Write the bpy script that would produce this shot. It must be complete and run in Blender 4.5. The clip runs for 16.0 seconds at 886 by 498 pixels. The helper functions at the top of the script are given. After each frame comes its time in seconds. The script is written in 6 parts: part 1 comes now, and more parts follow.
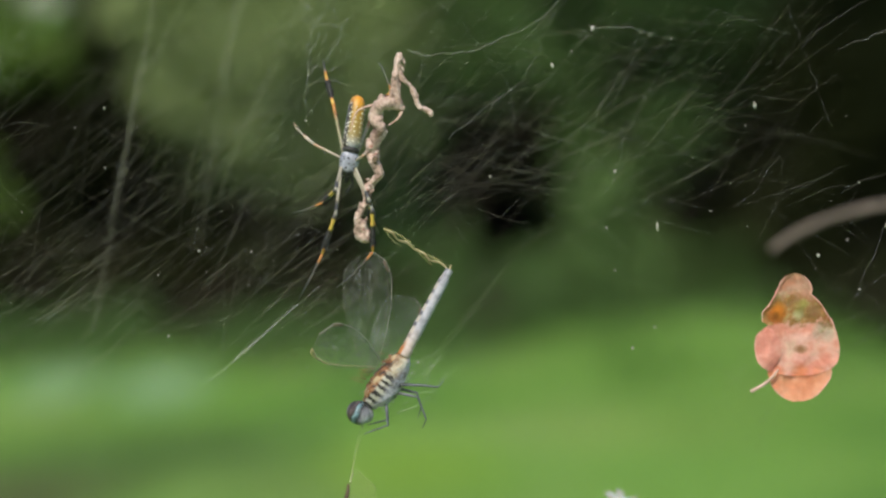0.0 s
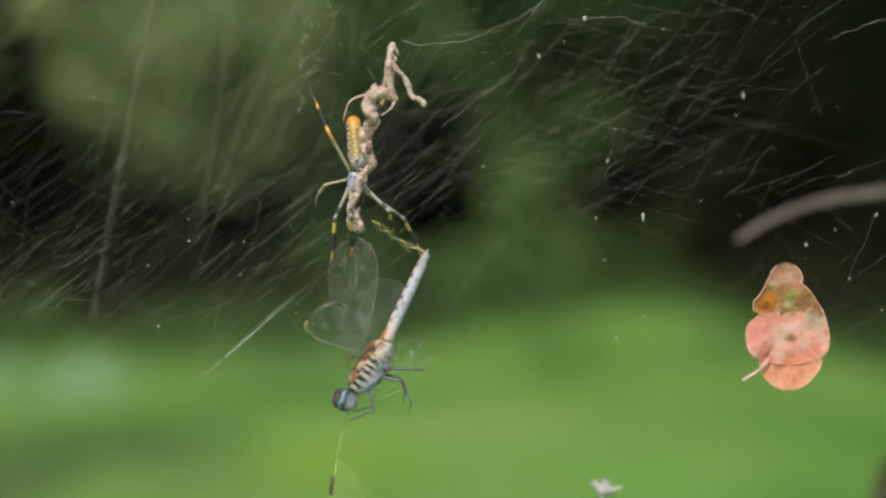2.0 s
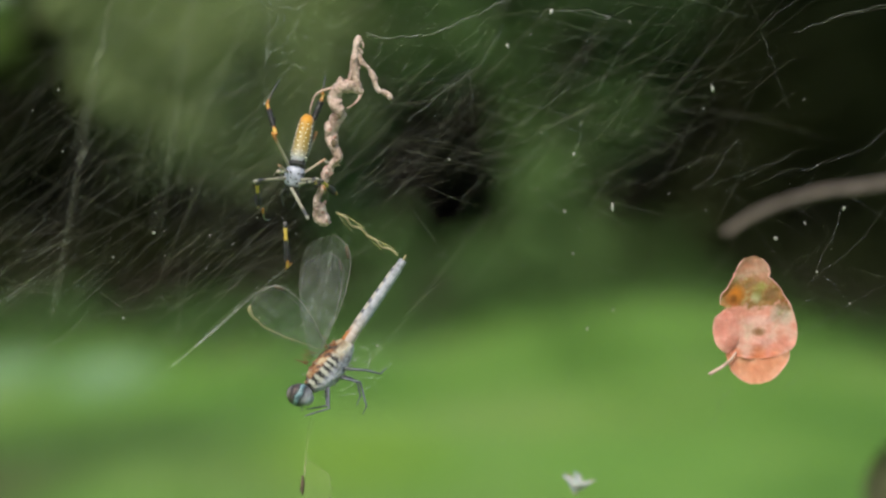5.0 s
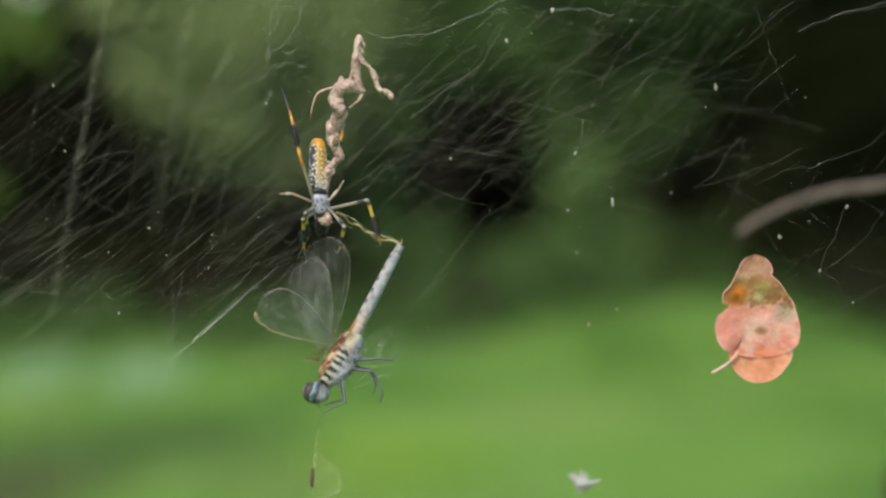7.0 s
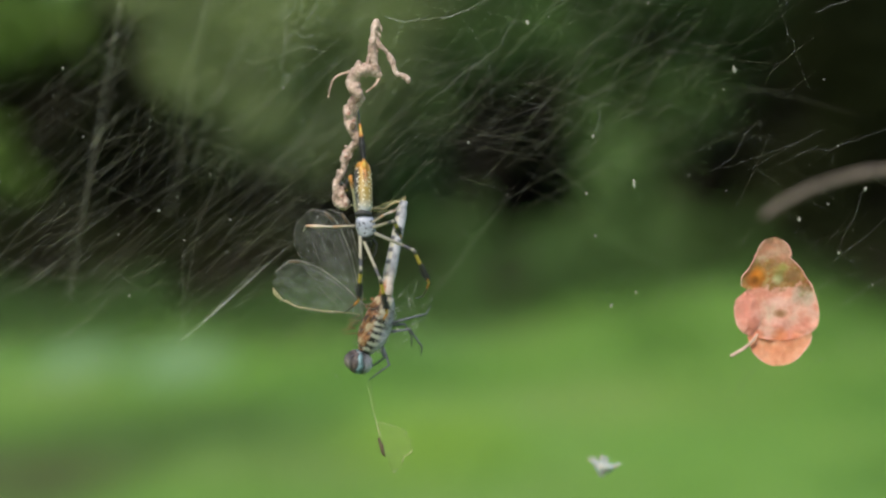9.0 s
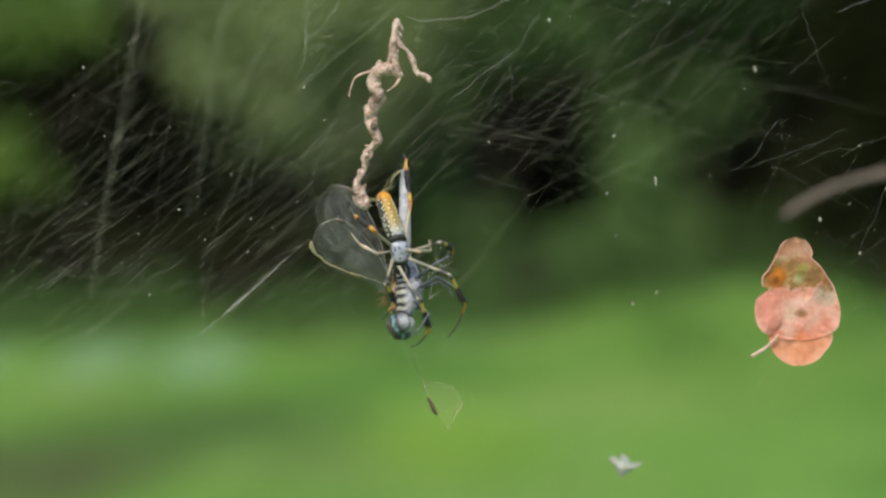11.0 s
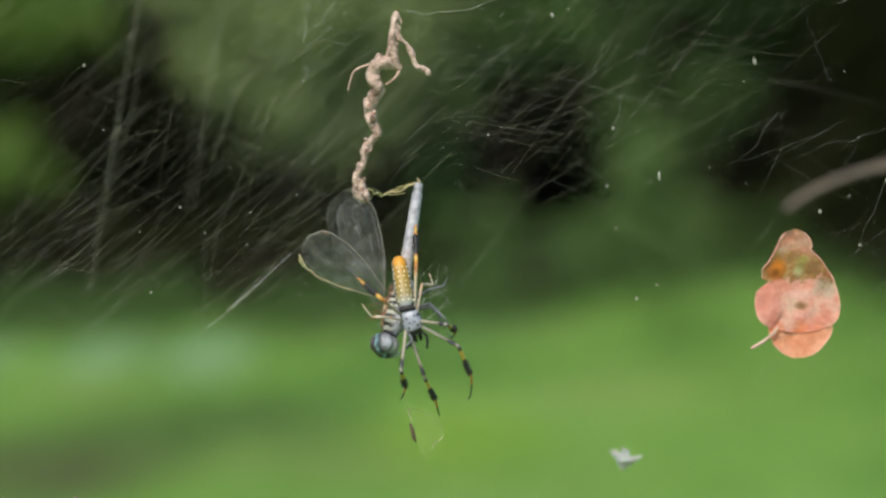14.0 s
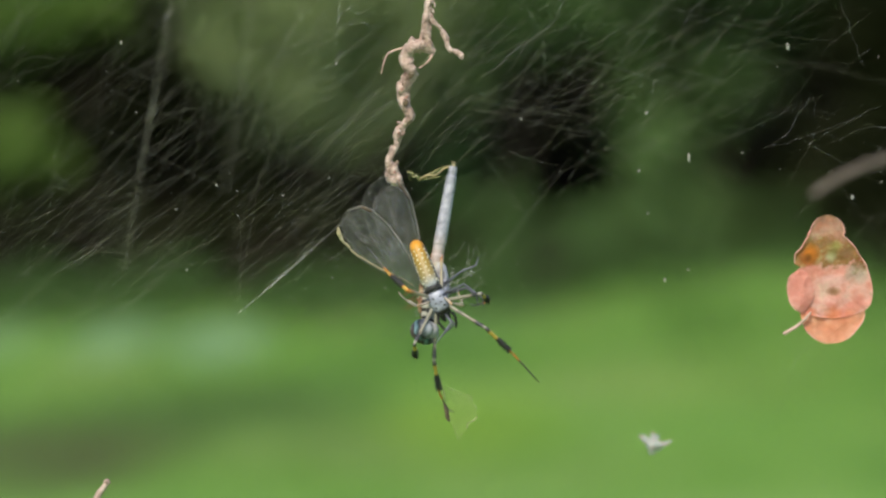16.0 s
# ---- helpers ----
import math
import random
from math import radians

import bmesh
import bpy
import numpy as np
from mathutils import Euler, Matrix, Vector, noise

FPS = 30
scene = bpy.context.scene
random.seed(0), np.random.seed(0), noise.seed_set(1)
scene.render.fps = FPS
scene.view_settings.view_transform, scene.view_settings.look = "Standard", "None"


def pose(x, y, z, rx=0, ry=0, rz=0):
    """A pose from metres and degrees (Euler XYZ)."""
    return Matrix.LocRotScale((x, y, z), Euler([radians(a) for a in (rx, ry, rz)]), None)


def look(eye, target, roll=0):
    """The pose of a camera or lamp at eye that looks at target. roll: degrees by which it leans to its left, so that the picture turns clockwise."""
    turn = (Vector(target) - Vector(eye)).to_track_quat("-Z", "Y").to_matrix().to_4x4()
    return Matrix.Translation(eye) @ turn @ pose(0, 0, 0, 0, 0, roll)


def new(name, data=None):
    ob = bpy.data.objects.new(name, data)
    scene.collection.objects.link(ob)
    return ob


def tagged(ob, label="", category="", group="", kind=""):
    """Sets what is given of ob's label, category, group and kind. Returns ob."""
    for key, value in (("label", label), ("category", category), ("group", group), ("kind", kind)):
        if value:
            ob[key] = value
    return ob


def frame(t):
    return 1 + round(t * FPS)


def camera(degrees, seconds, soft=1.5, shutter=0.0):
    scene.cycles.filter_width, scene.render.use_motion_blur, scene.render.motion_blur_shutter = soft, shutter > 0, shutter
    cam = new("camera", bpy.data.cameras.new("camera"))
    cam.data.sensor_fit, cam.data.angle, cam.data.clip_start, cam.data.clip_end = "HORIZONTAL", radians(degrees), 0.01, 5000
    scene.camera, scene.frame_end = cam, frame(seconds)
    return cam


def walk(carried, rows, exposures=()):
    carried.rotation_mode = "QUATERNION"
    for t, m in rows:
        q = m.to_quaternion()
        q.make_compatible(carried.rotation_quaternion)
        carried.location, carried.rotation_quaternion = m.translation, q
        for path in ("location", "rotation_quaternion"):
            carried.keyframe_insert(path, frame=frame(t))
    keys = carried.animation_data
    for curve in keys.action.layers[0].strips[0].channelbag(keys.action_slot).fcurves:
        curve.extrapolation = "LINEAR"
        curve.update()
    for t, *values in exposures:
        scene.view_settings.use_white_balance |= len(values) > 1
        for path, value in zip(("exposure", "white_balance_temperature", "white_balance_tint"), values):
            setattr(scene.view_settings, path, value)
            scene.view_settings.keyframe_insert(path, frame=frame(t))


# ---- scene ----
# The camera: a long macro lens at half a metre from the web, held by hand.
cam = camera(20, 16.0, soft=2.5, shutter=0.4)
cam.data.dof.use_dof = True
cam.data.dof.focus_distance = 0.5
cam.data.dof.aperture_fstop = 9.5
walk(cam, [
    (0, pose(0.0000, -0.5000, 1.3525, 84.074, 0, 0.074) @ pose(0, 0, 0, 0, 0, -0.484)),
    (0.5, pose(-0.0050, -0.5000, 1.3523, 84.024, 0, -0.434) @ pose(0, 0, 0, 0, 0, -0.538)),
    (1, pose(-0.0099, -0.5000, 1.3521, 83.943, 0, -0.968) @ pose(0, 0, 0, 0, 0, -0.253)),
    (1.5, pose(-0.0149, -0.5000, 1.3519, 83.950, 0, -1.596) @ pose(0, 0, 0, 0, 0, -0.454)),
    (2, pose(-0.0153, -0.5000, 1.3518, 83.923, 0, -1.844) @ pose(0, 0, 0, 0, 0, -0.362)),
    (2.5, pose(-0.0158, -0.5000, 1.3516, 83.895, 0, -2.158) @ pose(0, 0, 0, 0, 0, -0.333)),
    (3, pose(-0.0112, -0.5000, 1.3516, 83.883, 0, -1.994) @ pose(0, 0, 0, 0, 0, -0.469)),
    (3.5, pose(-0.0067, -0.5000, 1.3516, 83.874, 0, -1.733) @ pose(0, 0, 0, 0, 0, -0.580)),
    (4, pose(-0.0052, -0.5000, 1.3516, 83.799, 0, -1.571) @ pose(0, 0, 0, 0, 0, -0.409)),
    (6.5, pose(0.0022, -0.5000, 1.3516, 83.782, 0, -0.537) @ pose(0, 0, 0, 0, 0, -0.626)),
    (7, pose(0.0045, -0.5000, 1.3514, 83.789, 0, -0.307) @ pose(0, 0, 0, 0, 0, -0.603)),
    (7.5, pose(0.0054, -0.5000, 1.3512, 83.789, 0, -0.158) @ pose(0, 0, 0, 0, 0, -0.777)),
    (8, pose(0.0064, -0.5000, 1.3511, 83.703, 0, 0.074) @ pose(0, 0, 0, 0, 0, -0.864)),
    (8.5, pose(0.0073, -0.5000, 1.3509, 83.603, 0, 0.289) @ pose(0, 0, 0, 0, 0, -0.802)),
    (9, pose(0.0082, -0.5000, 1.3507, 83.505, 0, 0.534) @ pose(0, 0, 0, 0, 0, -0.909)),
    (11.5, pose(0.0081, -0.5000, 1.3509, 83.483, 0, 1.016) @ pose(0, 0, 0, 0, 0, -0.893)),
    (12, pose(0.0087, -0.5000, 1.3508, 83.602, 0, 0.844) @ pose(0, 0, 0, 0, 0, -0.913)),
    (12.5, pose(0.0092, -0.5000, 1.3507, 83.640, 0, 0.842) @ pose(0, 0, 0, 0, 0, -1.073)),
    (13, pose(0.0093, -0.5000, 1.3506, 83.606, 0, 0.852) @ pose(0, 0, 0, 0, 0, -0.996)),
    (13.5, pose(0.0093, -0.5000, 1.3504, 83.542, 0, 0.940) @ pose(0, 0, 0, 0, 0, -1.087)),
    (14, pose(0.0094, -0.5000, 1.3503, 83.389, 0, 1.139) @ pose(0, 0, 0, 0, 0, -1.071)),
    (14.5, pose(0.0095, -0.5000, 1.3502, 83.223, 0, 1.360) @ pose(0, 0, 0, 0, 0, -0.908)),
    (15, pose(0.0080, -0.5000, 1.3500, 83.130, 0, 1.420) @ pose(0, 0, 0, 0, 0, -0.969)),
    (15.5, pose(0.0066, -0.5000, 1.3499, 83.119, 0, 1.462) @ pose(0, 0, 0, 0, 0, -1.139)),
    (16, pose(0.0052, -0.5000, 1.3498, 83.087, 0, 1.404) @ pose(0, 0, 0, 0, 0, -0.814)),
], exposures=[(0.0, 1.06, 6900, 9), (16.0, 1.06, 6850, 8)])

# ---- light ----
world = bpy.data.worlds.new("sky")
scene.world = world
world.use_nodes = True
sky = world.node_tree.nodes.new("ShaderNodeTexSky")
sky.sky_type, sky.sun_disc = "NISHITA", False
sky.sun_elevation, sky.sun_rotation = radians(50), radians(200)
sky_back = world.node_tree.nodes["Background"]
sky_back.inputs["Strength"].default_value = 0.12
world.node_tree.links.new(sky.outputs[0], sky_back.inputs["Color"])
sun = new("sun", bpy.data.lights.new("sun", "SUN"))
sun.data.energy, sun.data.angle, sun.data.color = 2.2, radians(14), (1.0, 0.95, 0.86)
sun.matrix_world = look((-3.9, -10.7, 13.6), (0, 0, 0))


# ---- materials ----
def node(tree, kind, **inputs):
    n = tree.nodes.new(kind)
    for key, value in inputs.items():
        n.inputs[key.replace("_", " ")].default_value = value
    return n


def noise_of(tree, coord, scale, detail=4.0, rough=0.6):
    n = node(tree, "ShaderNodeTexNoise", Scale=scale, Detail=detail, Roughness=rough)
    tree.links.new(coord, n.inputs["Vector"])
    return n.outputs["Fac"]


def ramp_of(tree, fac, stops, hard=False):
    n = tree.nodes.new("ShaderNodeValToRGB")
    n.color_ramp.interpolation = "CONSTANT" if hard else "LINEAR"
    while len(n.color_ramp.elements) < len(stops):
        n.color_ramp.elements.new(0.5)
    for e, (p, c) in zip(n.color_ramp.elements, stops):
        e.position, e.color = p, (*c, 1)
    tree.links.new(fac, n.inputs["Fac"])
    return n.outputs["Color"]


def mix_of(tree, fac, a, b, mode="MIX"):
    n = tree.nodes.new("ShaderNodeMix")
    n.data_type, n.blend_type = "RGBA", mode
    for value, slot in ((fac, n.inputs[0]), (a, n.inputs[6]), (b, n.inputs[7])):
        if isinstance(value, (int, float)):
            slot.default_value = value
        elif isinstance(value, tuple):
            slot.default_value = (*value, 1)
        else:
            tree.links.new(value, slot)
    return n.outputs[2]


def calc(tree, op, a, b=0.0):
    n = tree.nodes.new("ShaderNodeMath")
    n.operation = op
    for value, slot in ((a, n.inputs[0]), (b, n.inputs[1])):
        if isinstance(value, (int, float)):
            slot.default_value = value
        else:
            tree.links.new(value, slot)
    return n.outputs[0]


def start(name, rough=0.6, spec=0.4):
    m = bpy.data.materials.new(name)
    m.use_nodes = True
    tree = m.node_tree
    bsdf = tree.nodes["Principled BSDF"]
    bsdf.inputs["Roughness"].default_value = rough
    bsdf.inputs["Specular IOR Level"].default_value = spec
    coord = tree.nodes.new("ShaderNodeTexCoord").outputs["Object"]
    return m, tree, bsdf, coord


def bump(tree, bsdf, height, strength, distance):
    n = node(tree, "ShaderNodeBump", Strength=strength, Distance=distance)
    tree.links.new(height, n.inputs["Height"])
    tree.links.new(n.outputs[0], bsdf.inputs["Normal"])


def axis_of(tree, coord, axis, length, offset=0.0):
    """A coordinate scaled so that length is 1."""
    sep = tree.nodes.new("ShaderNodeSeparateXYZ")
    tree.links.new(coord, sep.inputs[0])
    return calc(tree, "ADD", calc(tree, "DIVIDE", sep.outputs[axis], length), offset)


def mottled(name, low, high, scale, rough=0.65, spec=0.35, relief=0.3, distance=0.001, fine=6.0, through_light=0.0):
    """A two-scale mottle between two colours, with fine relief."""
    m, tree, bsdf, coord = start(name, rough, spec)
    a, b = noise_of(tree, coord, scale), noise_of(tree, coord, scale * fine)
    fac = calc(tree, "ADD", calc(tree, "MULTIPLY", a, 0.7), calc(tree, "MULTIPLY", b, 0.3))
    tree.links.new(ramp_of(tree, fac, [(0.32, low), (0.68, high)]), bsdf.inputs["Base Color"])
    bump(tree, bsdf, b, relief, distance)
    if through_light:
        bsdf.inputs["Transmission Weight"].default_value = 0.0
        bsdf.inputs["Subsurface Weight"].default_value = through_light
        bsdf.inputs["Subsurface Scale"].default_value = distance * 4
    return m


def banded(name, length, stops, rough=0.5, scale=900.0, wobble=0.06):
    """Bands of colour along a limb's own length, their edges slightly uneven."""
    m, tree, bsdf, coord = start(name, rough, 0.45)
    along = axis_of(tree, coord, 2, length)
    shift = calc(tree, "MULTIPLY", calc(tree, "SUBTRACT", noise_of(tree, coord, scale), 0.5), wobble)
    col = ramp_of(tree, calc(tree, "ADD", along, shift), stops)
    grain = noise_of(tree, coord, scale * 4)
    tree.links.new(mix_of(tree, 0.35, col, ramp_of(tree, grain, [(0.3, (0.25, 0.25, 0.25)), (0.7, (1, 1, 1))]), "MULTIPLY"), bsdf.inputs["Base Color"])
    bump(tree, bsdf, grain, 0.4, 0.0001)
    return m


def leaf_material(name, low, high):
    """Foliage: mottled green, with some light let through, each leaf a little different."""
    m, tree, bsdf, coord = start(name, 0.7, 0.12)
    geo = tree.nodes.new("ShaderNodeNewGeometry")
    fac = calc(tree, "ADD", calc(tree, "MULTIPLY", geo.outputs["Random Per Island"], 0.6), calc(tree, "MULTIPLY", noise_of(tree, coord, 3.0), 0.5))
    col = ramp_of(tree, fac, [(0.15, low), (0.9, high)])
    tree.links.new(col, bsdf.inputs["Base Color"])
    trans = tree.nodes.new("ShaderNodeBsdfTranslucent")
    tree.links.new(col, trans.inputs["Color"])
    both = node(tree, "ShaderNodeMixShader", Fac=0.3)
    tree.links.new(bsdf.outputs[0], both.inputs[1])
    tree.links.new(trans.outputs[0], both.inputs[2])
    tree.links.new(both.outputs[0], tree.nodes["Material Output"].inputs["Surface"])
    return m


def patch_of(tree, coord, x, y, rx, ry, wobble):
    """A soft-edged patch of ground colour round (x, y): 1 in its middle, 0 outside."""
    sep = tree.nodes.new("ShaderNodeSeparateXYZ")
    tree.links.new(coord, sep.inputs[0])
    dx = calc(tree, "POWER", calc(tree, "ABSOLUTE", calc(tree, "DIVIDE", calc(tree, "SUBTRACT", sep.outputs[0], x), rx)), 2.0)
    dy = calc(tree, "POWER", calc(tree, "ABSOLUTE", calc(tree, "DIVIDE", calc(tree, "SUBTRACT", sep.outputs[1], y), ry)), 2.0)
    d = calc(tree, "ADD", calc(tree, "ADD", dx, dy), calc(tree, "MULTIPLY", wobble, 0.8))
    return ramp_of(tree, d, [(0.35, (1, 1, 1)), (1.0, (0, 0, 0))])


def lawn_material():
    m, tree, bsdf, coord = start("lawn", 0.75, 0.2)
    big, mid, small = noise_of(tree, coord, 1.1, 3), noise_of(tree, coord, 3.0, 4), noise_of(tree, coord, 120.0, 5)
    green = ramp_of(tree, big, [(0.34, (0.115, 0.25, 0.046)), (0.5, (0.172, 0.342, 0.062)), (0.66, (0.222, 0.352, 0.094))])
    # bluish, drier, trodden and darker stretches; the one at (1.05, 9.95) paints tree shade
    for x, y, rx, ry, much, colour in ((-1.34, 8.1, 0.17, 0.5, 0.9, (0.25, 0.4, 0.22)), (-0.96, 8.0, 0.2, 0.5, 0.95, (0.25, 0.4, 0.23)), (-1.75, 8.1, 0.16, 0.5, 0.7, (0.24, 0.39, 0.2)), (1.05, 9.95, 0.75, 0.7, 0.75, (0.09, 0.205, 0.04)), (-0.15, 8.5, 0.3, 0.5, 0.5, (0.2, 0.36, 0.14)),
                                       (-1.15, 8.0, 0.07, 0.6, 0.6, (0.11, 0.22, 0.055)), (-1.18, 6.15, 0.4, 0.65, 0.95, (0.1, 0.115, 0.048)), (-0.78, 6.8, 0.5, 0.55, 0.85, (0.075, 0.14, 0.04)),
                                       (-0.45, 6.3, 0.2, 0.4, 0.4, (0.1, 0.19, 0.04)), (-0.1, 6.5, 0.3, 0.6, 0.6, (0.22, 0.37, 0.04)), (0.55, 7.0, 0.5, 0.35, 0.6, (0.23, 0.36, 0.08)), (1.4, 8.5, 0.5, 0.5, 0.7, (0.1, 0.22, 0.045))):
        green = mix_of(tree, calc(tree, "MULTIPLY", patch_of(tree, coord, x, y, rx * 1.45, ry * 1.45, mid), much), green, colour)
    green = mix_of(tree, 0.45, green, ramp_of(tree, small, [(0.3, (0.35, 0.4, 0.3)), (0.7, (1, 1, 1))]), "MULTIPLY")
    tree.links.new(green, bsdf.inputs["Base Color"])
    bump(tree, bsdf, small, 0.8, 0.02)
    return m


def abdomen_material():
    """Orange tip, olive-yellow back with silver base and flanks."""
    m, tree, bsdf, coord = start("spider_abdomen", 0.45, 0.4)
    along = axis_of(tree, coord, 2, 0.0112)
    wob = calc(tree, "MULTIPLY", calc(tree, "SUBTRACT", noise_of(tree, coord, 700.0), 0.5), 0.12)
    back = ramp_of(tree, calc(tree, "ADD", along, wob), [(0.0, (0.02, 0.02, 0.02)), (0.05, (0.34, 0.35, 0.36)), (0.12, (0.26, 0.25, 0.2)), (0.24, (0.2, 0.15, 0.05)), (0.55, (0.24, 0.15, 0.02)), (0.74, (0.3, 0.16, 0.015)), (0.84, (0.46, 0.21, 0.014)), (1.0, (0.44, 0.18, 0.01))])
    dorsal = axis_of(tree, coord, 1, 0.0021)
    side = ramp_of(tree, calc(tree, "ADD", dorsal, wob), [(0.4, (1, 1, 1)), (0.6, (0, 0, 0))])
    spots = node(tree, "ShaderNodeTexVoronoi", Scale=1300.0)
    tree.links.new(coord, spots.inputs["Vector"])
    flank = ramp_of(tree, spots.outputs["Distance"], [(0.24, (0.5, 0.48, 0.42)), (0.4, (0.03, 0.025, 0.02))])
    flank = mix_of(tree, ramp_of(tree, along, [(0.8, (0, 0, 0)), (0.95, (1, 1, 1))]), flank, back)
    tree.links.new(mix_of(tree, side, back, flank), bsdf.inputs["Base Color"])
    bump(tree, bsdf, noise_of(tree, coord, 2500.0), 0.4, 0.0001)
    return m


def carapace_material():
    m, tree, bsdf, coord = start("spider_carapace", 0.4, 0.45)
    n = noise_of(tree, coord, 650.0, 3)
    col = ramp_of(tree, n, [(0.36, (0.02, 0.02, 0.024)), (0.42, (0.19, 0.2, 0.24)), (0.6, (0.31, 0.32, 0.37))])
    front = ramp_of(tree, axis_of(tree, coord, 2, 0.005), [(0.72, (0, 0, 0)), (0.84, (1, 1, 1))])
    low = ramp_of(tree, axis_of(tree, coord, 1, 0.0018), [(-0.0, (1, 1, 1)), (0.25, (0, 0, 0))])
    col = mix_of(tree, front, col, (0.015, 0.013, 0.012))
    sep = tree.nodes.new("ShaderNodeSeparateXYZ")
    tree.links.new(coord, sep.inputs[0])
    # paired black dots and a dark margin
    for z, x, r in ((0.0024, 0.00055, 0.0002), (0.0013, 0.0008, 0.00024), (0.0033, 0.0009, 0.00026)):
        dx = calc(tree, "SUBTRACT", calc(tree, "ABSOLUTE", sep.outputs[0]), x)
        dz = calc(tree, "SUBTRACT", sep.outputs[2], z)
        d = calc(tree, "SQRT", calc(tree, "ADD", calc(tree, "MULTIPLY", dx, dx), calc(tree, "MULTIPLY", dz, dz)))
        col = mix_of(tree, ramp_of(tree, calc(tree, "DIVIDE", d, r), [(0.7, (1, 1, 1)), (1.0, (0, 0, 0))]), col, (0.012, 0.012, 0.014))
    tree.links.new(mix_of(tree, calc(tree, "MULTIPLY", low, 0.8), col, (0.06, 0.04, 0.03)), bsdf.inputs["Base Color"])
    bump(tree, bsdf, noise_of(tree, coord, 3000.0), 0.5, 0.0001)
    return m


def thorax_material():
    """Pale green flanks with black bars, a rusty back and a grey-blue breast."""
    m, tree, bsdf, coord = start("dragonfly_thorax", 0.5, 0.35)
    bend = calc(tree, "MULTIPLY", calc(tree, "SUBTRACT", noise_of(tree, coord, 330.0, 3), 0.5), 0.24)
    along = calc(tree, "ADD", axis_of(tree, coord, 2, 0.0122), bend)
    saw = calc(tree, "FRACT", calc(tree, "MULTIPLY", along, 8.4))
    bars = ramp_of(tree, saw, [(0.0, (0.01, 0.009, 0.008)), (0.3, (0.01, 0.009, 0.008)), (0.4, (0.22, 0.21, 0.165)), (0.65, (0.36, 0.35, 0.29)), (0.88, (0.22, 0.21, 0.17)), (0.95, (0.01, 0.009, 0.008))])
    rear = ramp_of(tree, along, [(0.28, (1, 1, 1)), (0.36, (0, 0, 0))])
    bars = mix_of(tree, rear, bars, ramp_of(tree, noise_of(tree, coord, 420.0, 3), [(0.38, (0.16, 0.1, 0.05)), (0.5, (0.32, 0.27, 0.19)), (0.66, (0.38, 0.36, 0.29))]))
    dorsal = calc(tree, "ADD", axis_of(tree, coord, 1, 0.0029), bend)
    rust = ramp_of(tree, noise_of(tree, coord, 480.0, 3), [(0.42, (0.03, 0.016, 0.01)), (0.5, (0.17, 0.06, 0.015)), (0.64, (0.34, 0.26, 0.15))])
    col = mix_of(tree, ramp_of(tree, dorsal, [(0.2, (0, 0, 0)), (0.4, (1, 1, 1))]), bars, rust)
    belly = ramp_of(tree, calc(tree, "ADD", dorsal, 0.9), [(0.3, (1, 1, 1)), (0.66, (0, 0, 0))])
    breast = ramp_of(tree, noise_of(tree, coord, 700.0, 4), [(0.36, (0.04, 0.04, 0.045)), (0.46, (0.2, 0.205, 0.245)), (0.64, (0.36, 0.365, 0.41))])
    tree.links.new(mix_of(tree, calc(tree, "MULTIPLY", belly, 0.85), col, breast), bsdf.inputs["Base Color"])
    bump(tree, bsdf, noise_of(tree, coord, 900.0, 4), 0.9, 0.0006)
    return m


def tail_material():
    """Waxy grey-blue, with a cream and dark line along the back."""
    m, tree, bsdf, coord = start("dragonfly_abdomen", 0.55, 0.35)
    along = axis_of(tree, coord, 2, 0.0202)
    base = ramp_of(tree, noise_of(tree, coord, 500.0), [(0.36, (0.14, 0.14, 0.155)), (0.47, (0.24, 0.24, 0.262)), (0.66, (0.35, 0.345, 0.37))])
    saw = calc(tree, "FRACT", calc(tree, "MULTIPLY", along, 8.0))
    marks = ramp_of(tree, calc(tree, "ADD", saw, calc(tree, "MULTIPLY", noise_of(tree, coord, 900.0), 0.25)), [(0.0, (0.36, 0.32, 0.24)), (0.62, (0.33, 0.3, 0.24)), (0.76, (0.06, 0.055, 0.06)), (0.98, (0.05, 0.05, 0.055)), (1.0, (0.2, 0.19, 0.19))])
    dorsal = axis_of(tree, coord, 1, 0.0014)
    line = ramp_of(tree, dorsal, [(0.42, (0, 0, 0)), (0.66, (1, 1, 1))])
    col = mix_of(tree, line, base, marks)
    rust = ramp_of(tree, along, [(0.08, (1, 1, 1)), (0.18, (0, 0, 0))])
    col = mix_of(tree, calc(tree, "MULTIPLY", ramp_of(tree, along, [(0.12, (1, 1, 1)), (0.34, (0, 0, 0))]), 0.7), col, (0.4, 0.31, 0.25))
    col = mix_of(tree, calc(tree, "MULTIPLY", rust, line), col, (0.28, 0.1, 0.02))
    tree.links.new(col, bsdf.inputs["Base Color"])
    bump(tree, bsdf, noise_of(tree, coord, 1800.0), 0.4, 0.0001)
    return m


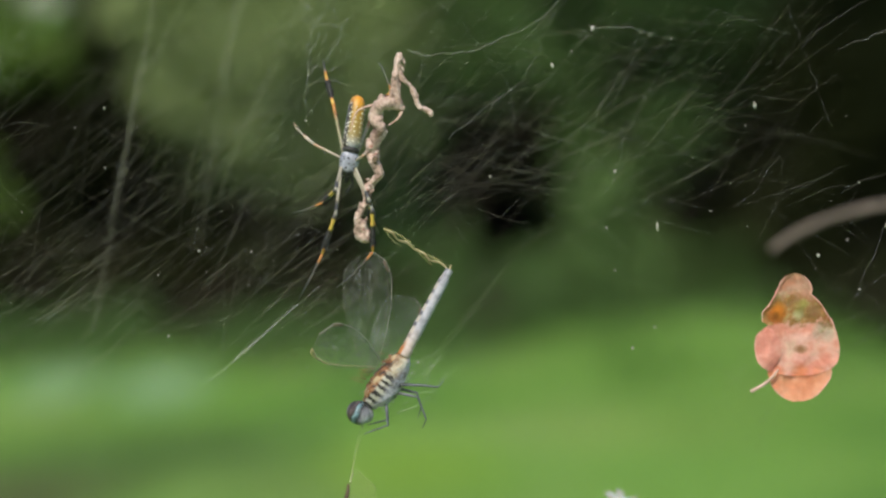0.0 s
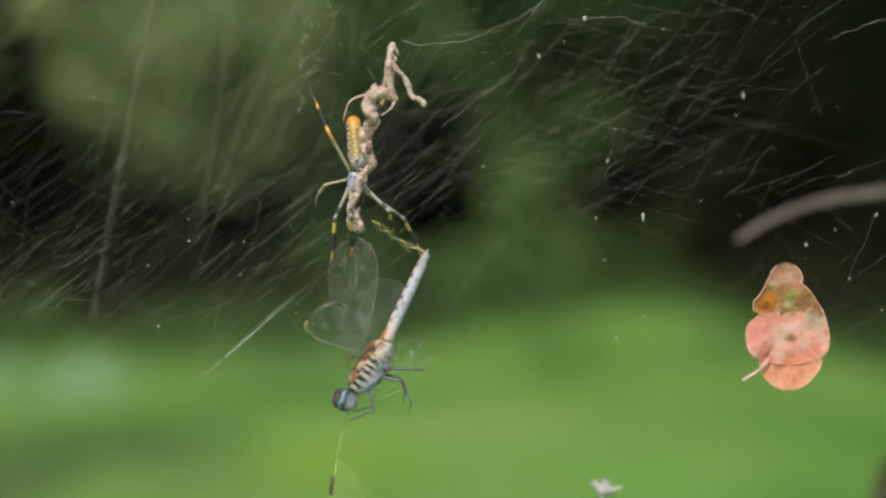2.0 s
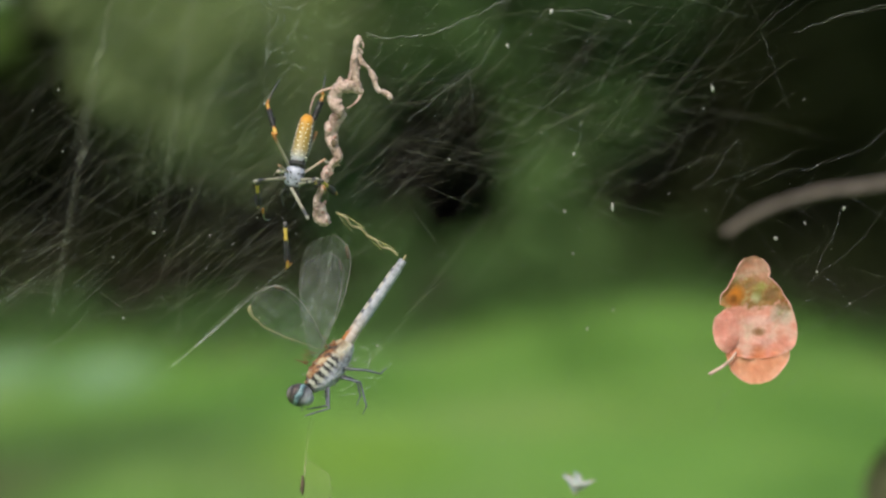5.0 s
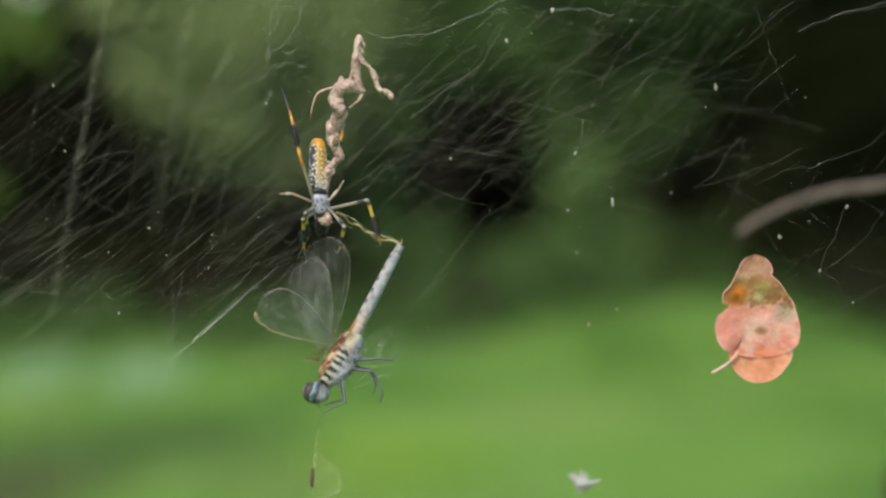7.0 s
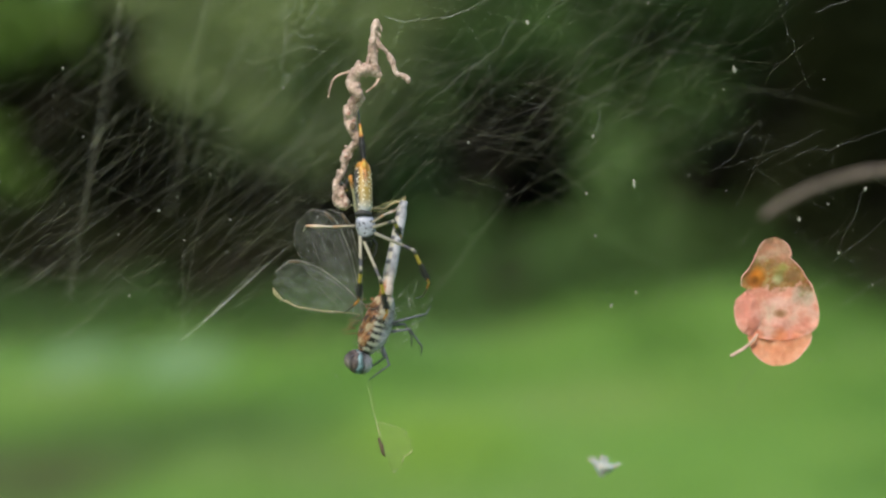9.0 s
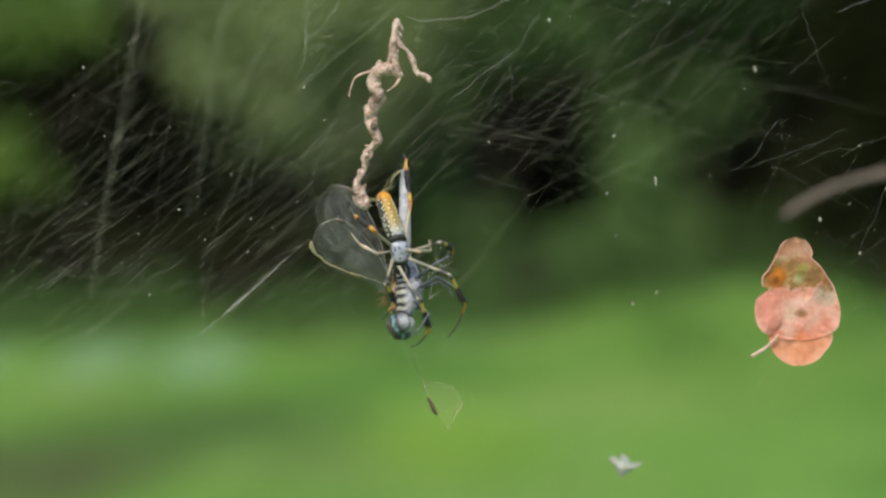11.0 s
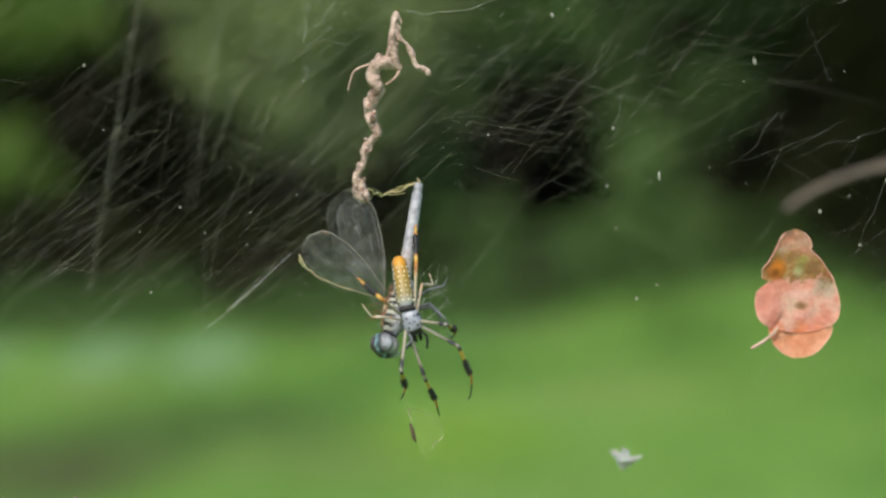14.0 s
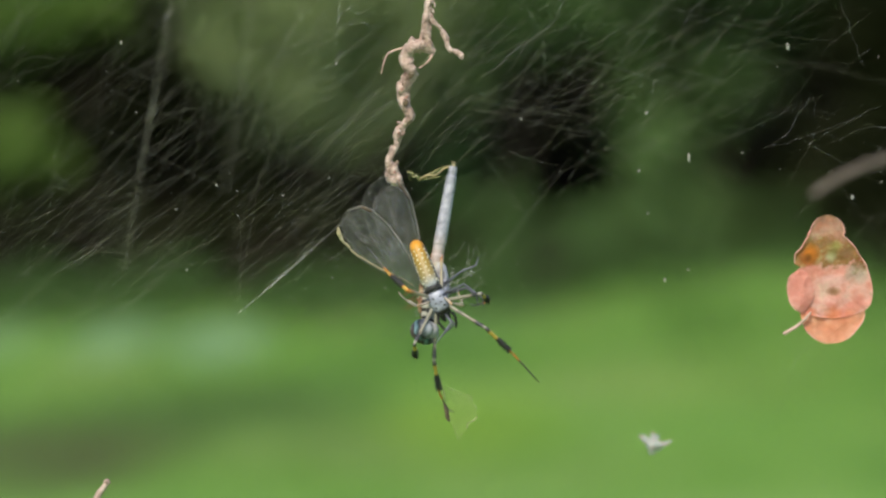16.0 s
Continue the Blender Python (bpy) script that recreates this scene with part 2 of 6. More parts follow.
def eye_material():
    m, tree, bsdf, coord = start("dragonfly_eye", 0.45, 0.2)
    along = calc(tree, "ADD", axis_of(tree, coord, 1, 0.0052, 0.5), calc(tree, "MULTIPLY", calc(tree, "SUBTRACT", noise_of(tree, coord, 700.0, 2), 0.5), 0.25))
    col = ramp_of(tree, along, [(0.1, (0.3, 0.31, 0.33)), (0.26, (0.2, 0.205, 0.22)), (0.38, (0.02, 0.02, 0.022)), (0.48, (0.06, 0.11, 0.12)), (0.55, (0.17, 0.27, 0.29)), (0.62, (0.03, 0.022, 0.022)), (0.74, (0.1, 0.075, 0.068)), (0.82, (0.02, 0.016, 0.016)), (0.95, (0.14, 0.12, 0.105))])
    dark = ramp_of(tree, noise_of(tree, coord, 520.0, 3), [(0.44, (1, 1, 1)), (0.54, (0, 0, 0))])
    tree.links.new(mix_of(tree, calc(tree, "MULTIPLY", dark, 0.5), col, (0.02, 0.016, 0.015)), bsdf.inputs["Base Color"])
    bump(tree, bsdf, noise_of(tree, coord, 1500.0), 0.4, 0.0001)
    return m


def membrane_material():
    """Clear wing skin: most light goes through, with a grey sheen and milky dust."""
    m, tree, bsdf, coord = start("wing_membrane", 0.25, 0.5)
    bsdf.inputs["Base Color"].default_value = (0.42, 0.44, 0.42, 1)
    clear = tree.nodes.new("ShaderNodeBsdfTransparent")
    both = tree.nodes.new("ShaderNodeMixShader")
    fac = ramp_of(tree, noise_of(tree, coord, 260.0, 5), [(0.35, (0.015, 0.015, 0.015)), (0.55, (0.042, 0.042, 0.042)), (0.72, (0.14, 0.14, 0.14))])
    tree.links.new(fac, both.inputs[0])
    tree.links.new(clear.outputs[0], both.inputs[1])
    tree.links.new(bsdf.outputs[0], both.inputs[2])
    tree.links.new(both.outputs[0], tree.nodes["Material Output"].inputs["Surface"])
    return m


def silk_material(name, white, opacity):
    """Silk finer than the eye can part: a pale strand that lets part of the light by."""
    m, tree, bsdf, coord = start(name, 0.35, 0.5)
    bsdf.inputs["Base Color"].default_value = (*white, 1)
    clear = tree.nodes.new("ShaderNodeBsdfTransparent")
    both = tree.nodes.new("ShaderNodeMixShader")
    fac = ramp_of(tree, noise_of(tree, coord, 220.0, 4), [(0.3, (opacity * 0.35,) * 3), (0.7, (opacity,) * 3)])
    tree.links.new(fac, both.inputs[0])
    tree.links.new(clear.outputs[0], both.inputs[1])
    tree.links.new(bsdf.outputs[0], both.inputs[2])
    tree.links.new(both.outputs[0], tree.nodes["Material Output"].inputs["Surface"])
    return m


def dry_leaf_material(name, stained, tint=(0, 0, 0), tinted=0.0):
    """Pink dry leaf; the blade has olive and rust stains across its upper third, and a painted highlight and crease
    below.
    """
    m, tree, bsdf, coord = start(name, 0.6, 0.3)
    big, fine = noise_of(tree, coord, 240.0, 4), noise_of(tree, coord, 900.0, 5)
    col = ramp_of(tree, big, [(0.3, (0.76, 0.31, 0.22)), (0.45, (0.8, 0.4, 0.3)), (0.56, (0.82, 0.5, 0.4)), (0.7, (0.74, 0.55, 0.42))])
    wob = noise_of(tree, coord, 300.0, 3)
    if stained:
        up = axis_of(tree, coord, 2, 0.013)
        shift = calc(tree, "MULTIPLY", calc(tree, "SUBTRACT", noise_of(tree, coord, 330.0, 4), 0.5), 0.8)
        band = ramp_of(tree, calc(tree, "ADD", up, shift), [(0.16, (0, 0, 0)), (0.24, (1, 1, 1)), (0.55, (1, 1, 1)), (0.75, (0.35, 0.35, 0.35))])
        olive = ramp_of(tree, noise_of(tree, coord, 380.0, 3), [(0.34, (0.34, 0.11, 0.03)), (0.45, (0.3, 0.2, 0.05)), (0.55, (0.46, 0.22, 0.07)), (0.64, (0.52, 0.42, 0.18)), (0.72, (0.6, 0.5, 0.3))])
        col = mix_of(tree, calc(tree, "MULTIPLY", band, 0.92), col, olive)
        sep = tree.nodes.new("ShaderNodeSeparateXYZ")
        tree.links.new(coord, sep.inputs[0])

        def blot(x, z, r, colour, base, amount, flat=1.0):
            dx = calc(tree, "POWER", calc(tree, "ABSOLUTE", calc(tree, "DIVIDE", calc(tree, "SUBTRACT", sep.outputs[0], x), r)), 2.0)
            dz = calc(tree, "POWER", calc(tree, "ABSOLUTE", calc(tree, "DIVIDE", calc(tree, "SUBTRACT", sep.outputs[2], z), r * flat)), 2.0)
            d = calc(tree, "ADD", calc(tree, "ADD", dx, dz), calc(tree, "MULTIPLY", wob, 0.9))
            return mix_of(tree, calc(tree, "MULTIPLY", ramp_of(tree, d, [(0.4, (1, 1, 1)), (1.2, (0, 0, 0))]), amount), base, colour)

        col = blot(-0.0044, 0.0044, 0.0031, (0.55, 0.14, 0.012), col, 0.92)
        col = blot(-0.0036, 0.0052, 0.0027, (0.72, 0.27, 0.03), col, 0.9)
        col = blot(0.0002, 0.0043, 0.0019, (0.62, 0.6, 0.33), col, 0.8)
        col = blot(0.0032, 0.0050, 0.0022, (0.36, 0.2, 0.1), col, 0.7)
        col = blot(0.0012, 0.0068, 0.0016, (0.42, 0.4, 0.1), col, 0.7)
        col = blot(-0.0044, 0.0042, 0.0014, (0.14, 0.06, 0.015), col, 0.8)
        # pale pink bands paint a highlight across the blade
        col = blot(0.0010, -0.0003, 0.0052, (0.86, 0.58, 0.5), col, 0.75, 0.34)
        col = blot(0.0008, -0.0044, 0.0050, (0.84, 0.52, 0.44), col, 0.6, 0.26)
        col = blot(0.0006, -0.0026, 0.0026, (0.32, 0.17, 0.06), col, 0.85, 0.5)
        col = blot(-0.0062, -0.0018, 0.0036, (0.8, 0.3, 0.24), col, 0.7)
        col = blot(0.0052, 0.0008, 0.0034, (0.45, 0.42, 0.32), col, 0.7)
        # orange shading painted into the crease over the lower fold
        col = blot(0.0005, -0.0072, 0.0026, (0.75, 0.24, 0.07), col, 0.7)
        col = blot(-0.0035, -0.0070, 0.0020, (0.72, 0.22, 0.08), col, 0.6)
        col = blot(0.0042, -0.0072, 0.0022, (0.74, 0.26, 0.1), col, 0.6)
        col = blot(0.0005, 0.0060, 0.0022, (0.4, 0.36, 0.12), col, 0.7)
    col = mix_of(tree, tinted, col, tint)
    col = mix_of(tree, 0.3, col, ramp_of(tree, fine, [(0.3, (0.6, 0.5, 0.5)), (0.65, (1, 1, 1))]), "MULTIPLY")
    tree.links.new(col, bsdf.inputs["Base Color"])
    bump(tree, bsdf, wob, 0.5, 0.0009)
    trans = tree.nodes.new("ShaderNodeBsdfTranslucent")
    tree.links.new(col, trans.inputs["Color"])
    both = node(tree, "ShaderNodeMixShader", Fac=0.12)
    tree.links.new(bsdf.outputs[0], both.inputs[1])
    tree.links.new(trans.outputs[0], both.inputs[2])
    tree.links.new(both.outputs[0], tree.nodes["Material Output"].inputs["Surface"])
    return m


def twig_material():
    """Weathered pinkish tan bark with a few rusty spots; the shade in its pits is painted dark."""
    m, tree, bsdf, coord = start("weathered_twig", 0.85, 0.2)
    big, fine = noise_of(tree, coord, 300.0, 4, 0.6), noise_of(tree, coord, 1500.0, 4, 0.7)
    fac = calc(tree, "ADD", calc(tree, "MULTIPLY", big, 0.7), calc(tree, "MULTIPLY", fine, 0.3))
    col = ramp_of(tree, fac, [(0.38, (0.12, 0.075, 0.055)), (0.45, (0.27, 0.19, 0.15)), (0.53, (0.41, 0.3, 0.245)), (0.63, (0.55, 0.435, 0.37))])
    rust = ramp_of(tree, noise_of(tree, coord, 230.0, 2), [(0.62, (0, 0, 0)), (0.67, (1, 1, 1))])
    tree.links.new(mix_of(tree, calc(tree, "MULTIPLY", rust, 0.75), col, (0.24, 0.07, 0.05)), bsdf.inputs["Base Color"])
    bump(tree, bsdf, fac, 0.8, 0.0009)
    return m


LAWN = lawn_material()
LEAF_BRIGHT = leaf_material("leaf_bright", (0.09, 0.17, 0.03), (0.17, 0.27, 0.06))
LEAF_OLIVE = leaf_material("leaf_olive", (0.165, 0.23, 0.085), (0.285, 0.355, 0.155))
LEAF_FRESH = leaf_material("leaf_fresh", (0.07, 0.14, 0.042), (0.13, 0.215, 0.07))
LEAF_MID = leaf_material("leaf_mid", (0.05, 0.105, 0.03), (0.1, 0.175, 0.055))
# Grass darker than the lawn, its colour standing for shade at the far edge.
GRASS_SHADED = leaf_material("grass_shaded", (0.035, 0.078, 0.02), (0.078, 0.14, 0.04))
# Near-black leaves: the deep shade of the wood is put into their colour.
LEAF_SHADED = leaf_material("leaf_shaded", (0.014, 0.0175, 0.006), (0.03, 0.038, 0.0115))
BARK = mottled("bark", (0.014, 0.011, 0.008), (0.045, 0.036, 0.027), 8.0, 0.9, 0.1, 0.8, 0.02)
# Soil coloured nearly black to stand for the shade beneath the shrubs.
SOIL_SHADED = mottled("soil", (0.004, 0.0032, 0.002), (0.013, 0.0105, 0.0065), 3.0, 1.0, 0.0, 0.8, 0.03)
TWIG = twig_material()
BRANCH = mottled("grey_branch", (0.058, 0.046, 0.037), (0.165, 0.131, 0.108), 90.0, 0.8, 0.2, 0.7, 0.001)
STRAW = mottled("straw", (0.26, 0.2, 0.09), (0.5, 0.43, 0.24), 600.0, 0.6, 0.3, 0.5, 0.0003)
DRY_LEAF = dry_leaf_material("dry_leaf", True)
DRY_FOLD = dry_leaf_material("dry_leaf_fold", False, (0.78, 0.36, 0.29), 0.5)
DRY_LOWER = dry_leaf_material("dry_leaf_base", False, (0.78, 0.36, 0.16), 0.55)
BROWN_LEAF = mottled("brown_leaf", (0.09, 0.09, 0.045), (0.18, 0.17, 0.09), 60.0, 0.7, 0.3, 0.5, 0.001)
PETIOLE = mottled("leaf_stalk", (0.3, 0.19, 0.14), (0.52, 0.37, 0.3), 500.0, 0.7, 0.3, 0.5, 0.0004)
FLUFF = mottled("fluff", (0.24, 0.24, 0.23), (0.4, 0.4, 0.38), 300.0, 0.8, 0.2, 0.5, 0.0005, through_light=0.3)
RUST = mottled("rusty_joint", (0.03, 0.015, 0.008), (0.26, 0.13, 0.05), 700.0, 0.6, 0.3, 0.5, 0.0002)
SCRAP = mottled("dark_scrap", (0.05, 0.035, 0.025), (0.14, 0.1, 0.06), 500.0, 0.8, 0.2, 0.5, 0.0003)
PELLET = mottled("pale_pellet", (0.2, 0.2, 0.16), (0.46, 0.45, 0.38), 800.0, 0.6, 0.3, 0.4, 0.0002)
SILK = silk_material("silk", (0.7, 0.69, 0.52), 0.026)
SILK_FAINT = silk_material("silk_faint", (0.68, 0.67, 0.49), 0.0152)
SILK_FRONT = silk_material("silk_front", (0.68, 0.67, 0.52), 0.055)
SILK_FINE = silk_material("silk_fine", (0.72, 0.71, 0.54), 0.115)
SILK_TUFT = silk_material("silk_tuft", (0.72, 0.72, 0.64), 0.17)
SILK_SNAG = silk_material("silk_snag", (0.7, 0.7, 0.62), 0.085)
SILK_LINE = silk_material("silk_line", (0.7, 0.7, 0.62), 0.15)
SILK_GOLD = silk_material("silk_gold", (0.7, 0.62, 0.28), 0.45)
SILK_FILM = silk_material("silk_film", (0.6, 0.53, 0.3), 0.06)
SILK_SCRAP = silk_material("silk_scrap", (0.58, 0.52, 0.32), 0.27)
ABDOMEN = abdomen_material()
CARAPACE = carapace_material()
SPOT = mottled("pale_spot", (0.5, 0.46, 0.32), (0.7, 0.66, 0.5), 1500.0, 0.5, 0.4, 0.2, 0.0001)
BLACK = mottled("black_bristle", (0.006, 0.006, 0.006), (0.03, 0.028, 0.025), 1500.0, 0.6, 0.4, 0.4, 0.0001)
THORAX = thorax_material()
TAIL = tail_material()
EYE = eye_material()
FACE = mottled("pale_face", (0.2, 0.19, 0.19), (0.4, 0.39, 0.38), 900.0, 0.5, 0.3, 0.3, 0.0001)
INSECT_LEG = mottled("insect_leg", (0.015, 0.015, 0.017), (0.12, 0.13, 0.155), 500.0, 0.5, 0.4, 0.3, 0.0001)
RIM = mottled("wing_rim", (0.06, 0.055, 0.04), (0.34, 0.32, 0.26), 400.0, 0.5, 0.4, 0.2, 0.0001)
VEIN = mottled("wing_vein", (0.03, 0.028, 0.02), (0.13, 0.12, 0.1), 500.0, 0.5, 0.4, 0.2, 0.0001)
MEMBRANE = membrane_material()


# ---- building helpers ----
def spot(x, z, y=0.0):
    """A place on the web, in millimetres from its middle; y is the distance behind it."""
    return Vector((x / 1000, y / 1000, 1.3 + z / 1000))


def link(name, bm, material, parent=None, label="", smooth=True):
    for e in bm.edges:
        e.smooth = len(e.link_faces) != 2 or e.calc_face_angle() < 1.0
    mesh = bpy.data.meshes.new(name)
    bm.to_mesh(mesh)
    bm.free()
    mesh.materials.append(material)
    mesh.polygons.foreach_set("use_smooth", [smooth] * len(mesh.polygons))
    ob = new(name, mesh)
    if parent:
        ob.parent = parent
    return tagged(ob, label)


def part(name, bm, material, parent, label="", smooth=True):
    return link(name, bm, material, parent, label, smooth)


def frame_of(z, near):
    """Axes with Z along z and Y as near as may be to near."""
    z = z.normalized()
    y = near - z * near.dot(z)
    y = y.normalized() if y.length > 1e-9 else z.orthogonal().normalized()
    return Matrix((y.cross(z), y, z)).transposed()


def tube(bm, points, radii, sides=8, lumps=0.0, seed=0, flat=1.0):
    """A swept tube with closed, rounded ends, added to bm."""
    points = [Vector(p) for p in points]
    rng = random.Random(seed)
    rings = []
    near = Vector((0.13, -1, 0.21))
    for i, p in enumerate(points):
        along = points[min(i + 1, len(points) - 1)] - points[max(i - 1, 0)]
        m = frame_of(along, near)
        near = m.col[1].copy()
        ring = []
        for k in range(sides):
            a = 2 * math.pi * k / sides
            r = radii[i] * (1 + lumps * (rng.random() - 0.5) * 2)
            ring.append(bm.verts.new(p + m @ Vector((math.cos(a) * r, math.sin(a) * r * flat, 0))))
        rings.append(ring)
    for a, b in zip(rings, rings[1:]):
        for k in range(sides):
            bm.faces.new((a[k], a[(k + 1) % sides], b[(k + 1) % sides], b[k]))
    for ring, end, other, flip in ((rings[0], points[0], points[1], True), (rings[-1], points[-1], points[-2], False)):
        r = radii[0] if flip else radii[-1]
        tip = bm.verts.new(end + (end - other).normalized() * r * 0.6)
        for k in range(sides):
            tri = (ring[k], ring[(k + 1) % sides], tip)
            bm.faces.new(tri[::-1] if flip else tri)
    return bm


def smooth_line(points, radii, steps=5):
    """More points on a smooth curve through the given ones."""
    pts, rad = [Vector(p) for p in points], []
    out = []
    for i in range(len(pts) - 1):
        p0, p1, p2, p3 = pts[max(i - 1, 0)], pts[i], pts[i + 1], pts[min(i + 2, len(pts) - 1)]
        for k in range(steps):
            t = k / steps
            out.append(0.5 * (2 * p1 + (p2 - p0) * t + (2 * p0 - 5 * p1 + 4 * p2 - p3) * t * t + (3 * p1 - p0 - 3 * p2 + p3) * t ** 3))
            rad.append(radii[i] * (1 - t) + radii[i + 1] * t)
    return out + [pts[-1]], rad + [radii[-1]]


def lathe(bm, profile, sides=20, wide=1.0, high=1.0, rise=0.0):
    """A closed body round its own Z from (z, radius) pairs; wide and high squash it across X and Y."""
    rings = []
    for z, r in profile:
        rings.append([bm.verts.new((math.cos(2 * math.pi * k / sides) * r * wide, math.sin(2 * math.pi * k / sides) * r * high + rise * r, z)) for k in range(sides)])
    for a, b in zip(rings, rings[1:]):
        for k in range(sides):
            bm.faces.new((a[k], a[(k + 1) % sides], b[(k + 1) % sides], b[k]))
    bm.faces.new(rings[0][::-1])
    bm.faces.new(rings[-1])
    return bm


def ball(bm, centre, radii, seed=0, rough=0.0, detail=2):
    made = bmesh.ops.create_icosphere(bm, subdivisions=detail, radius=1.0)["verts"]
    rng = random.Random(seed)
    for v in made:
        k = 1 + rough * (rng.random() - 0.5) * 2
        v.co = Vector(centre) + Vector((v.co.x * radii[0], v.co.y * radii[1], v.co.z * radii[2])) * k
    return bm


def mesh_of(name, verts, faces, material, parent=None, label="", smooth=False):
    mesh = bpy.data.meshes.new(name)
    mesh.from_pydata(verts, [], faces)
    mesh.materials.append(material)
    if smooth:
        mesh.polygons.foreach_set("use_smooth", [True] * len(mesh.polygons))
    ob = new(name, mesh)
    if parent:
        ob.parent = parent
    return tagged(ob, label)


def thing(name, place, label, category, group="", kind=""):
    ob = new(name)
    ob.empty_display_size = 0.01
    ob.location = place
    return tagged(ob, label, category, group, kind)


# ---- ground and far planting ----
def bed_edge(x):
    """How far the lawn reaches: it runs back between the shrubs."""
    bay = 1 / (1 + math.exp(-(x - 0.42) * 14)) - 1 / (1 + math.exp(-(x - 1.45) * 12))
    return 9.12 + 0.35 * noise.noise((x * 1.6, 4, 0)) + 1.8 * bay - 0.8 / (1 + math.exp(-(x - 1.7) * 12))


def build_ground():
    rng = random.Random(3)
    n = 60
    xs = [-400, -120, -40, -15] + [-8 + 16 * i / n for i in range(n + 1)] + [15, 40, 120, 400]
    ys = [-400, -60, -10, 0] + [3 + 9 * i / n for i in range(n + 1)] + [16, 25, 60, 140, 400]
    verts = [(x, y, 0.025 * noise.noise((x * 0.8, y * 0.8, 0)) if abs(x) < 15 and 0 < y < 16 else 0.0) for y in ys for x in xs]
    w = len(xs)
    faces = [(j * w + i, j * w + i + 1, (j + 1) * w + i + 1, (j + 1) * w + i) for j in range(len(ys) - 1) for i in range(w - 1)]
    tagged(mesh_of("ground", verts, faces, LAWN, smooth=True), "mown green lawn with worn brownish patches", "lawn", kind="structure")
    # short blades over the stretch of lawn in view
    verts, faces = [], []
    for _ in range(26000):
        x, y = rng.uniform(-2.6, 2.6), rng.uniform(5.6, 9.2)
        a, h, w, lean = rng.uniform(0, 6.28), rng.uniform(0.02, 0.05), 0.004, rng.uniform(-0.03, 0.03)
        i = len(verts)
        c, s = math.cos(a) * w, math.sin(a) * w
        verts += [(x - c, y - s, 0), (x + c, y + s, 0), (x + lean, y + lean * 0.6, h)]
        faces.append((i, i + 1, i + 2))
    tagged(mesh_of("grass", verts, faces, LAWN), "short green grass blades on the lawn", "grass", kind="stuff")
    # longer unmown grass added in drifts along the planting; dark colour paints shade
    verts, faces = [], []
    for _ in range(40000):
        x = rng.uniform(-2.8, 2.6)
        drift = max(0.1, 0.5 + 1.1 * noise.noise((x * 2.3, 2.0, 0)))
        edge = bed_edge(x) + 0.35
        reach = 0.5 + 0.6 * max(0.0, edge - 9.7)
        y = edge - abs(rng.gauss(0, 0.5)) * (0.6 + 0.5 * drift) * reach * 1.8
        a, w = rng.uniform(0, 6.28), rng.uniform(0.006, 0.012)
        h = rng.uniform(0.03, 0.1) * (0.5 + drift) * max(0.35, 1 - (edge - y) * 0.45)
        lean = rng.uniform(-0.06, 0.06)
        i = len(verts)
        c, s = math.cos(a) * w, math.sin(a) * w
        verts += [(x - c, y - s, 0), (x + c, y + s, 0), (x + lean, y + lean * 0.6, h)]
        faces.append((i, i + 1, i + 2))
    tagged(mesh_of("tall_grass", verts, faces, GRASS_SHADED), "drifts of longer unmown grass along the planting, shade in their colour", "grass", kind="stuff")
    # bare soil under the planting, shade painted near-black; hides sunlit lawn behind
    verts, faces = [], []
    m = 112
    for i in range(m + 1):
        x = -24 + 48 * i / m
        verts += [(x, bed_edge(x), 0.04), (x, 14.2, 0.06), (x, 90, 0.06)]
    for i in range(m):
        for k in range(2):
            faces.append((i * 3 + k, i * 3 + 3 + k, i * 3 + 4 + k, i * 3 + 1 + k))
    tagged(mesh_of("planting_bed", verts, faces, SOIL_SHADED, smooth=True), "leaf-littered soil under the shrubs, its shade painted near-black", "soil", kind="structure")


def leaf_cloud(rng, lobes, count, size):
    """Folded leaves scattered in and round uneven lobes (centre, radii)."""
    verts, faces = [], []
    weights = [r[0] * r[1] * r[2] for _, r in lobes]
    for _ in range(count):
        c, r = rng.choices(lobes, weights)[0]
        d = Vector((rng.gauss(0, 1), rng.gauss(0, 1), rng.gauss(0, 1))).normalized()
        k = (0.25 + 0.6 * rng.random() ** 0.7 + abs(rng.gauss(0, 0.2))) * (1 + 0.4 * noise.noise(d * 2.3 + Vector(c)))
        p = Vector((c[0] + d.x * r[0] * k, c[1] + d.y * r[1] * k, c[2] + d.z * r[2] * k))
        if p.z < 0.05 or noise.noise(p * 2.6) + 0.5 * noise.noise(p * 6.0) < -0.16:
            continue
        s = size * rng.uniform(0.6, 1.3)
        m = Euler((rng.uniform(-0.9, 0.9), rng.uniform(-0.9, 0.9), rng.uniform(0, 6.28))).to_matrix()
        i = len(verts)
        for q in ((0, -1, 0), (0.42, 0, 0.12), (0, 1, -0.15), (-0.42, 0, 0.12)):
            verts.append(p + m @ Vector(q) * s)
        faces += [(i, i + 1, i + 2), (i, i + 2, i + 3)]
    return verts, faces


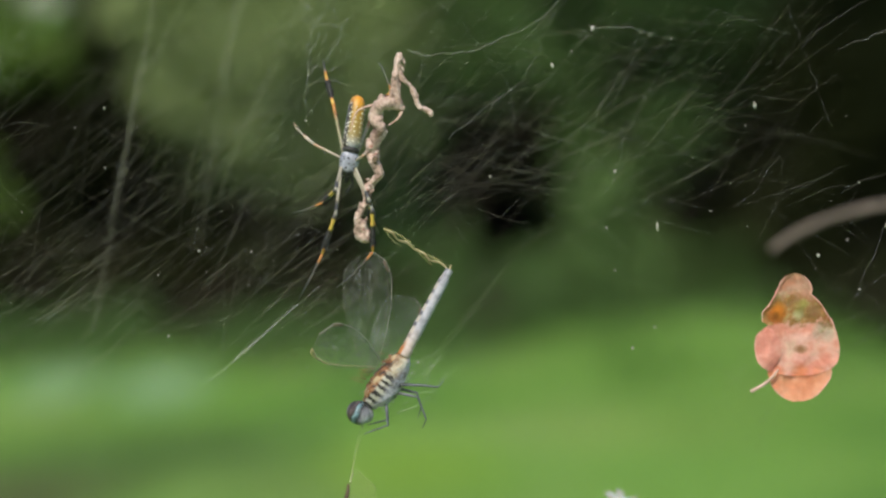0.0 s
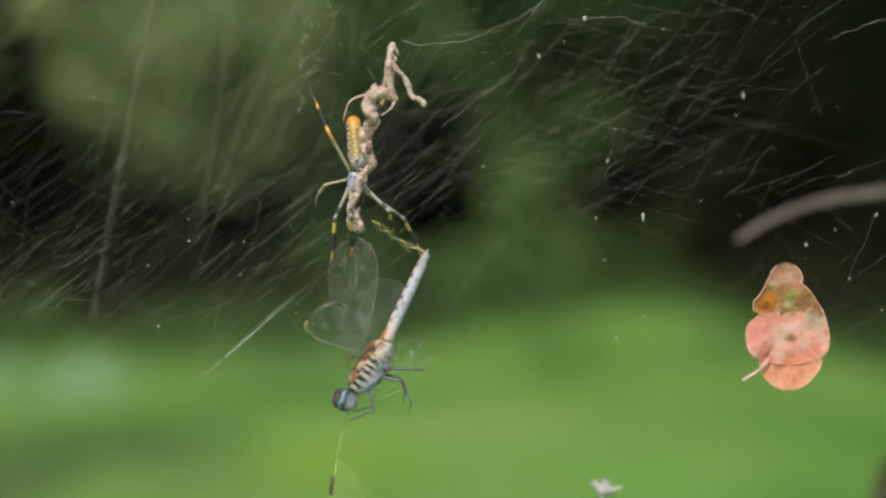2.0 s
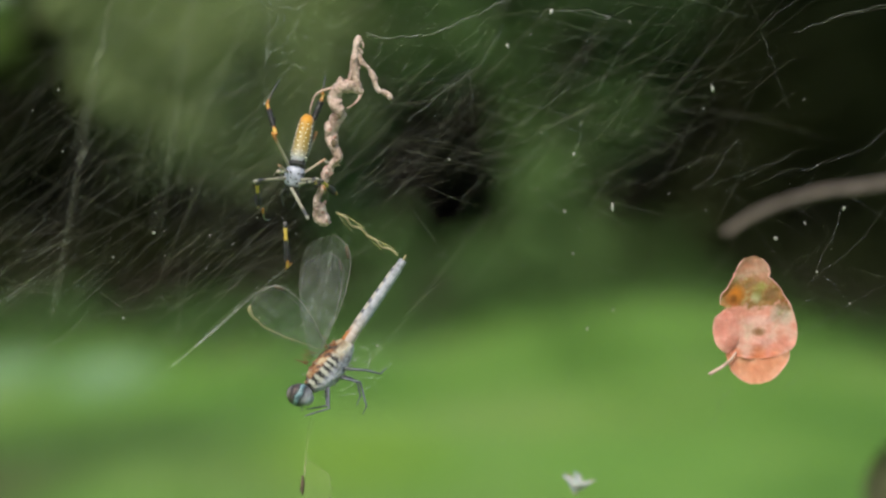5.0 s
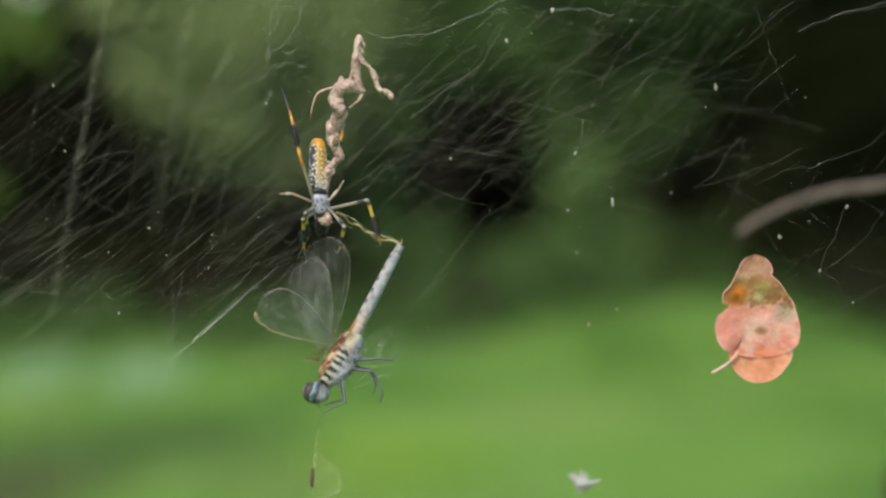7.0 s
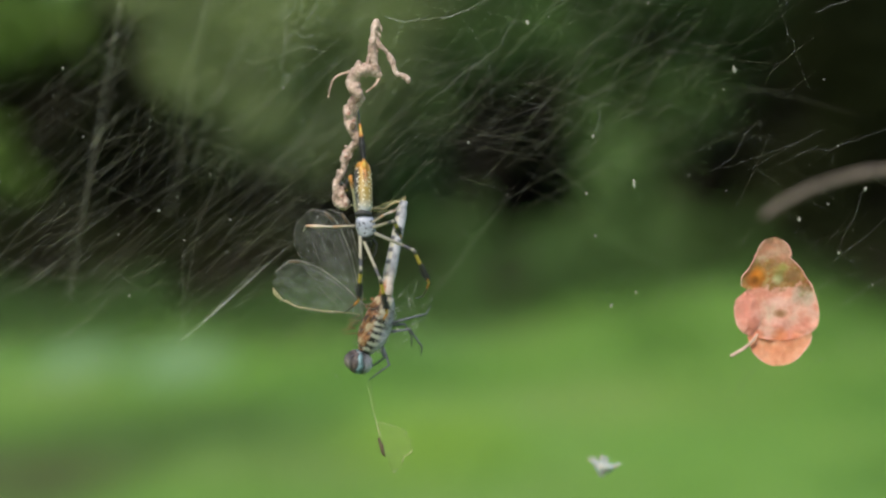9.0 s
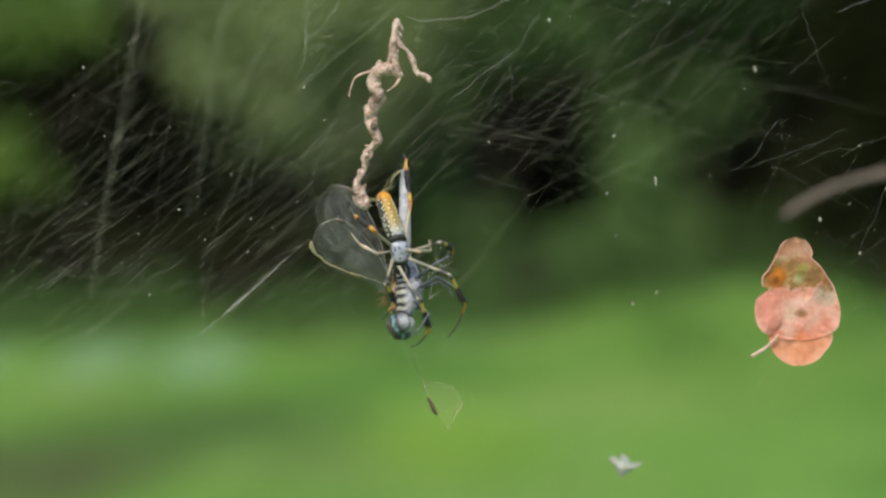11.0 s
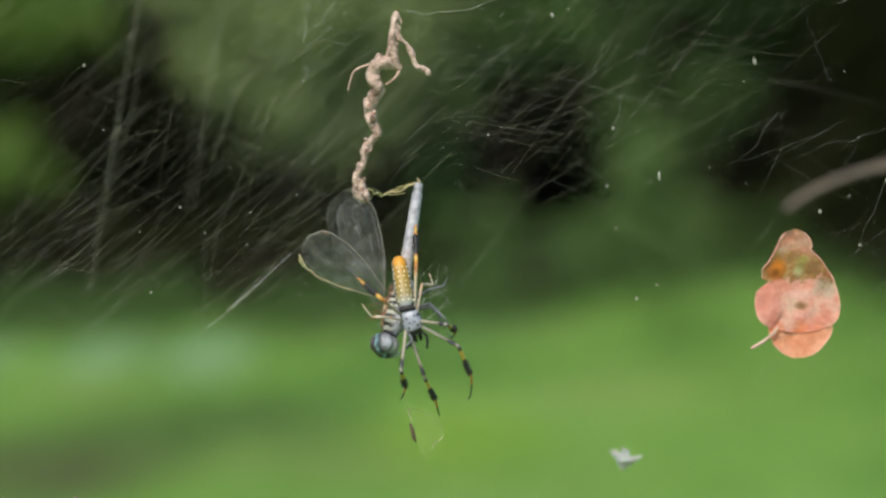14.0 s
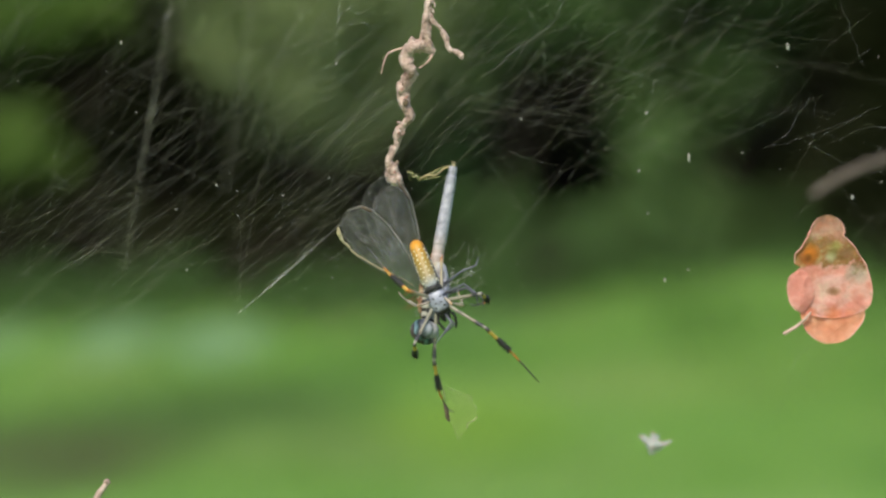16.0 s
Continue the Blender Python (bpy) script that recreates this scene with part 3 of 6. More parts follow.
def build_shrub(name, x, y, lobes, count, size, material, label, category="shrub", group="planting behind the lawn", stems=5, seed=0):
    """A woody plant: stems from one foot, limbs to each lobe, and a leafy crown. Lobes are given from the foot."""
    rng = random.Random(seed)
    plant = thing(name, (x, y, 0.03), label, category, group)
    bm = bmesh.new()
    for k in range(stems):
        c, r = lobes[k % len(lobes)]
        end = Vector(c) + Vector((rng.uniform(-0.4, 0.4) * r[0], rng.uniform(-0.4, 0.4) * r[1], rng.uniform(-0.2, 0.5) * r[2]))
        foot = Vector((rng.uniform(-0.08, 0.08), rng.uniform(-0.08, 0.08), 0))
        mid = foot.lerp(end, 0.5) + Vector((rng.uniform(-0.1, 0.1), rng.uniform(-0.1, 0.1), 0.08))
        thick = 0.012 + 0.012 * end.length
        pts, rad = smooth_line([foot, mid, end], [thick, thick * 0.65, thick * 0.25], 4)
        tube(bm, pts, rad, 6, 0.12, seed + k)
    part("trunk", bm, BARK, plant)
    verts, faces = leaf_cloud(rng, lobes, count, size)
    mesh_of("crown", verts, faces, material, plant)
    return plant


def build_planting():
    # bright bush at the edge of the lawn
    build_shrub("shrub", -2.3, 10.2, [((0.08, 0, 0.44), (0.32, 0.3, 0.28)), ((0.22, 0.0, 1.12), (0.46, 0.3, 0.28)), ((-0.62, 0.1, 0.8), (0.4, 0.4, 0.7))],
                6400, 0.05, LEAF_BRIGHT, "bright green leafy shrub at the lawn's edge", seed=11)
    # olive foliage that overhangs from behind
    build_shrub("shrub", -0.72, 10.5, [((0.08, -0.35, 1.15), (0.48, 0.3, 0.3)), ((-0.04, -0.2, 0.78), (0.46, 0.3, 0.28)), ((0.3, -0.2, 0.95), (0.32, 0.3, 0.34)), ((-0.46, -0.2, 1.22), (0.28, 0.3, 0.18)), ((-0.38, -0.2, 0.92), (0.22, 0.3, 0.2))],
                12000, 0.05, LEAF_OLIVE, "olive-green leafy shrub with overhanging twigs", seed=12)
    build_shrub("shrub", 0.02, 10.6, [((-0.04, 0, 1.2), (0.36, 0.3, 0.24)), ((0.14, 0, 0.98), (0.3, 0.25, 0.17)), ((-0.2, 0, 0.82), (0.2, 0.25, 0.24)), ((-0.26, 0.1, 0.4), (0.16, 0.2, 0.24))],
                6400, 0.05, LEAF_FRESH, "fresh green leafy shrub behind the lawn", seed=18)
    # low clumps that run up from the lawn
    build_shrub("shrub", 0.7, 10.5, [((0.0, -0.2, 0.05), (0.22, 0.4, 0.12)), ((0.02, 0.1, 0.26), (0.18, 0.3, 0.26))],
                2000, 0.04, LEAF_FRESH, "low green ground-cover shrub beside the lawn", seed=13)
    for i, (x, h) in enumerate(((-2.5, 0.1), (-2.0, 0.05), (-1.5, 0.06), (-1.05, 0.04), (-0.6, 0.05), (-0.15, 0.08), (0.15, 0.12), (1.75, 0.06), (2.3, 0.06))):
        build_shrub("ground_cover", x, 9.3 + 0.08 * (i % 3), [((0, 0, h * 0.5), (0.34, 0.24, h * 0.6)), ((0.15, 0.1, h * 0.7), (0.2, 0.2, h * 0.6))],
                    500, 0.03, LEAF_MID, "low tuft of green ground cover at the lawn's edge", "ground cover", "ground cover along the lawn", 3, 60 + i)
    # ground cover under the shrubs; the near-black plants carry painted shade
    for i, (x, y, h, mat) in enumerate(((-2.15, 9.9, 0.3, LEAF_SHADED), (-1.75, 10.1, 0.34, LEAF_SHADED), (-1.35, 9.8, 0.2, LEAF_SHADED), (-0.9, 10.0, 0.26, LEAF_SHADED), (-0.5, 9.85, 0.18, LEAF_SHADED), (-0.1, 10.0, 0.3, LEAF_MID),
                                       (0.2, 9.9, 0.2, LEAF_MID), (0.5, 10.2, 0.2, LEAF_FRESH), (0.85, 10.9, 0.16, LEAF_FRESH), (1.2, 11.2, 0.12, LEAF_MID), (1.5, 11.3, 0.12, LEAF_SHADED), (1.85, 10.0, 0.2, LEAF_SHADED), (2.0, 9.3, 0.2, LEAF_SHADED), (2.3, 9.1, 0.24, LEAF_SHADED), (2.02, 8.6, 0.12, LEAF_SHADED), (1.78, 8.75, 0.12, LEAF_SHADED), (1.72, 9.3, 0.16, LEAF_SHADED), (1.7, 9.9, 0.2, LEAF_SHADED), (2.0, 9.9, 0.24, LEAF_SHADED), (2.3, 8.75, 0.14, LEAF_SHADED), (1.45, 11.5, 0.4, LEAF_SHADED), (1.8, 11.0, 0.4, LEAF_SHADED))):
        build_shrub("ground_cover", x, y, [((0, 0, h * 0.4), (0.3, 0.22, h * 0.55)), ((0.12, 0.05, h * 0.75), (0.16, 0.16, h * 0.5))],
                    700, 0.035, mat, "shaggy green ground cover under the shrubs, mostly in shade-dark colour", "ground cover", "ground cover along the lawn", 3, 80 + i)
    build_shrub("shrub", 0.66, 11.4, [((0.0, 0, 0.36), (0.17, 0.25, 0.36)), ((-0.02, 0.1, 0.9), (0.17, 0.2, 0.3)), ((0.1, 0.1, 1.28), (0.45, 0.3, 0.18)), ((-0.32, 0.0, 1.28), (0.3, 0.3, 0.2))],
                6400, 0.05, LEAF_FRESH, "loose mid-green shrub behind the lawn", seed=14)
    build_shrub("shrub", 1.08, 11.6, [((0, 0, 0.66), (0.2, 0.2, 0.24)), ((0.1, 0.1, 1.2), (0.44, 0.3, 0.24))],
                3600, 0.05, LEAF_FRESH, "slender mid-green shrub behind the lawn", seed=15)
    build_shrub("shrub", 1.75, 12.0, [((0, 0, 1.22), (0.6, 0.3, 0.3)), ((-0.35, 0.1, 0.85), (0.2, 0.2, 0.2))],
                4200, 0.05, LEAF_MID, "tall mid-green shrub under the trees", seed=19)
    # dense thicket that closes the view, its shade put into the leaf colour
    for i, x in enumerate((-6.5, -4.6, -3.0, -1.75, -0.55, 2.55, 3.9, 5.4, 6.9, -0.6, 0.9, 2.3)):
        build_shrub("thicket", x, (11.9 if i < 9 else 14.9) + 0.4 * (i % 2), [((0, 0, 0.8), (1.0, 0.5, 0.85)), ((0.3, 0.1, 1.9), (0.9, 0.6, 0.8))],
                    4200, 0.09, LEAF_SHADED, "dense green thicket under the trees, deep shade in its leaf colour", "thicket", seed=20 + i)
    # two more shrubs whose leaf colour holds the shade
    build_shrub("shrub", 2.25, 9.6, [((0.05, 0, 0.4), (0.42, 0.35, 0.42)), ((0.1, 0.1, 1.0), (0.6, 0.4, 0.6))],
                4200, 0.05, LEAF_SHADED, "green shrub beside the lawn, deep shade in its leaf colour", seed=16)
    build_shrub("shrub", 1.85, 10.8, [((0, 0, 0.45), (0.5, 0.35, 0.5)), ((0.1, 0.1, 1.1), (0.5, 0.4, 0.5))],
                5200, 0.05, LEAF_SHADED, "dense green shrub, deep shade in its leaf colour", seed=17)
    # broad trees added with crowns out of view; their limbs shade the planting
    build_shade_tree(4.3, 9.3, [(wx - 4.3 + 0.2 * (k % 2), wy - 9.3, 4.5 + 0.3 * ((k * 7) % 3)) for k, (wx, wy) in enumerate([(x, y) for x in (1.3, 2.2, 3.1, 4.0) for y in (6.9, 7.7, 8.6, 9.6, 10.7, 11.8, 12.8)])], 70)
    build_shade_tree(-4.5, 9.5, [(wx + 4.5 + 0.2 * (k % 2), wy - 9.5, 4.5 + 0.3 * ((k * 7) % 3)) for k, (wx, wy) in enumerate([(x, y) for x in (-4.4, -3.5, -2.6, -1.7, -0.8, 0.0) for y in (9.0, 9.8, 10.7, 11.6, 12.6)])], 71)
    for i, (x, y) in enumerate(((-5.5, 13.6), (-2.0, 14.5), (1.4, 14.2), (5.2, 13.4))):
        rng = random.Random(50 + i)
        build_shade_tree(x, y, [(rng.uniform(-1.8, 1.8), rng.uniform(-1.4, 1.4), 2.9 + 0.5 * k) for k in range(7)], 50 + i)


def build_shade_tree(x, y, lobes, seed):
    """A trunk with one long limb to each lobe of its crown, which is added unseen to block the sun."""
    rng = random.Random(seed)
    tree = thing("tree", (x, y, 0.03), "tall broad-leaved tree, its unseen crown added to shade the planting", "tree", "trees behind the lawn")
    bm = bmesh.new()
    pts, rad = smooth_line([(0, 0, -0.05), (0.08, 0.05, 1.3), (-0.05, 0.1, 2.6), (0.1, 0, 4.2)], [0.2, 0.15, 0.12, 0.07], 5)
    tube(bm, pts, rad, 10, 0.08, seed)
    for c in lobes:
        a, b = Vector((0, 0.06, 2.4 + 1.2 * rng.random())), Vector(c)
        pts, rad = smooth_line([a, a.lerp(b, 0.5) + Vector((0, 0, 0.3)), b], [0.06, 0.04, 0.015], 4)
        tube(bm, pts, rad, 6, 0.1, seed)
    part("trunk", bm, BARK, tree)
    clumps = [(c, (rng.uniform(0.6, 0.95), rng.uniform(0.55, 0.8), rng.uniform(0.4, 0.6))) for c in lobes]
    verts, faces = leaf_cloud(rng, clumps, 480 * len(lobes), 0.15)
    mesh_of("crown", verts, faces, LEAF_SHADED, tree)


build_ground()
build_planting()


# ---- the branch and the leaf behind the web ----
def build_branch():
    """A shrub's limb that reaches in behind the web from a stem outside the view, with one leaf on a shoot."""
    branch = thing("leafless_shrub", (0.62, 0.62, 0.0), "bare grey-brown shrub branch reaching in behind the web", "branch")
    o = branch.location
    line = [spot(95, -24.2, 230), spot(103.3, -19.0, 230), spot(113.5, -14.9, 231), spot(124.9, -12.2, 232), spot(135, -11.4, 234), spot(153.9, -8.8, 238), spot(215, 0, 256), spot(400, 24, 420), spot(560, -160, 580), Vector((0.61, 0.61, 0.6)), Vector((0.62, 0.62, -0.02))]
    bm = bmesh.new()
    pts, rad = smooth_line([p - o for p in line], [0.0009, 0.0011, 0.0012, 0.0013, 0.0014, 0.0016, 0.0034, 0.007, 0.01, 0.012, 0.014], 6)
    tube(bm, pts, rad, 10, 0.07, 5)
    part("limb", bm, BRANCH, branch)
    bm = bmesh.new()
    pts, rad = smooth_line([spot(190, -3.5, 249) - o, spot(208, -60, 300) - o, spot(196, -110, 333) - o, spot(178, -126, 331) - o], [0.0018, 0.0014, 0.0011, 0.0007], 6)
    tube(bm, pts, rad, 7, 0.1, 3)
    part("shoot", bm, BRANCH, branch, "thin drooping shoot")
    leaf = part("leaf", blade_mesh(bmesh.new(), 0.034, 0.021, 0.003, 0.002, 0.0, 9), BROWN_LEAF, branch, "dull brown leaf on a shoot")
    leaf.matrix_basis = Matrix.Translation(spot(167, -115, 330) - o) @ pose(0, 0, 0, 10, 24, 8)


def blade_mesh(bm, length, width, curl, fold, turn, seed=0, notch=(), nu=20, nv=14, taper=0.5):
    """A leaf blade in its own X (across) and Z (along), cupped towards -Y, with an uneven margin."""
    rng = random.Random(seed)
    grid = []
    for i in range(nu + 1):
        v = -1 + 2 * i / nu
        half = width / 2 * max(0.02, 1 - abs(v) ** 2.4) ** 0.5 * (1 - taper * max(0.0, v) ** 1.5)
        row = []
        for j in range(nv + 1):
            u = -1 + 2 * j / nv
            w = half
            for at, side, depth, reach in notch:
                if u * side > 0:
                    w -= depth * math.exp(-((v - at) / reach) ** 2)
            x, z = u * w, v * length / 2
            y = -curl * (abs(u) ** 2.0) - fold * v * v + turn * v
            y += 0.0005 * noise.noise((x * 300 + seed, z * 300, seed))
            x += 0.0001 * noise.noise((z * 800, 0.5 * u, seed + 5)) * abs(u) * 2
            row.append(bm.verts.new((x, y, z)))
        grid.append(row)
    for a, b in zip(grid, grid[1:]):
        for j in range(nv):
            bm.faces.new((a[j], a[j + 1], b[j + 1], b[j]))
    bmesh.ops.solidify(bm, geom=bm.faces[:], thickness=0.00022)
    return bm


DRY_SHAPES = {
    "blade": [(12.9, -1.2, -0.2), (12.4, -2.6, 1.0), (11.2, -3.5, 2.1), (9.6, -4.1, 2.6), (9.2, -4.5, 2.65), (8.6, -4.6, 2.5), (8.2, -4.8, 3.1), (6.4, -5.9, 4.9), (5.0, -6.9, 5.7), (3.0, -7.1, 6.9), (2.3, -5.9, 7.2),
               (1.4, -7.0, 7.5), (0.3, -8.1, 7.9), (-2.6, -8.5, 8.4), (-5.0, -7.9, 8.1), (-6.2, -6.6, 7.2), (-6.8, -5.6, 6.3), (-7.4, -3.9, 4.6), (-7.8, -1.8, 2.4), (-7.9, -0.4, 0.9)],
    "side": [(1.7, -6.5, -5.6), (1.2, -7.3, -4.7), (0.2, -8.2, -4.0), (-1.5, -8.55, -3.4), (-3.5, -8.45, -3.3), (-5.2, -7.7, -4.0), (-6.4, -6.7, -5.0), (-6.8, -6.0, -5.5)],
    "lower": [(-4.8, -5.4, 6.5), (-6.2, -5.9, 6.9), (-7.2, -5.95, 6.9), (-8.6, -5.6, 6.5), (-10.2, -4.8, 5.4), (-11.6, -3.6, 4.0), (-12.5, -2.3, 2.6), (-13.0, -1.0, 1.2)],
}


def dry_blade(bm, shape, curl_by, ahead, dip):
    """A sheet of dry leaf, given from top to base by (height, one edge, other edge) in mm; its edges curl forward, its upper edge dips."""
    outline = DRY_SHAPES[shape]
    rows, nv = [], 18
    for (z0, l0, r0), (z1, l1, r1) in zip(outline, outline[1:]):
        for k in range(3):
            t = k / 3
            rows.append((z0 + (z1 - z0) * t, l0 + (l1 - l0) * t, r0 + (r1 - r0) * t))
    rows.append(outline[-1])
    grid = []
    for z, left, right in rows:
        row = []
        for j in range(nv + 1):
            u = j / nv
            x = left + (right - left) * u
            x += 0.3 * noise.noise((z * 1.3, 3 * u, 2)) * abs(2 * u - 1)
            curl = abs(2 * u - 1) ** 2.2
            y = -curl_by * curl * (1 - 0.4 * u) - 0.008 * z * z - ahead + 0.5 * noise.noise((x * 0.3, z * 0.3, 4)) + 0.16 * noise.noise((x * 0.9, z * 0.9, 8))
            row.append(bm.verts.new((x / 1000, y / 1000, (z - dip * (1 - (2 * u - 1) ** 2) * max(0.0, 1 - (outline[0][0] - z) / 3)) / 1000)))
        grid.append(row)
    for a, b in zip(grid, grid[1:]):
        for j in range(nv):
            bm.faces.new((a[j], b[j], b[j + 1], a[j + 1]))
    bmesh.ops.solidify(bm, geom=bm.faces[:], thickness=0.0002)
    return bm


def build_pink_leaf():
    leaf = thing("dry_leaf", spot(70.3, -17.6, 0), "curled dry pink leaf with olive stains caught in the web", "leaf")
    part("blade", dry_blade(bmesh.new(), "blade", 0.5, 0.0, 0.0), DRY_LEAF, leaf)
    # a rounded fold of the margin
    part("side_fold", dry_blade(bmesh.new(), "side", -0.25, 0.85, 0.0), DRY_FOLD, leaf, "reddish pink folded margin")
    # the base, turned up in front
    part("lower_fold", dry_blade(bmesh.new(), "lower", 0.5, -0.15, 0.0), DRY_LOWER, leaf, "upturned orange-pink lower fold")
    # rolled margins along the free edges
    for shape, side, top, low, curl, ahead in (("blade", 1, 12.6, 2.8, 0.5, 0.0), ("blade", 2, 12.6, -6.4, 0.3, 0.0), ("side", 1, 1.4, -6.6, -0.25, 0.85), ("lower", 1, -7.4, -12.9, 0.5, -0.15), ("lower", 2, -7.2, -12.9, 0.3, -0.15)):
        edge = [Vector((r[side] + 0.3 * noise.noise((r[0] * 1.3, 3.0 * (side - 1), 2)), -curl - ahead - 0.008 * r[0] ** 2 - 0.12, r[0])) / 1000 for r in DRY_SHAPES[shape] if low <= r[0] <= top]
        pts, rad = smooth_line(edge, [0.00005] + [0.00012] * (len(edge) - 2) + [0.00005], 5)
        rad = [r * (1 + 0.5 * noise.noise(p * 700)) for p, r in zip(pts, rad)]
        part("rolled_margin", tube(bmesh.new(), pts, rad, 7, 0.15, side), DRY_FOLD, leaf, "thin rolled pink leaf margin")
    bm = bmesh.new()
    pts, rad = smooth_line([(-0.0040, -0.0014, -0.0066), (-0.0052, -0.0020, -0.0080), (-0.0070, -0.0024, -0.0094), (-0.0094, -0.0022, -0.0108)], [0.00022, 0.0003, 0.00034, 0.0004], 6)
    tube(bm, pts, rad, 8, 0.1, 1)
    part("petiole", bm, PETIOLE, leaf, "pale pinkish leaf stalk")


build_branch()
build_pink_leaf()


# ---- the twig in the web ----
def roughen(bm, seed=0, deep=0.0003):
    """Pits and bosses of weathered bark."""
    bm.normal_update()
    for v in bm.verts:
        p = v.co * 1000 + Vector((seed * 7, 0, 0))
        k = 0.8 * noise.noise(p * 0.45) + 0.5 * noise.noise(p * 1.1) + 0.42 * noise.noise(p * 2.4)
        v.co += v.normal * (k + 0.55 * noise.noise(p * 4.2)) * deep


def build_twig():
    twig = thing("twig", spot(-14, 20), "knotty pale brown twig hanging upright in the web", "twig")
    o = twig.location

    def strip(name, line, radii, label="", lumps=0.2, seed=1, material=TWIG, sides=16):
        bm = bmesh.new()
        pts, rad = smooth_line([spot(*p) - o for p in line], [r / 1150 for r in radii], 22)
        rad = [r * (1 + lumps * noise.noise(p * 450)) for p, r in zip(pts, rad)]
        pts = [p + Vector(noise.noise_vector(p * 420)) * r * lumps * 0.9 for p, r in zip(pts, rad)]
        tube(bm, pts, rad, sides, lumps * 0.3, seed)
        roughen(bm, seed, 0.00042 if material is TWIG else 0.0001)
        return part(name, bm, material, twig, label)

    strip("stalk", [(-8.8, 39.7), (-9.4, 37.2), (-9.7, 34.8, -0.3), (-9.4, 31, -0.4), (-8.5, 28.6, 0)], [0.45, 0.85, 0.95, 1.0, 0.85], seed=1, lumps=0.12)
    strip("stem", [(-8.6, 28.8), (-10, 29.6), (-12.3, 29.8, -0.5), (-13.8, 27.8), (-13.1, 24.5, -0.5), (-14.4, 21, 0.3), (-14.4, 18.6), (-13.2, 15.8, -0.6), (-15.2, 13.3, 0.2), (-16.2, 10.1), (-17.6, 7.2, -0.3), (-17, 4.6), (-16.2, 2.4)],
                 [0.85, 1.1, 1.35, 1.5, 1.45, 1.5, 1.15, 0.95, 1.05, 0.8, 0.85, 1.45, 1.25], seed=2, lumps=0.24)
    strip("stalk", [(-9.3, 37.6, -0.3), (-10.1, 34, -0.6), (-10.6, 31.2, -0.4), (-11.2, 29.9, -0.2)], [0.5, 0.62, 0.7, 0.6], seed=9, lumps=0.12)
    strip("side_twig", [(-9.1, 36), (-8.3, 34.7, -0.4), (-6.6, 32.6), (-5.3, 29.4, -0.3), (-4.3, 28.7), (-3, 27.8)], [0.5, 0.55, 0.6, 0.5, 0.55, 0.6], "thin forked side twig", seed=3)
    strip("tendril", [(-14.2, 29.6), (-17.2, 28.5), (-18.3, 26.6), (-18.8, 24.4)], [0.28, 0.26, 0.2, 0.1], "curved dry tendril", 0.1, 4, PETIOLE, 7)
    strip("tendril", [(-8.6, 28.2), (-9.4, 26.8, -0.6), (-11.2, 25.5, -0.6)], [0.35, 0.28, 0.15], "curved dry tendril", 0.1, 5, PETIOLE, 7)
    # knots and scraps bound to the stem
    rng = random.Random(8)
    for k, (x, z, r) in enumerate(((-12.6, 30.2, 1.3), (-13.7, 26.6, 1.2), (-12.4, 24.0, 1.0), (-14.9, 21.6, 1.5), (-12.9, 16.2, 1.0), (-15.6, 12.9, 1.0), (-16.6, 5.0, 1.3), (-17.4, 3.6, 1.2), (-15.9, 3.3, 1.2), (-8.6, 36.6, 0.6), (-6.3, 32.2, 0.65), (-4.9, 28.9, 0.6), (-2.9, 27.8, 0.62))):
        bm = ball(bmesh.new(), (0, 0, 0), (r / 1250 * rng.uniform(0.7, 1.1), r / 1250, r / 1250 * rng.uniform(0.9, 1.6)), k, 0.1, 3)
        roughen(bm, k + 20)
        knot = part("knot", bm, TWIG, twig)
        knot.location = spot(x, z, rng.uniform(-0.5, 0.3)) - o
    # loose flakes of bark
    bm = bmesh.new()
    line, _ = smooth_line([spot(*p) - o for p in ((-8.8, 38.5), (-9.5, 34), (-10.5, 30), (-13.6, 28), (-13.2, 24.5), (-14.4, 20), (-13.2, 15.8), (-15.2, 13.3), (-16.2, 10.1), (-17.5, 7.2), (-16.6, 3.2))], [1] * 11, 6)
    for k in range(50):
        p = rng.choice(line) + Vector((rng.gauss(0, 0.5), rng.uniform(-0.9, 0.2), rng.gauss(0, 0.4))) / 1000
        d = Vector((rng.uniform(-1, 1), rng.uniform(-1, 0.2), rng.uniform(-1, 1))).normalized() * rng.uniform(0.3, 0.8) / 1000
        tube(bm, [p - d, p, p + d], [0.00012, rng.uniform(0.00016, 0.00036), 0.00006], 6, 0.4, k)
    part("loose_bark", bm, TWIG, twig, "ragged loose bark flakes")
    for x, z in ((-12.9, 24.2), (-14.0, 18.7)):
        bm = ball(bmesh.new(), (0, 0, 0), (0.0006, 0.0004, 0.0008), 3, 0.2)
        scrap = part("dark_scrap", bm, SCRAP, twig, "dark red-brown scrap of bark")
        scrap.location = spot(x, z, -1.4) - o


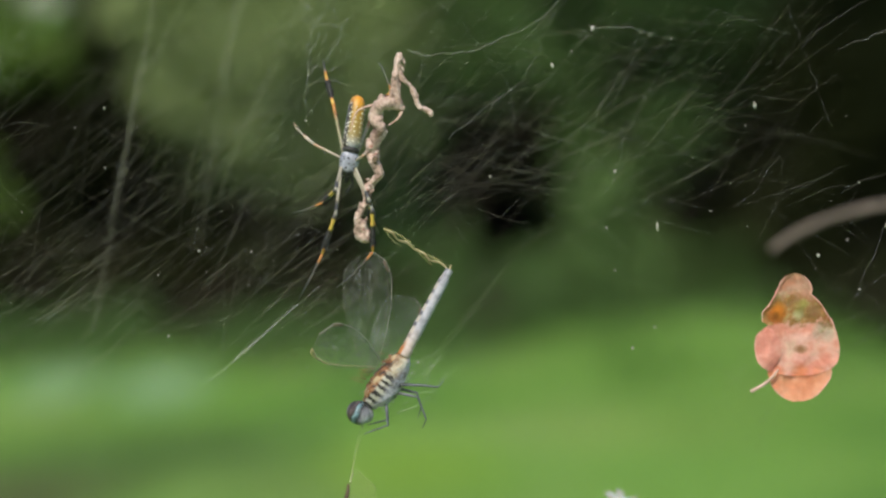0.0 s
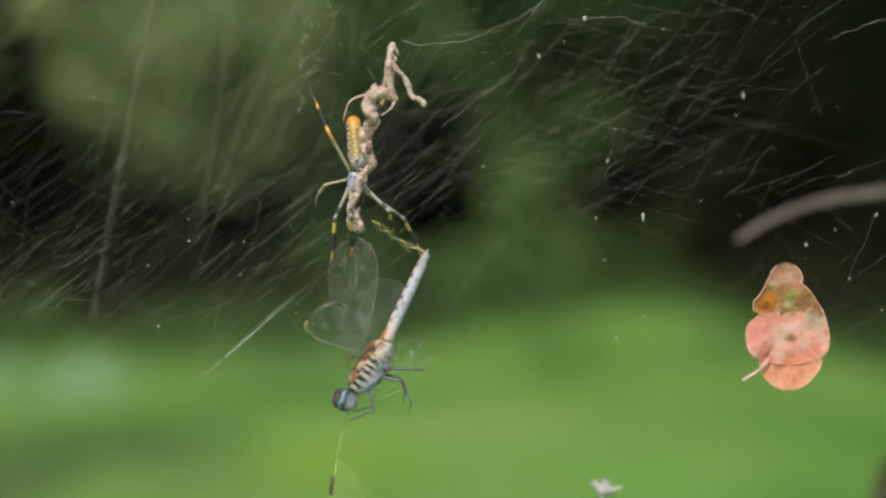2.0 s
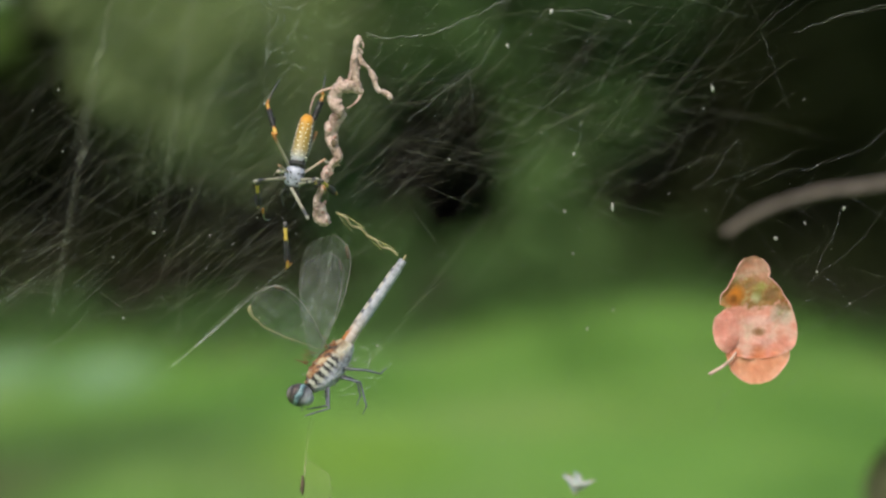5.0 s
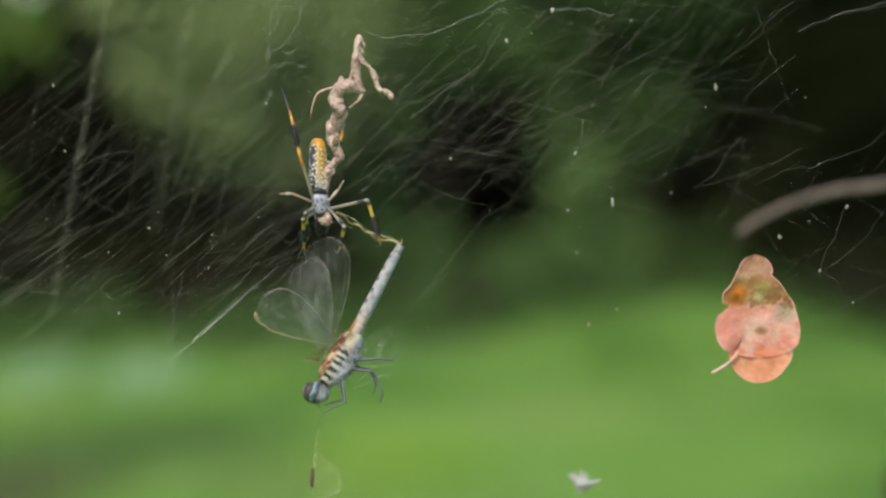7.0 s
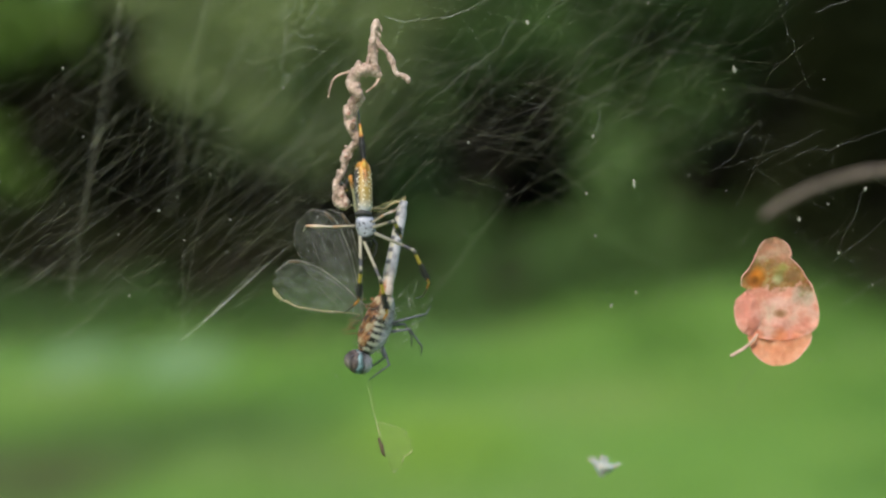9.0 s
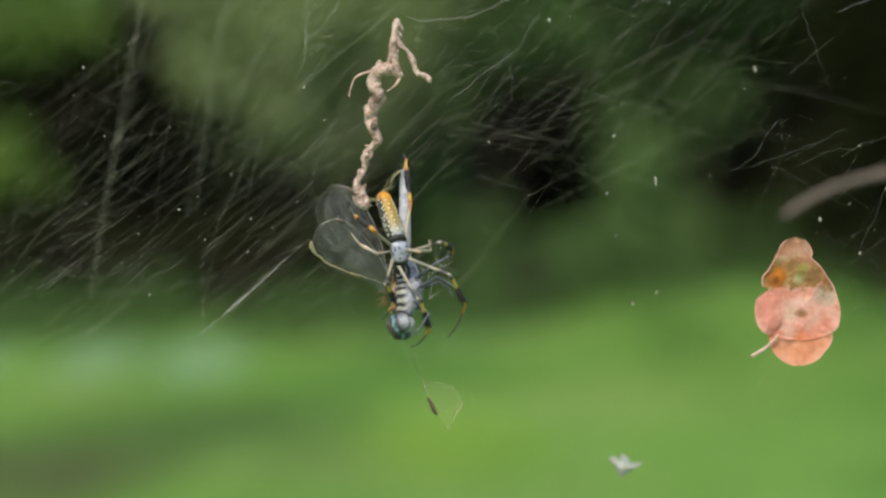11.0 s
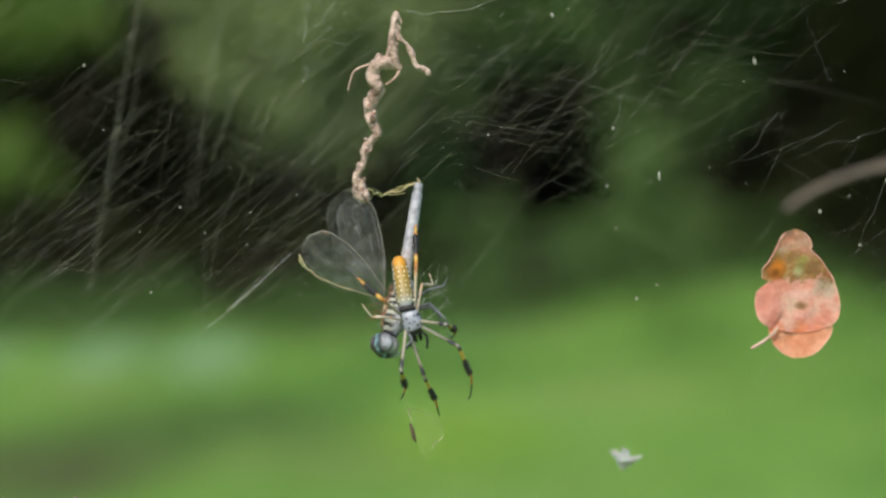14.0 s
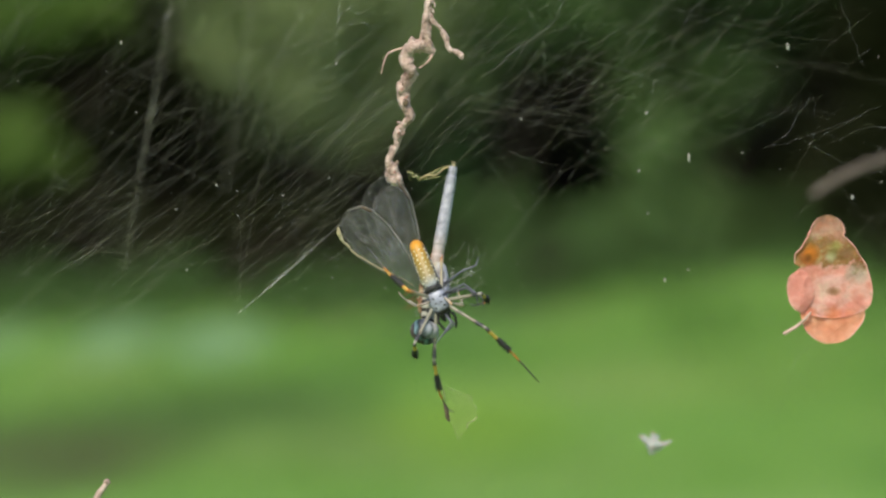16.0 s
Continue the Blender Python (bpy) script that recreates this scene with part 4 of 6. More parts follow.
# ---- silk ----
def threads(name, lines, material, label, category="web", parent=None, sides=4, taper=0.0):
    """Many fine strands in one mesh; each line is (points, radius in mm). taper thins them out towards their ends."""
    verts, faces = [], []
    for points, radius in lines:
        base, n = len(verts), len(points)
        for i, p in enumerate(points):
            m = frame_of(points[min(i + 1, n - 1)] - points[max(i - 1, 0)], Vector((0.2, -1, 0.1)))
            for k in range(sides):
                a = 2 * math.pi * k / sides
                thin = 1 - taper + taper * math.sin(math.pi * (i + 0.15) / (n - 0.7))
                verts.append(p + m @ Vector((math.cos(a), math.sin(a), 0)) * radius * thin / 1000)
        for i in range(n - 1):
            for k in range(sides):
                a, b = base + i * sides + k, base + i * sides + (k + 1) % sides
                faces.append((a, b, b + sides, a + sides))
    ob = mesh_of(name, verts, faces, material, parent, smooth=True)
    return tagged(ob, label, category, kind="stuff")


def strand(a, b, sag=0.0, steps=8, waver=0.0, rng=None):
    a, b = Vector(a), Vector(b)
    rng = rng or random
    drift = Vector((rng.uniform(-1, 1), rng.uniform(-1, 1), rng.uniform(-1, 1))) * waver / 1000
    out = []
    for i in range(steps + 1):
        t = i / steps
        bow = 4 * t * (1 - t)
        out.append(a.lerp(b, t) + Vector((0, 0, -sag / 1000 * bow)) + drift * bow)
    return out


def build_web():
    rng = random.Random(21)
    # left sheet: near-parallel strands that slope down to the left, at many depths
    lines, faint = [], []
    for i in range(230):
        x, z = rng.uniform(-100, -10), rng.uniform(-26, 44)
        depth = rng.gauss(3, 16)
        slope = radians(rng.gauss(37, 6))
        half = rng.uniform(8, 36)
        d = Vector((math.cos(slope), 0, math.sin(slope))) * half
        line = strand(spot(x, z, depth - 3) - d / 1000, spot(x, z, depth + 3) + d / 1000, rng.uniform(-0.6, 1.2), 6, 0.8, rng)
        near = rng.random() < 0.3
        (lines if near else faint).append((line, rng.uniform(0.025, 0.06) if near else rng.uniform(0.05, 0.15)))
    for i in range(60):
        x, z = rng.uniform(-95, -5), rng.uniform(-24, 44)
        slope = radians(rng.choice((rng.gauss(75, 7), rng.gauss(15, 8), rng.gauss(-30, 10))))
        d = Vector((math.cos(slope), 0, math.sin(slope))) * rng.uniform(4, 20)
        depth = rng.gauss(0, 12)
        faint.append((strand(spot(x, z, depth) - d / 1000, spot(x, z, depth) + d / 1000, rng.uniform(-1, 1), 6, 1.0, rng), rng.uniform(0.08, 0.24)))
    left = thing("orb_web", spot(-45, 10), "wide sheet of fine slanting silk strands", "web")
    for name, got, mat in (("silk_sheet", lines, SILK), ("faint_silk_sheet", faint, SILK_FAINT)):
        threads(name, [([p - left.location for p in pts], r) for pts, r in got], mat, "", "", left, taper=0.92)
    # upper sheet on the other side: steep strands that fan out
    lines, faint = [], []
    for i in range(120):
        x, z = rng.uniform(0, 70), rng.uniform(12, 50)
        slope = radians(rng.choice((rng.gauss(52, 7), rng.gauss(50, 9), rng.gauss(18, 9), rng.gauss(-14, 7))))
        d = Vector((math.cos(slope), 0, math.sin(slope))) * rng.uniform(7, 28)
        depth = rng.gauss(4, 16)
        line = strand(spot(x, z, depth - 2) - d / 1000, spot(x, z, depth + 2) + d / 1000, rng.uniform(-0.8, 1.4), 6, 1.0, rng)
        near = rng.random() < 0.14
        (lines if near else faint).append((line, rng.uniform(0.03, 0.05) if near else rng.uniform(0.05, 0.14)))
    for i in range(60):
        x, z = rng.uniform(-5, 98), rng.uniform(-35, 20)
        slope = radians(rng.choice((rng.gauss(45, 12), rng.gauss(-35, 12))))
        d = Vector((math.cos(slope), 0, math.sin(slope))) * rng.uniform(4, 14)
        depth = rng.gauss(4, 12)
        faint.append((strand(spot(x, z, depth) - d / 1000, spot(x, z, depth) + d / 1000, rng.uniform(-1, 1), 6, 1.0, rng), rng.uniform(0.07, 0.18)))
    # fine taut strands in the web's own plane
    fine = []
    for i in range(150):
        x, z = rng.uniform(-88, -18), rng.gauss(-6, 9)
        slope = radians(rng.gauss(34, 7) if i % 5 else rng.gauss(-20, 30))
        d = Vector((math.cos(slope), 0, math.sin(slope))) * rng.choice((2, 3, 4, 6, 9))
        fine.append((strand(spot(x, z, rng.gauss(0, 3)) - d / 1000, spot(x, z, rng.gauss(0, 3)) + d / 1000, rng.uniform(-0.3, 0.4), 5, 0.3, rng), rng.uniform(0.018, 0.04)))
    for i in range(150):
        x, z = rng.gauss(18, 32), rng.uniform(8, 50)
        slope = radians(rng.choice((rng.gauss(48, 9), rng.gauss(22, 10), rng.gauss(-12, 9), rng.gauss(35, 8))))
        d = Vector((math.cos(slope), 0, math.sin(slope))) * rng.choice((2, 3, 5, 7, 11))
        fine.append((strand(spot(x, z, rng.gauss(0, 4)) - d / 1000, spot(x, z, rng.gauss(0, 4)) + d / 1000, rng.uniform(-0.6, 0.9), 6, 0.6, rng), rng.uniform(0.018, 0.036)))
    for i in range(30):
        x, z = rng.uniform(40, 100), rng.uniform(-34, 14)
        slope = radians(rng.choice((rng.gauss(50, 12), rng.gauss(-35, 12), rng.gauss(30, 8))))
        d = Vector((math.cos(slope), 0, math.sin(slope))) * rng.uniform(5, 12)
        fine.append((strand(spot(x, z, rng.gauss(2, 4)) - d / 1000, spot(x, z, rng.gauss(2, 4)) + d / 1000, rng.uniform(-0.8, 1.2), 6, 0.8, rng), rng.uniform(0.014, 0.026)))
    for i in range(48):
        x, z = rng.uniform(-74, 0), rng.uniform(8, 50)
        slope = radians(rng.choice((rng.gauss(52, 7), rng.gauss(68, 6), rng.gauss(38, 6), rng.gauss(12, 9))))
        d = Vector((math.cos(slope), 0, math.sin(slope))) * rng.uniform(4, 16)
        y = rng.gauss(2, 8)
        fine.append((strand(spot(x, z, y) - d / 1000, spot(x, z, y + rng.gauss(0, 4)) + d / 1000, rng.uniform(-0.5, 0.8), 8, 0.4, rng), rng.uniform(0.014, 0.03)))
    # longer strands that cross above the prey
    for i in range(46):
        x, z = rng.uniform(-8, 52), rng.uniform(6, 50)
        slope = radians(rng.choice((rng.gauss(52, 7), rng.gauss(46, 9), rng.gauss(24, 8), rng.gauss(-14, 6))))
        d = Vector((math.cos(slope), 0, math.sin(slope))) * rng.uniform(7, 19)
        y = rng.gauss(0, 7)
        fine.append((strand(spot(x, z, y) - d / 1000, spot(x, z, y + rng.gauss(0, 4)) + d / 1000, rng.uniform(-1.2, 1.8), 8, 1.2, rng), rng.uniform(0.014, 0.034)))
    # a slack veil behind the web's plane
    for i in range(80):
        x, z = rng.gauss(-20, 36), min(52, max(-14, rng.gauss(26, 17)))
        slope = radians(rng.choice((rng.gauss(50, 9), rng.gauss(70, 6), rng.gauss(38, 6))) if x < -6 else rng.choice((rng.gauss(52, 9), rng.gauss(28, 9), rng.gauss(-12, 8))))
        d = Vector((math.cos(slope), 0, math.sin(slope))) * rng.uniform(8, 30)
        y = rng.uniform(25, 100)
        faint.append((strand(spot(x, z, y) - d / 1000, spot(x, z, y) + d / 1000, rng.uniform(-1.5, 2.5), 6, 2.0, rng), rng.uniform(0.12, 0.4)))
    tagged(threads("fine_silk", fine, SILK_FINE, "", taper=0.92), "fine taut silk strands across the web", "web", kind="stuff")
    right = thing("barrier_web", spot(40, 20), "loose tangle of fine silk strands", "web")
    for name, got, mat in (("silk_sheet", lines, SILK), ("faint_silk_sheet", faint, SILK_FAINT)):
        threads(name, [([p - right.location for p in pts], r) for pts, r in got], mat, "", "", right, taper=0.92)
    # clear single lines and knots round the dry leaf and above the twig
    clear = []

    tuft = []

    def path(points, radius, crisp=False, steps=5):
        pts, _ = smooth_line([spot(*p) for p in points], [1] * len(points), steps + 3)
        pts = [p + Vector(noise.noise_vector(p * 900)) * 0.00035 + Vector(noise.noise_vector(p * 300)) * 0.0005 for p in pts]
        (tuft if crisp else clear).append((pts, radius * 0.9))

    path([(74.4, 11.4), (78.3, 12.4), (82.5, 13.3), (93.7, 17.6), (97.4, 23.6), (103, 34)], 0.045)
    path([(82.5, 13.3), (80, 8.0), (78, 4.0)], 0.03)
    path([(88, 4.8), (84.1, -4.7), (82.7, -8.0)], 0.06)
    path([(99, 9.0), (91.2, -2.2), (82.7, -8.7), (80.5, -12.0)], 0.04)
    path([(82.7, -8.0), (86, -11), (89.4, -14.7)], 0.035)
    path([(100, -9), (89.4, -14.7), (86.9, -16.4), (78, -21.5)], 0.045)
    path([(57.2, 8.8), (61.5, 11.5), (66.4, 18.7), (67.2, 14.3)], 0.05)
    path([(57.2, 8.8), (64, 10.5), (74.4, 14.2), (80, 16.5)], 0.04)
    path([(60, -27), (52, -22), (46, -19)], 0.04)
    path([(66, -31), (64.9, -32.5), (63, -36)], 0.05)
    path([(-7.3, 40.7), (-5, 39.8), (-2.9, 39.6), (4.4, 40.0), (10.6, 42.0), (17.4, 45.2), (24, 51)], 0.085, True)
    path([(-2.9, 39.6), (-4.5, 37.5), (-5.2, 33)], 0.05)
    path([(29.5, 44.3), (36, 44.6), (41, 43.0)], 0.07, True)
    path([(68, 48), (71, 41), (74, 32), (77, 24)], 0.05)
    path([(71, 41), (78, 46), (84, 50)], 0.06)
    path([(78, 39.5), (86, 43), (98, 45.5)], 0.12)
    path([(35.6, 22.5), (34.9, 19), (33.8, 15.9)], 0.05, True)
    path([(33.8, 15.9), (29, 19), (24, 22), (16, 25)], 0.05)
    path([(35.6, 22.5), (43, 36), (53.7, 48)], 0.05)
    path([(20, 27), (31, 24), (44, 20.2)], 0.06)
    path([(28.6, 25), (34, 34), (41.5, 49)], 0.045)
    path([(0.5, 22.6), (7, 28), (15, 34), (20, 42)], 0.1)
    path([(68.2, 42.8), (60, 45.5), (52, 48.5)], 0.06)
    path([(12, 19), (24, 22.5), (34, 31), (38, 40)], 0.05)
    path([(3, 46), (12, 34), (14, 22)], 0.05)
    path([(-27.3, 52), (-26.3, 43.5), (-27.3, 36), (-27.7, 26.7)], 0.035, True)
    for k in range(26):
        t = rng.random()
        p = Vector((-27.0 + rng.gauss(0, 0.3), rng.gauss(0, 0.6), 27 + 25 * t)) if k % 2 else Vector((rng.gauss(-22.5, 2.8), rng.gauss(0, 0.8), rng.gauss(43, 4)))
        d = Vector((rng.gauss(0, 0.5), rng.gauss(0, 0.3), rng.gauss(0.2, 0.7)))
        tuft.append(([spot(*(p + d * f + Vector((rng.gauss(0, 0.12), 0, rng.gauss(0, 0.12)))).xzy) for f in (-1, -0.3, 0.4, 1)], rng.uniform(0.028, 0.06)))
    path([(-27.5, 35.3), (-24.9, 37.3), (-23.8, 36.4), (-21.4, 37.2)], 0.08, True)
    path([(-27.2, 33.5), (-23.7, 34.5), (-19.2, 33.3)], 0.06, True)
    path([(-24.9, 37.3), (-22, 41), (-20.5, 45), (-22.4, 50)], 0.06, True)
    path([(-26.6, 44), (-24, 46), (-21, 45.5), (-19, 47)], 0.07, True)
    path([(-27.2, 40), (-25.4, 41.5), (-24.6, 43.8)], 0.06, True)
    path([(-28.5, 47), (-26.3, 45.2), (-23.5, 48.5)], 0.06, True)
    path([(-20, 44), (-15, 41.5), (-10, 43.5)], 0.04)
    path([(-22, 41), (-17, 39), (-12, 40)], 0.035)
    tagged(threads("crinkled_silk", tuft, SILK_TUFT, ""), "crinkled white silk strands beside the twig", "web", kind="stuff")
    tagged(threads("snag_silk", clear, SILK_SNAG, "", taper=0.5), "bright single silk lines and knots", "web", kind="stuff")
    # one stout bundle of strands
    bundle = []
    line = thing("silk_line", spot(-38, -18), "pale bundled silk line slanting to the prey", "web")
    for k in range(7):
        a, b = rng.uniform(0.02, 0.4) if k else 0.03, rng.uniform(0.6, 1.15)
        off = Vector((rng.gauss(0, 0.07), rng.gauss(0, 0.3), rng.gauss(0, 0.07))) / 1000
        lo, hi = spot(-48.5, -27.6), spot(-27.2, -9.5)
        bundle.append((strand(lo.lerp(hi, a) + off - line.location, lo.lerp(hi, b) - off * 3 - line.location, rng.uniform(0.0, 0.5), 8, 0.45, rng), rng.uniform(0.03, 0.065)))
    threads("silk_rope", bundle, SILK_LINE, "", "", line)
    # stout strands of the layer nearer the lens
    front = []
    for a, b, n, r in (((-51.3, 56.2, -45), (-64.5, -9.4, -45), 5, 0.06), ((-36.6, 56.2, -45), (-45.9, 5.4, -45), 5, 0.066), ((-68, 56, -40), (-96, 18, -40), 3, 0.06), ((-23, 56, -40), (-42, 14, -40), 3, 0.05)):
        for k in range(n):
            front.append((strand(spot(a[0] + rng.gauss(0, 0.28), a[1], a[2] + rng.gauss(0, 3)), spot(b[0] + rng.gauss(0, 0.45), b[1], b[2] + rng.gauss(0, 3)), -1.5, 10, 0.6, rng), r * rng.uniform(0.6, 1.2)))
    for x, z in ((-55.5, 37.7), (-59.2, 19.7)):
        front.append((strand(spot(x, z, -45), spot(x + 4.7, z + 4.7, -45), 0.4, 4, 0.3, rng), 0.1))
        front.append((strand(spot(x - 0.6, z - 1, -45), spot(x + 1.4, z + 0.8, -45), 0.2, 4, 0.3, rng), 0.2))
    tagged(threads("front_silk", front, SILK_FRONT, ""), "loose stout strands of the web's outer layer", "web", kind="stuff")
    return left, right, line


def build_specks(left, right):
    """Small pale scraps that hang in the silk."""
    rng = random.Random(31)
    sizes = ((20.7, 37.6, 0, 0.5, 0.65), (41.6, 5.2, 0, 0.5, 1.3), (-51.2, 1.5, 0, 0.5, 0.3), (8.9, 15.1, 0, 0.4, 0.3), (37.8, -21.5, 16, 0.45, 0.55), (-57.6, -15.6, 0, 0.35, 0.35), (33.2, 2.8, 18, 0.4, 0.4), (35.1, -6.2, 20, 0.4, 0.4),
             (43.6, -18.5, 22, 0.35, 0.5), (29.5, 44.3, 3, 0.7, 0.9), (64, 27.9, 20, 0.5, 1.1), (-69.5, 30.2, 0, 0.35, 0.4), (-58.6, -25, 0, 0.25, 0.25), (25.2, 39.8, 0, 0.25, 0.25), (-59.4, -3.3, 0, 0.25, 0.25), (45, 42.2, 0, 0.3, 0.3),
             (82.5, 13.3, 0, 0.3, 0.3), (88, 4.6, 0, 0.45, 0.6), (77.4, -3.4, 20, 0.5, 0.6), (33.8, 15.9, 0, 0.45, 0.6), (-27.7, 26.5, 0, 0.35, 0.35), (-69.0, -30, 15, 0.25, 0.25), (60.2, 24.6, 4, 0.25, 0.25), (82.7, -8.2, 0, 0.35, 0.4), (89.4, -14.7, 0, 0.25, 0.25), (-5.8, -22, -2, 0.45, 0.3))
    made = []
    for k, (x, z, y, w, h) in enumerate(sizes):
        bm = ball(bmesh.new(), (0, 0, 0), (w / 1000 * 0.5, w / 1000 * 0.5, h / 1000 * 0.68), k, 0.45, 2)
        ob = link("silk_speck", bm, PELLET)
        ob.location = spot(x, z, y)
        ob.rotation_euler = (0, rng.uniform(-0.5, 0.5), rng.uniform(0, 3))
        tagged(ob, "long pale scrap hanging in the silk" if h > 0.9 else "small pale scrap caught in the silk", "debris", "scraps in the web")
        made.append(ob)
    # dust too small to count
    verts, faces = [], []
    for k in range(170):
        side = rng.random() < 0.7
        p = spot(rng.uniform(-95, -15) if side else rng.uniform(0, 95), rng.gauss(0, 22), rng.gauss(2, 9))
        i, r = len(verts), rng.uniform(0.05, 0.21) / 1000
        verts += [p + Vector((rng.uniform(-1, 1), rng.uniform(-1, 1), rng.uniform(-1, 1))).normalized() * r * rng.uniform(0.7, 1.6) for _ in range(4)]
        faces += [(i, i + 1, i + 2), (i, i + 2, i + 3), (i, i + 3, i + 1), (i + 1, i + 3, i + 2)]
    tagged(mesh_of("silk_dust", verts, faces, PELLET), "fine pale dust caught along the silk", "debris", kind="stuff")
    return made


def build_fluff():
    fluff = thing("seed_fluff", spot(37.6, -59.6, 45), "white downy seed fluff caught in the web", "fluff")
    rng = random.Random(41)
    bm = ball(bmesh.new(), (0.0, 0, -0.0008), (0.0017, 0.001, 0.0014), 4, 0.3)
    part("core", bm, FLUFF, fluff)
    for k, (ang, n) in enumerate(((150, 2.8), (165, 3.4), (95, 3.2), (60, 2.2), (-8, 4.2), (-14, 3.6), (-90, 2.2), (-110, 2.4), (200, 2.0))):
        a = radians(ang)
        d = Vector((math.cos(a), rng.uniform(-0.3, 0.3), math.sin(a))) * n / 1000
        bm = bmesh.new()
        pts, rad = smooth_line([(0, 0, -0.0006), d * 0.5 + Vector((0, 0, -0.0003)), d + Vector((0, 0, 0.0008 * math.cos(a * 2)))], [0.0009, 0.0006, 0.0001], 4)
        tube(bm, pts, rad, 7, 0.25, k)
        part("tuft", bm, FLUFF, fluff)


def build_stem():
    stem = thing("dry_twig", spot(-79, -63), "thin pale dry stem tip below the web", "stem")
    bm = bmesh.new()
    pts, rad = smooth_line([spot(-76.3, -58.2) - stem.location, spot(-79, -63) - stem.location, spot(-84, -80, 3) - stem.location, spot(-92, -160, 10) - stem.location], [0.0005, 0.0007, 0.001, 0.0016], 6)
    tube(bm, pts, rad, 8, 0.12, 2)
    part("stalk", bm, TWIG, stem)
    bm = ball(bmesh.new(), spot(-76.1, -57.8) - stem.location, (0.0007, 0.0006, 0.0006), 2, 0.2)
    part("bud", bm, TWIG, stem)


build_twig()
orb_web, barrier_web, silk_line = build_web()
specks = build_specks(orb_web, barrier_web)
build_fluff()
build_stem()


# ---- the dragonfly ----
THORAX_LONG, TAIL_LONG = 0.0142, 0.0200
WINGS = {"fore": (0.0247, 0.0096), "hind": (0.0205, 0.0090), "far": (0.0235, 0.0084), "far_hind": (0.0200, 0.0084)}


def build_wing(parent, long, broad, seed):
    """Own axes: Z from root to tip, X across (leading edge at -X), Y through the skin."""
    def half(v):
        swell = 0.16 + 0.84 * math.sin(math.pi / 2 * min(1.0, v / 0.68)) ** 1.1
        swell *= 1 + 0.07 * noise.noise((v * 6.0, seed * 3.1, 0.0)) + 0.03 * noise.noise((v * 21.0, seed, 0.0))
        return broad * swell * max(0.0, 1 - max(0.0, (v - 0.7) / 0.301) ** 2.8) ** 0.5

    bm = bmesh.new()
    nu, nv, grid = 26, 8, []
    for i in range(nu + 1):
        v = i / nu
        row = []
        for j in range(nv + 1):
            u = j / nv
            x = (u - 0.42) * half(v)
            row.append(bm.verts.new((x, 0.00035 * math.sin(u * 9 + v * 5 + seed) * (0.3 + v), v * long)))
        grid.append(row)
    for a, b in zip(grid, grid[1:]):
        for j in range(nv):
            bm.faces.new((a[j], a[j + 1], b[j + 1], b[j]))
    bmesh.ops.solidify(bm, geom=bm.faces[:], thickness=0.00004)
    skin = part("wing", bm, MEMBRANE, parent, "clear veined dragonfly wing")
    # veins
    bm = bmesh.new()
    rng = random.Random(seed)

    def at(u, v):
        return Vector(((u - 0.42) * half(v), 0.00035 * math.sin(u * 9 + v * 5 + seed) * (0.3 + v) - 0.00006, v * long))

    for u, r in ((0.09, 0.000035), (0.3, 0.000016), (0.52, 0.000016), (0.76, 0.000014)):
        tube(bm, [at(u + 0.05 * math.sin(5 * i / 12 + 7 * u) * (u > 0.1), i / 12) for i in range(13)], [r] * 13, 4)
    for k in range(150):
        v, u = rng.uniform(0.05, 0.95), rng.uniform(0.0, 0.93)
        tube(bm, [at(u, v), at(u + rng.uniform(0.05, 0.13), v + rng.uniform(-0.03, 0.05))], [0.000014, 0.000014], 4)
    part("venation", bm, VEIN, skin)
    bm = bmesh.new()
    loop = [at(0.0, i / 16) for i in range(17)] + [at(1.0, 1 - i / 16) for i in range(17)]
    tube(bm, loop, [0.00005] * 17 + [0.00002] * 17, 5)
    part("wing_rim", bm, RIM, skin, "pale stiff wing margin")
    bm = bmesh.new()
    tube(bm, [at(0.04, 0.84), at(0.04, 0.93)], [0.00025, 0.00025], 6, flat=0.5)
    part("wing_spot", bm, SCRAP, skin, "dark wing-tip cell")
    # wisps of silk stuck to the skin
    wisps = []
    for k in range(16):
        u, v = rng.uniform(0.1, 0.9), rng.uniform(0.25, 0.92)
        line = [at(u, v)]
        for _ in range(5):
            u, v = min(0.97, max(0.03, u + rng.gauss(0, 0.07))), min(0.95, max(0.1, v + rng.gauss(-0.02, 0.05)))
            line.append(at(u, v) + Vector((0, -0.00012, 0)))
        wisps.append((line, rng.uniform(0.02, 0.07)))
    threads("silk_wisps", wisps, SILK_TUFT, "", "", skin)
    return skin


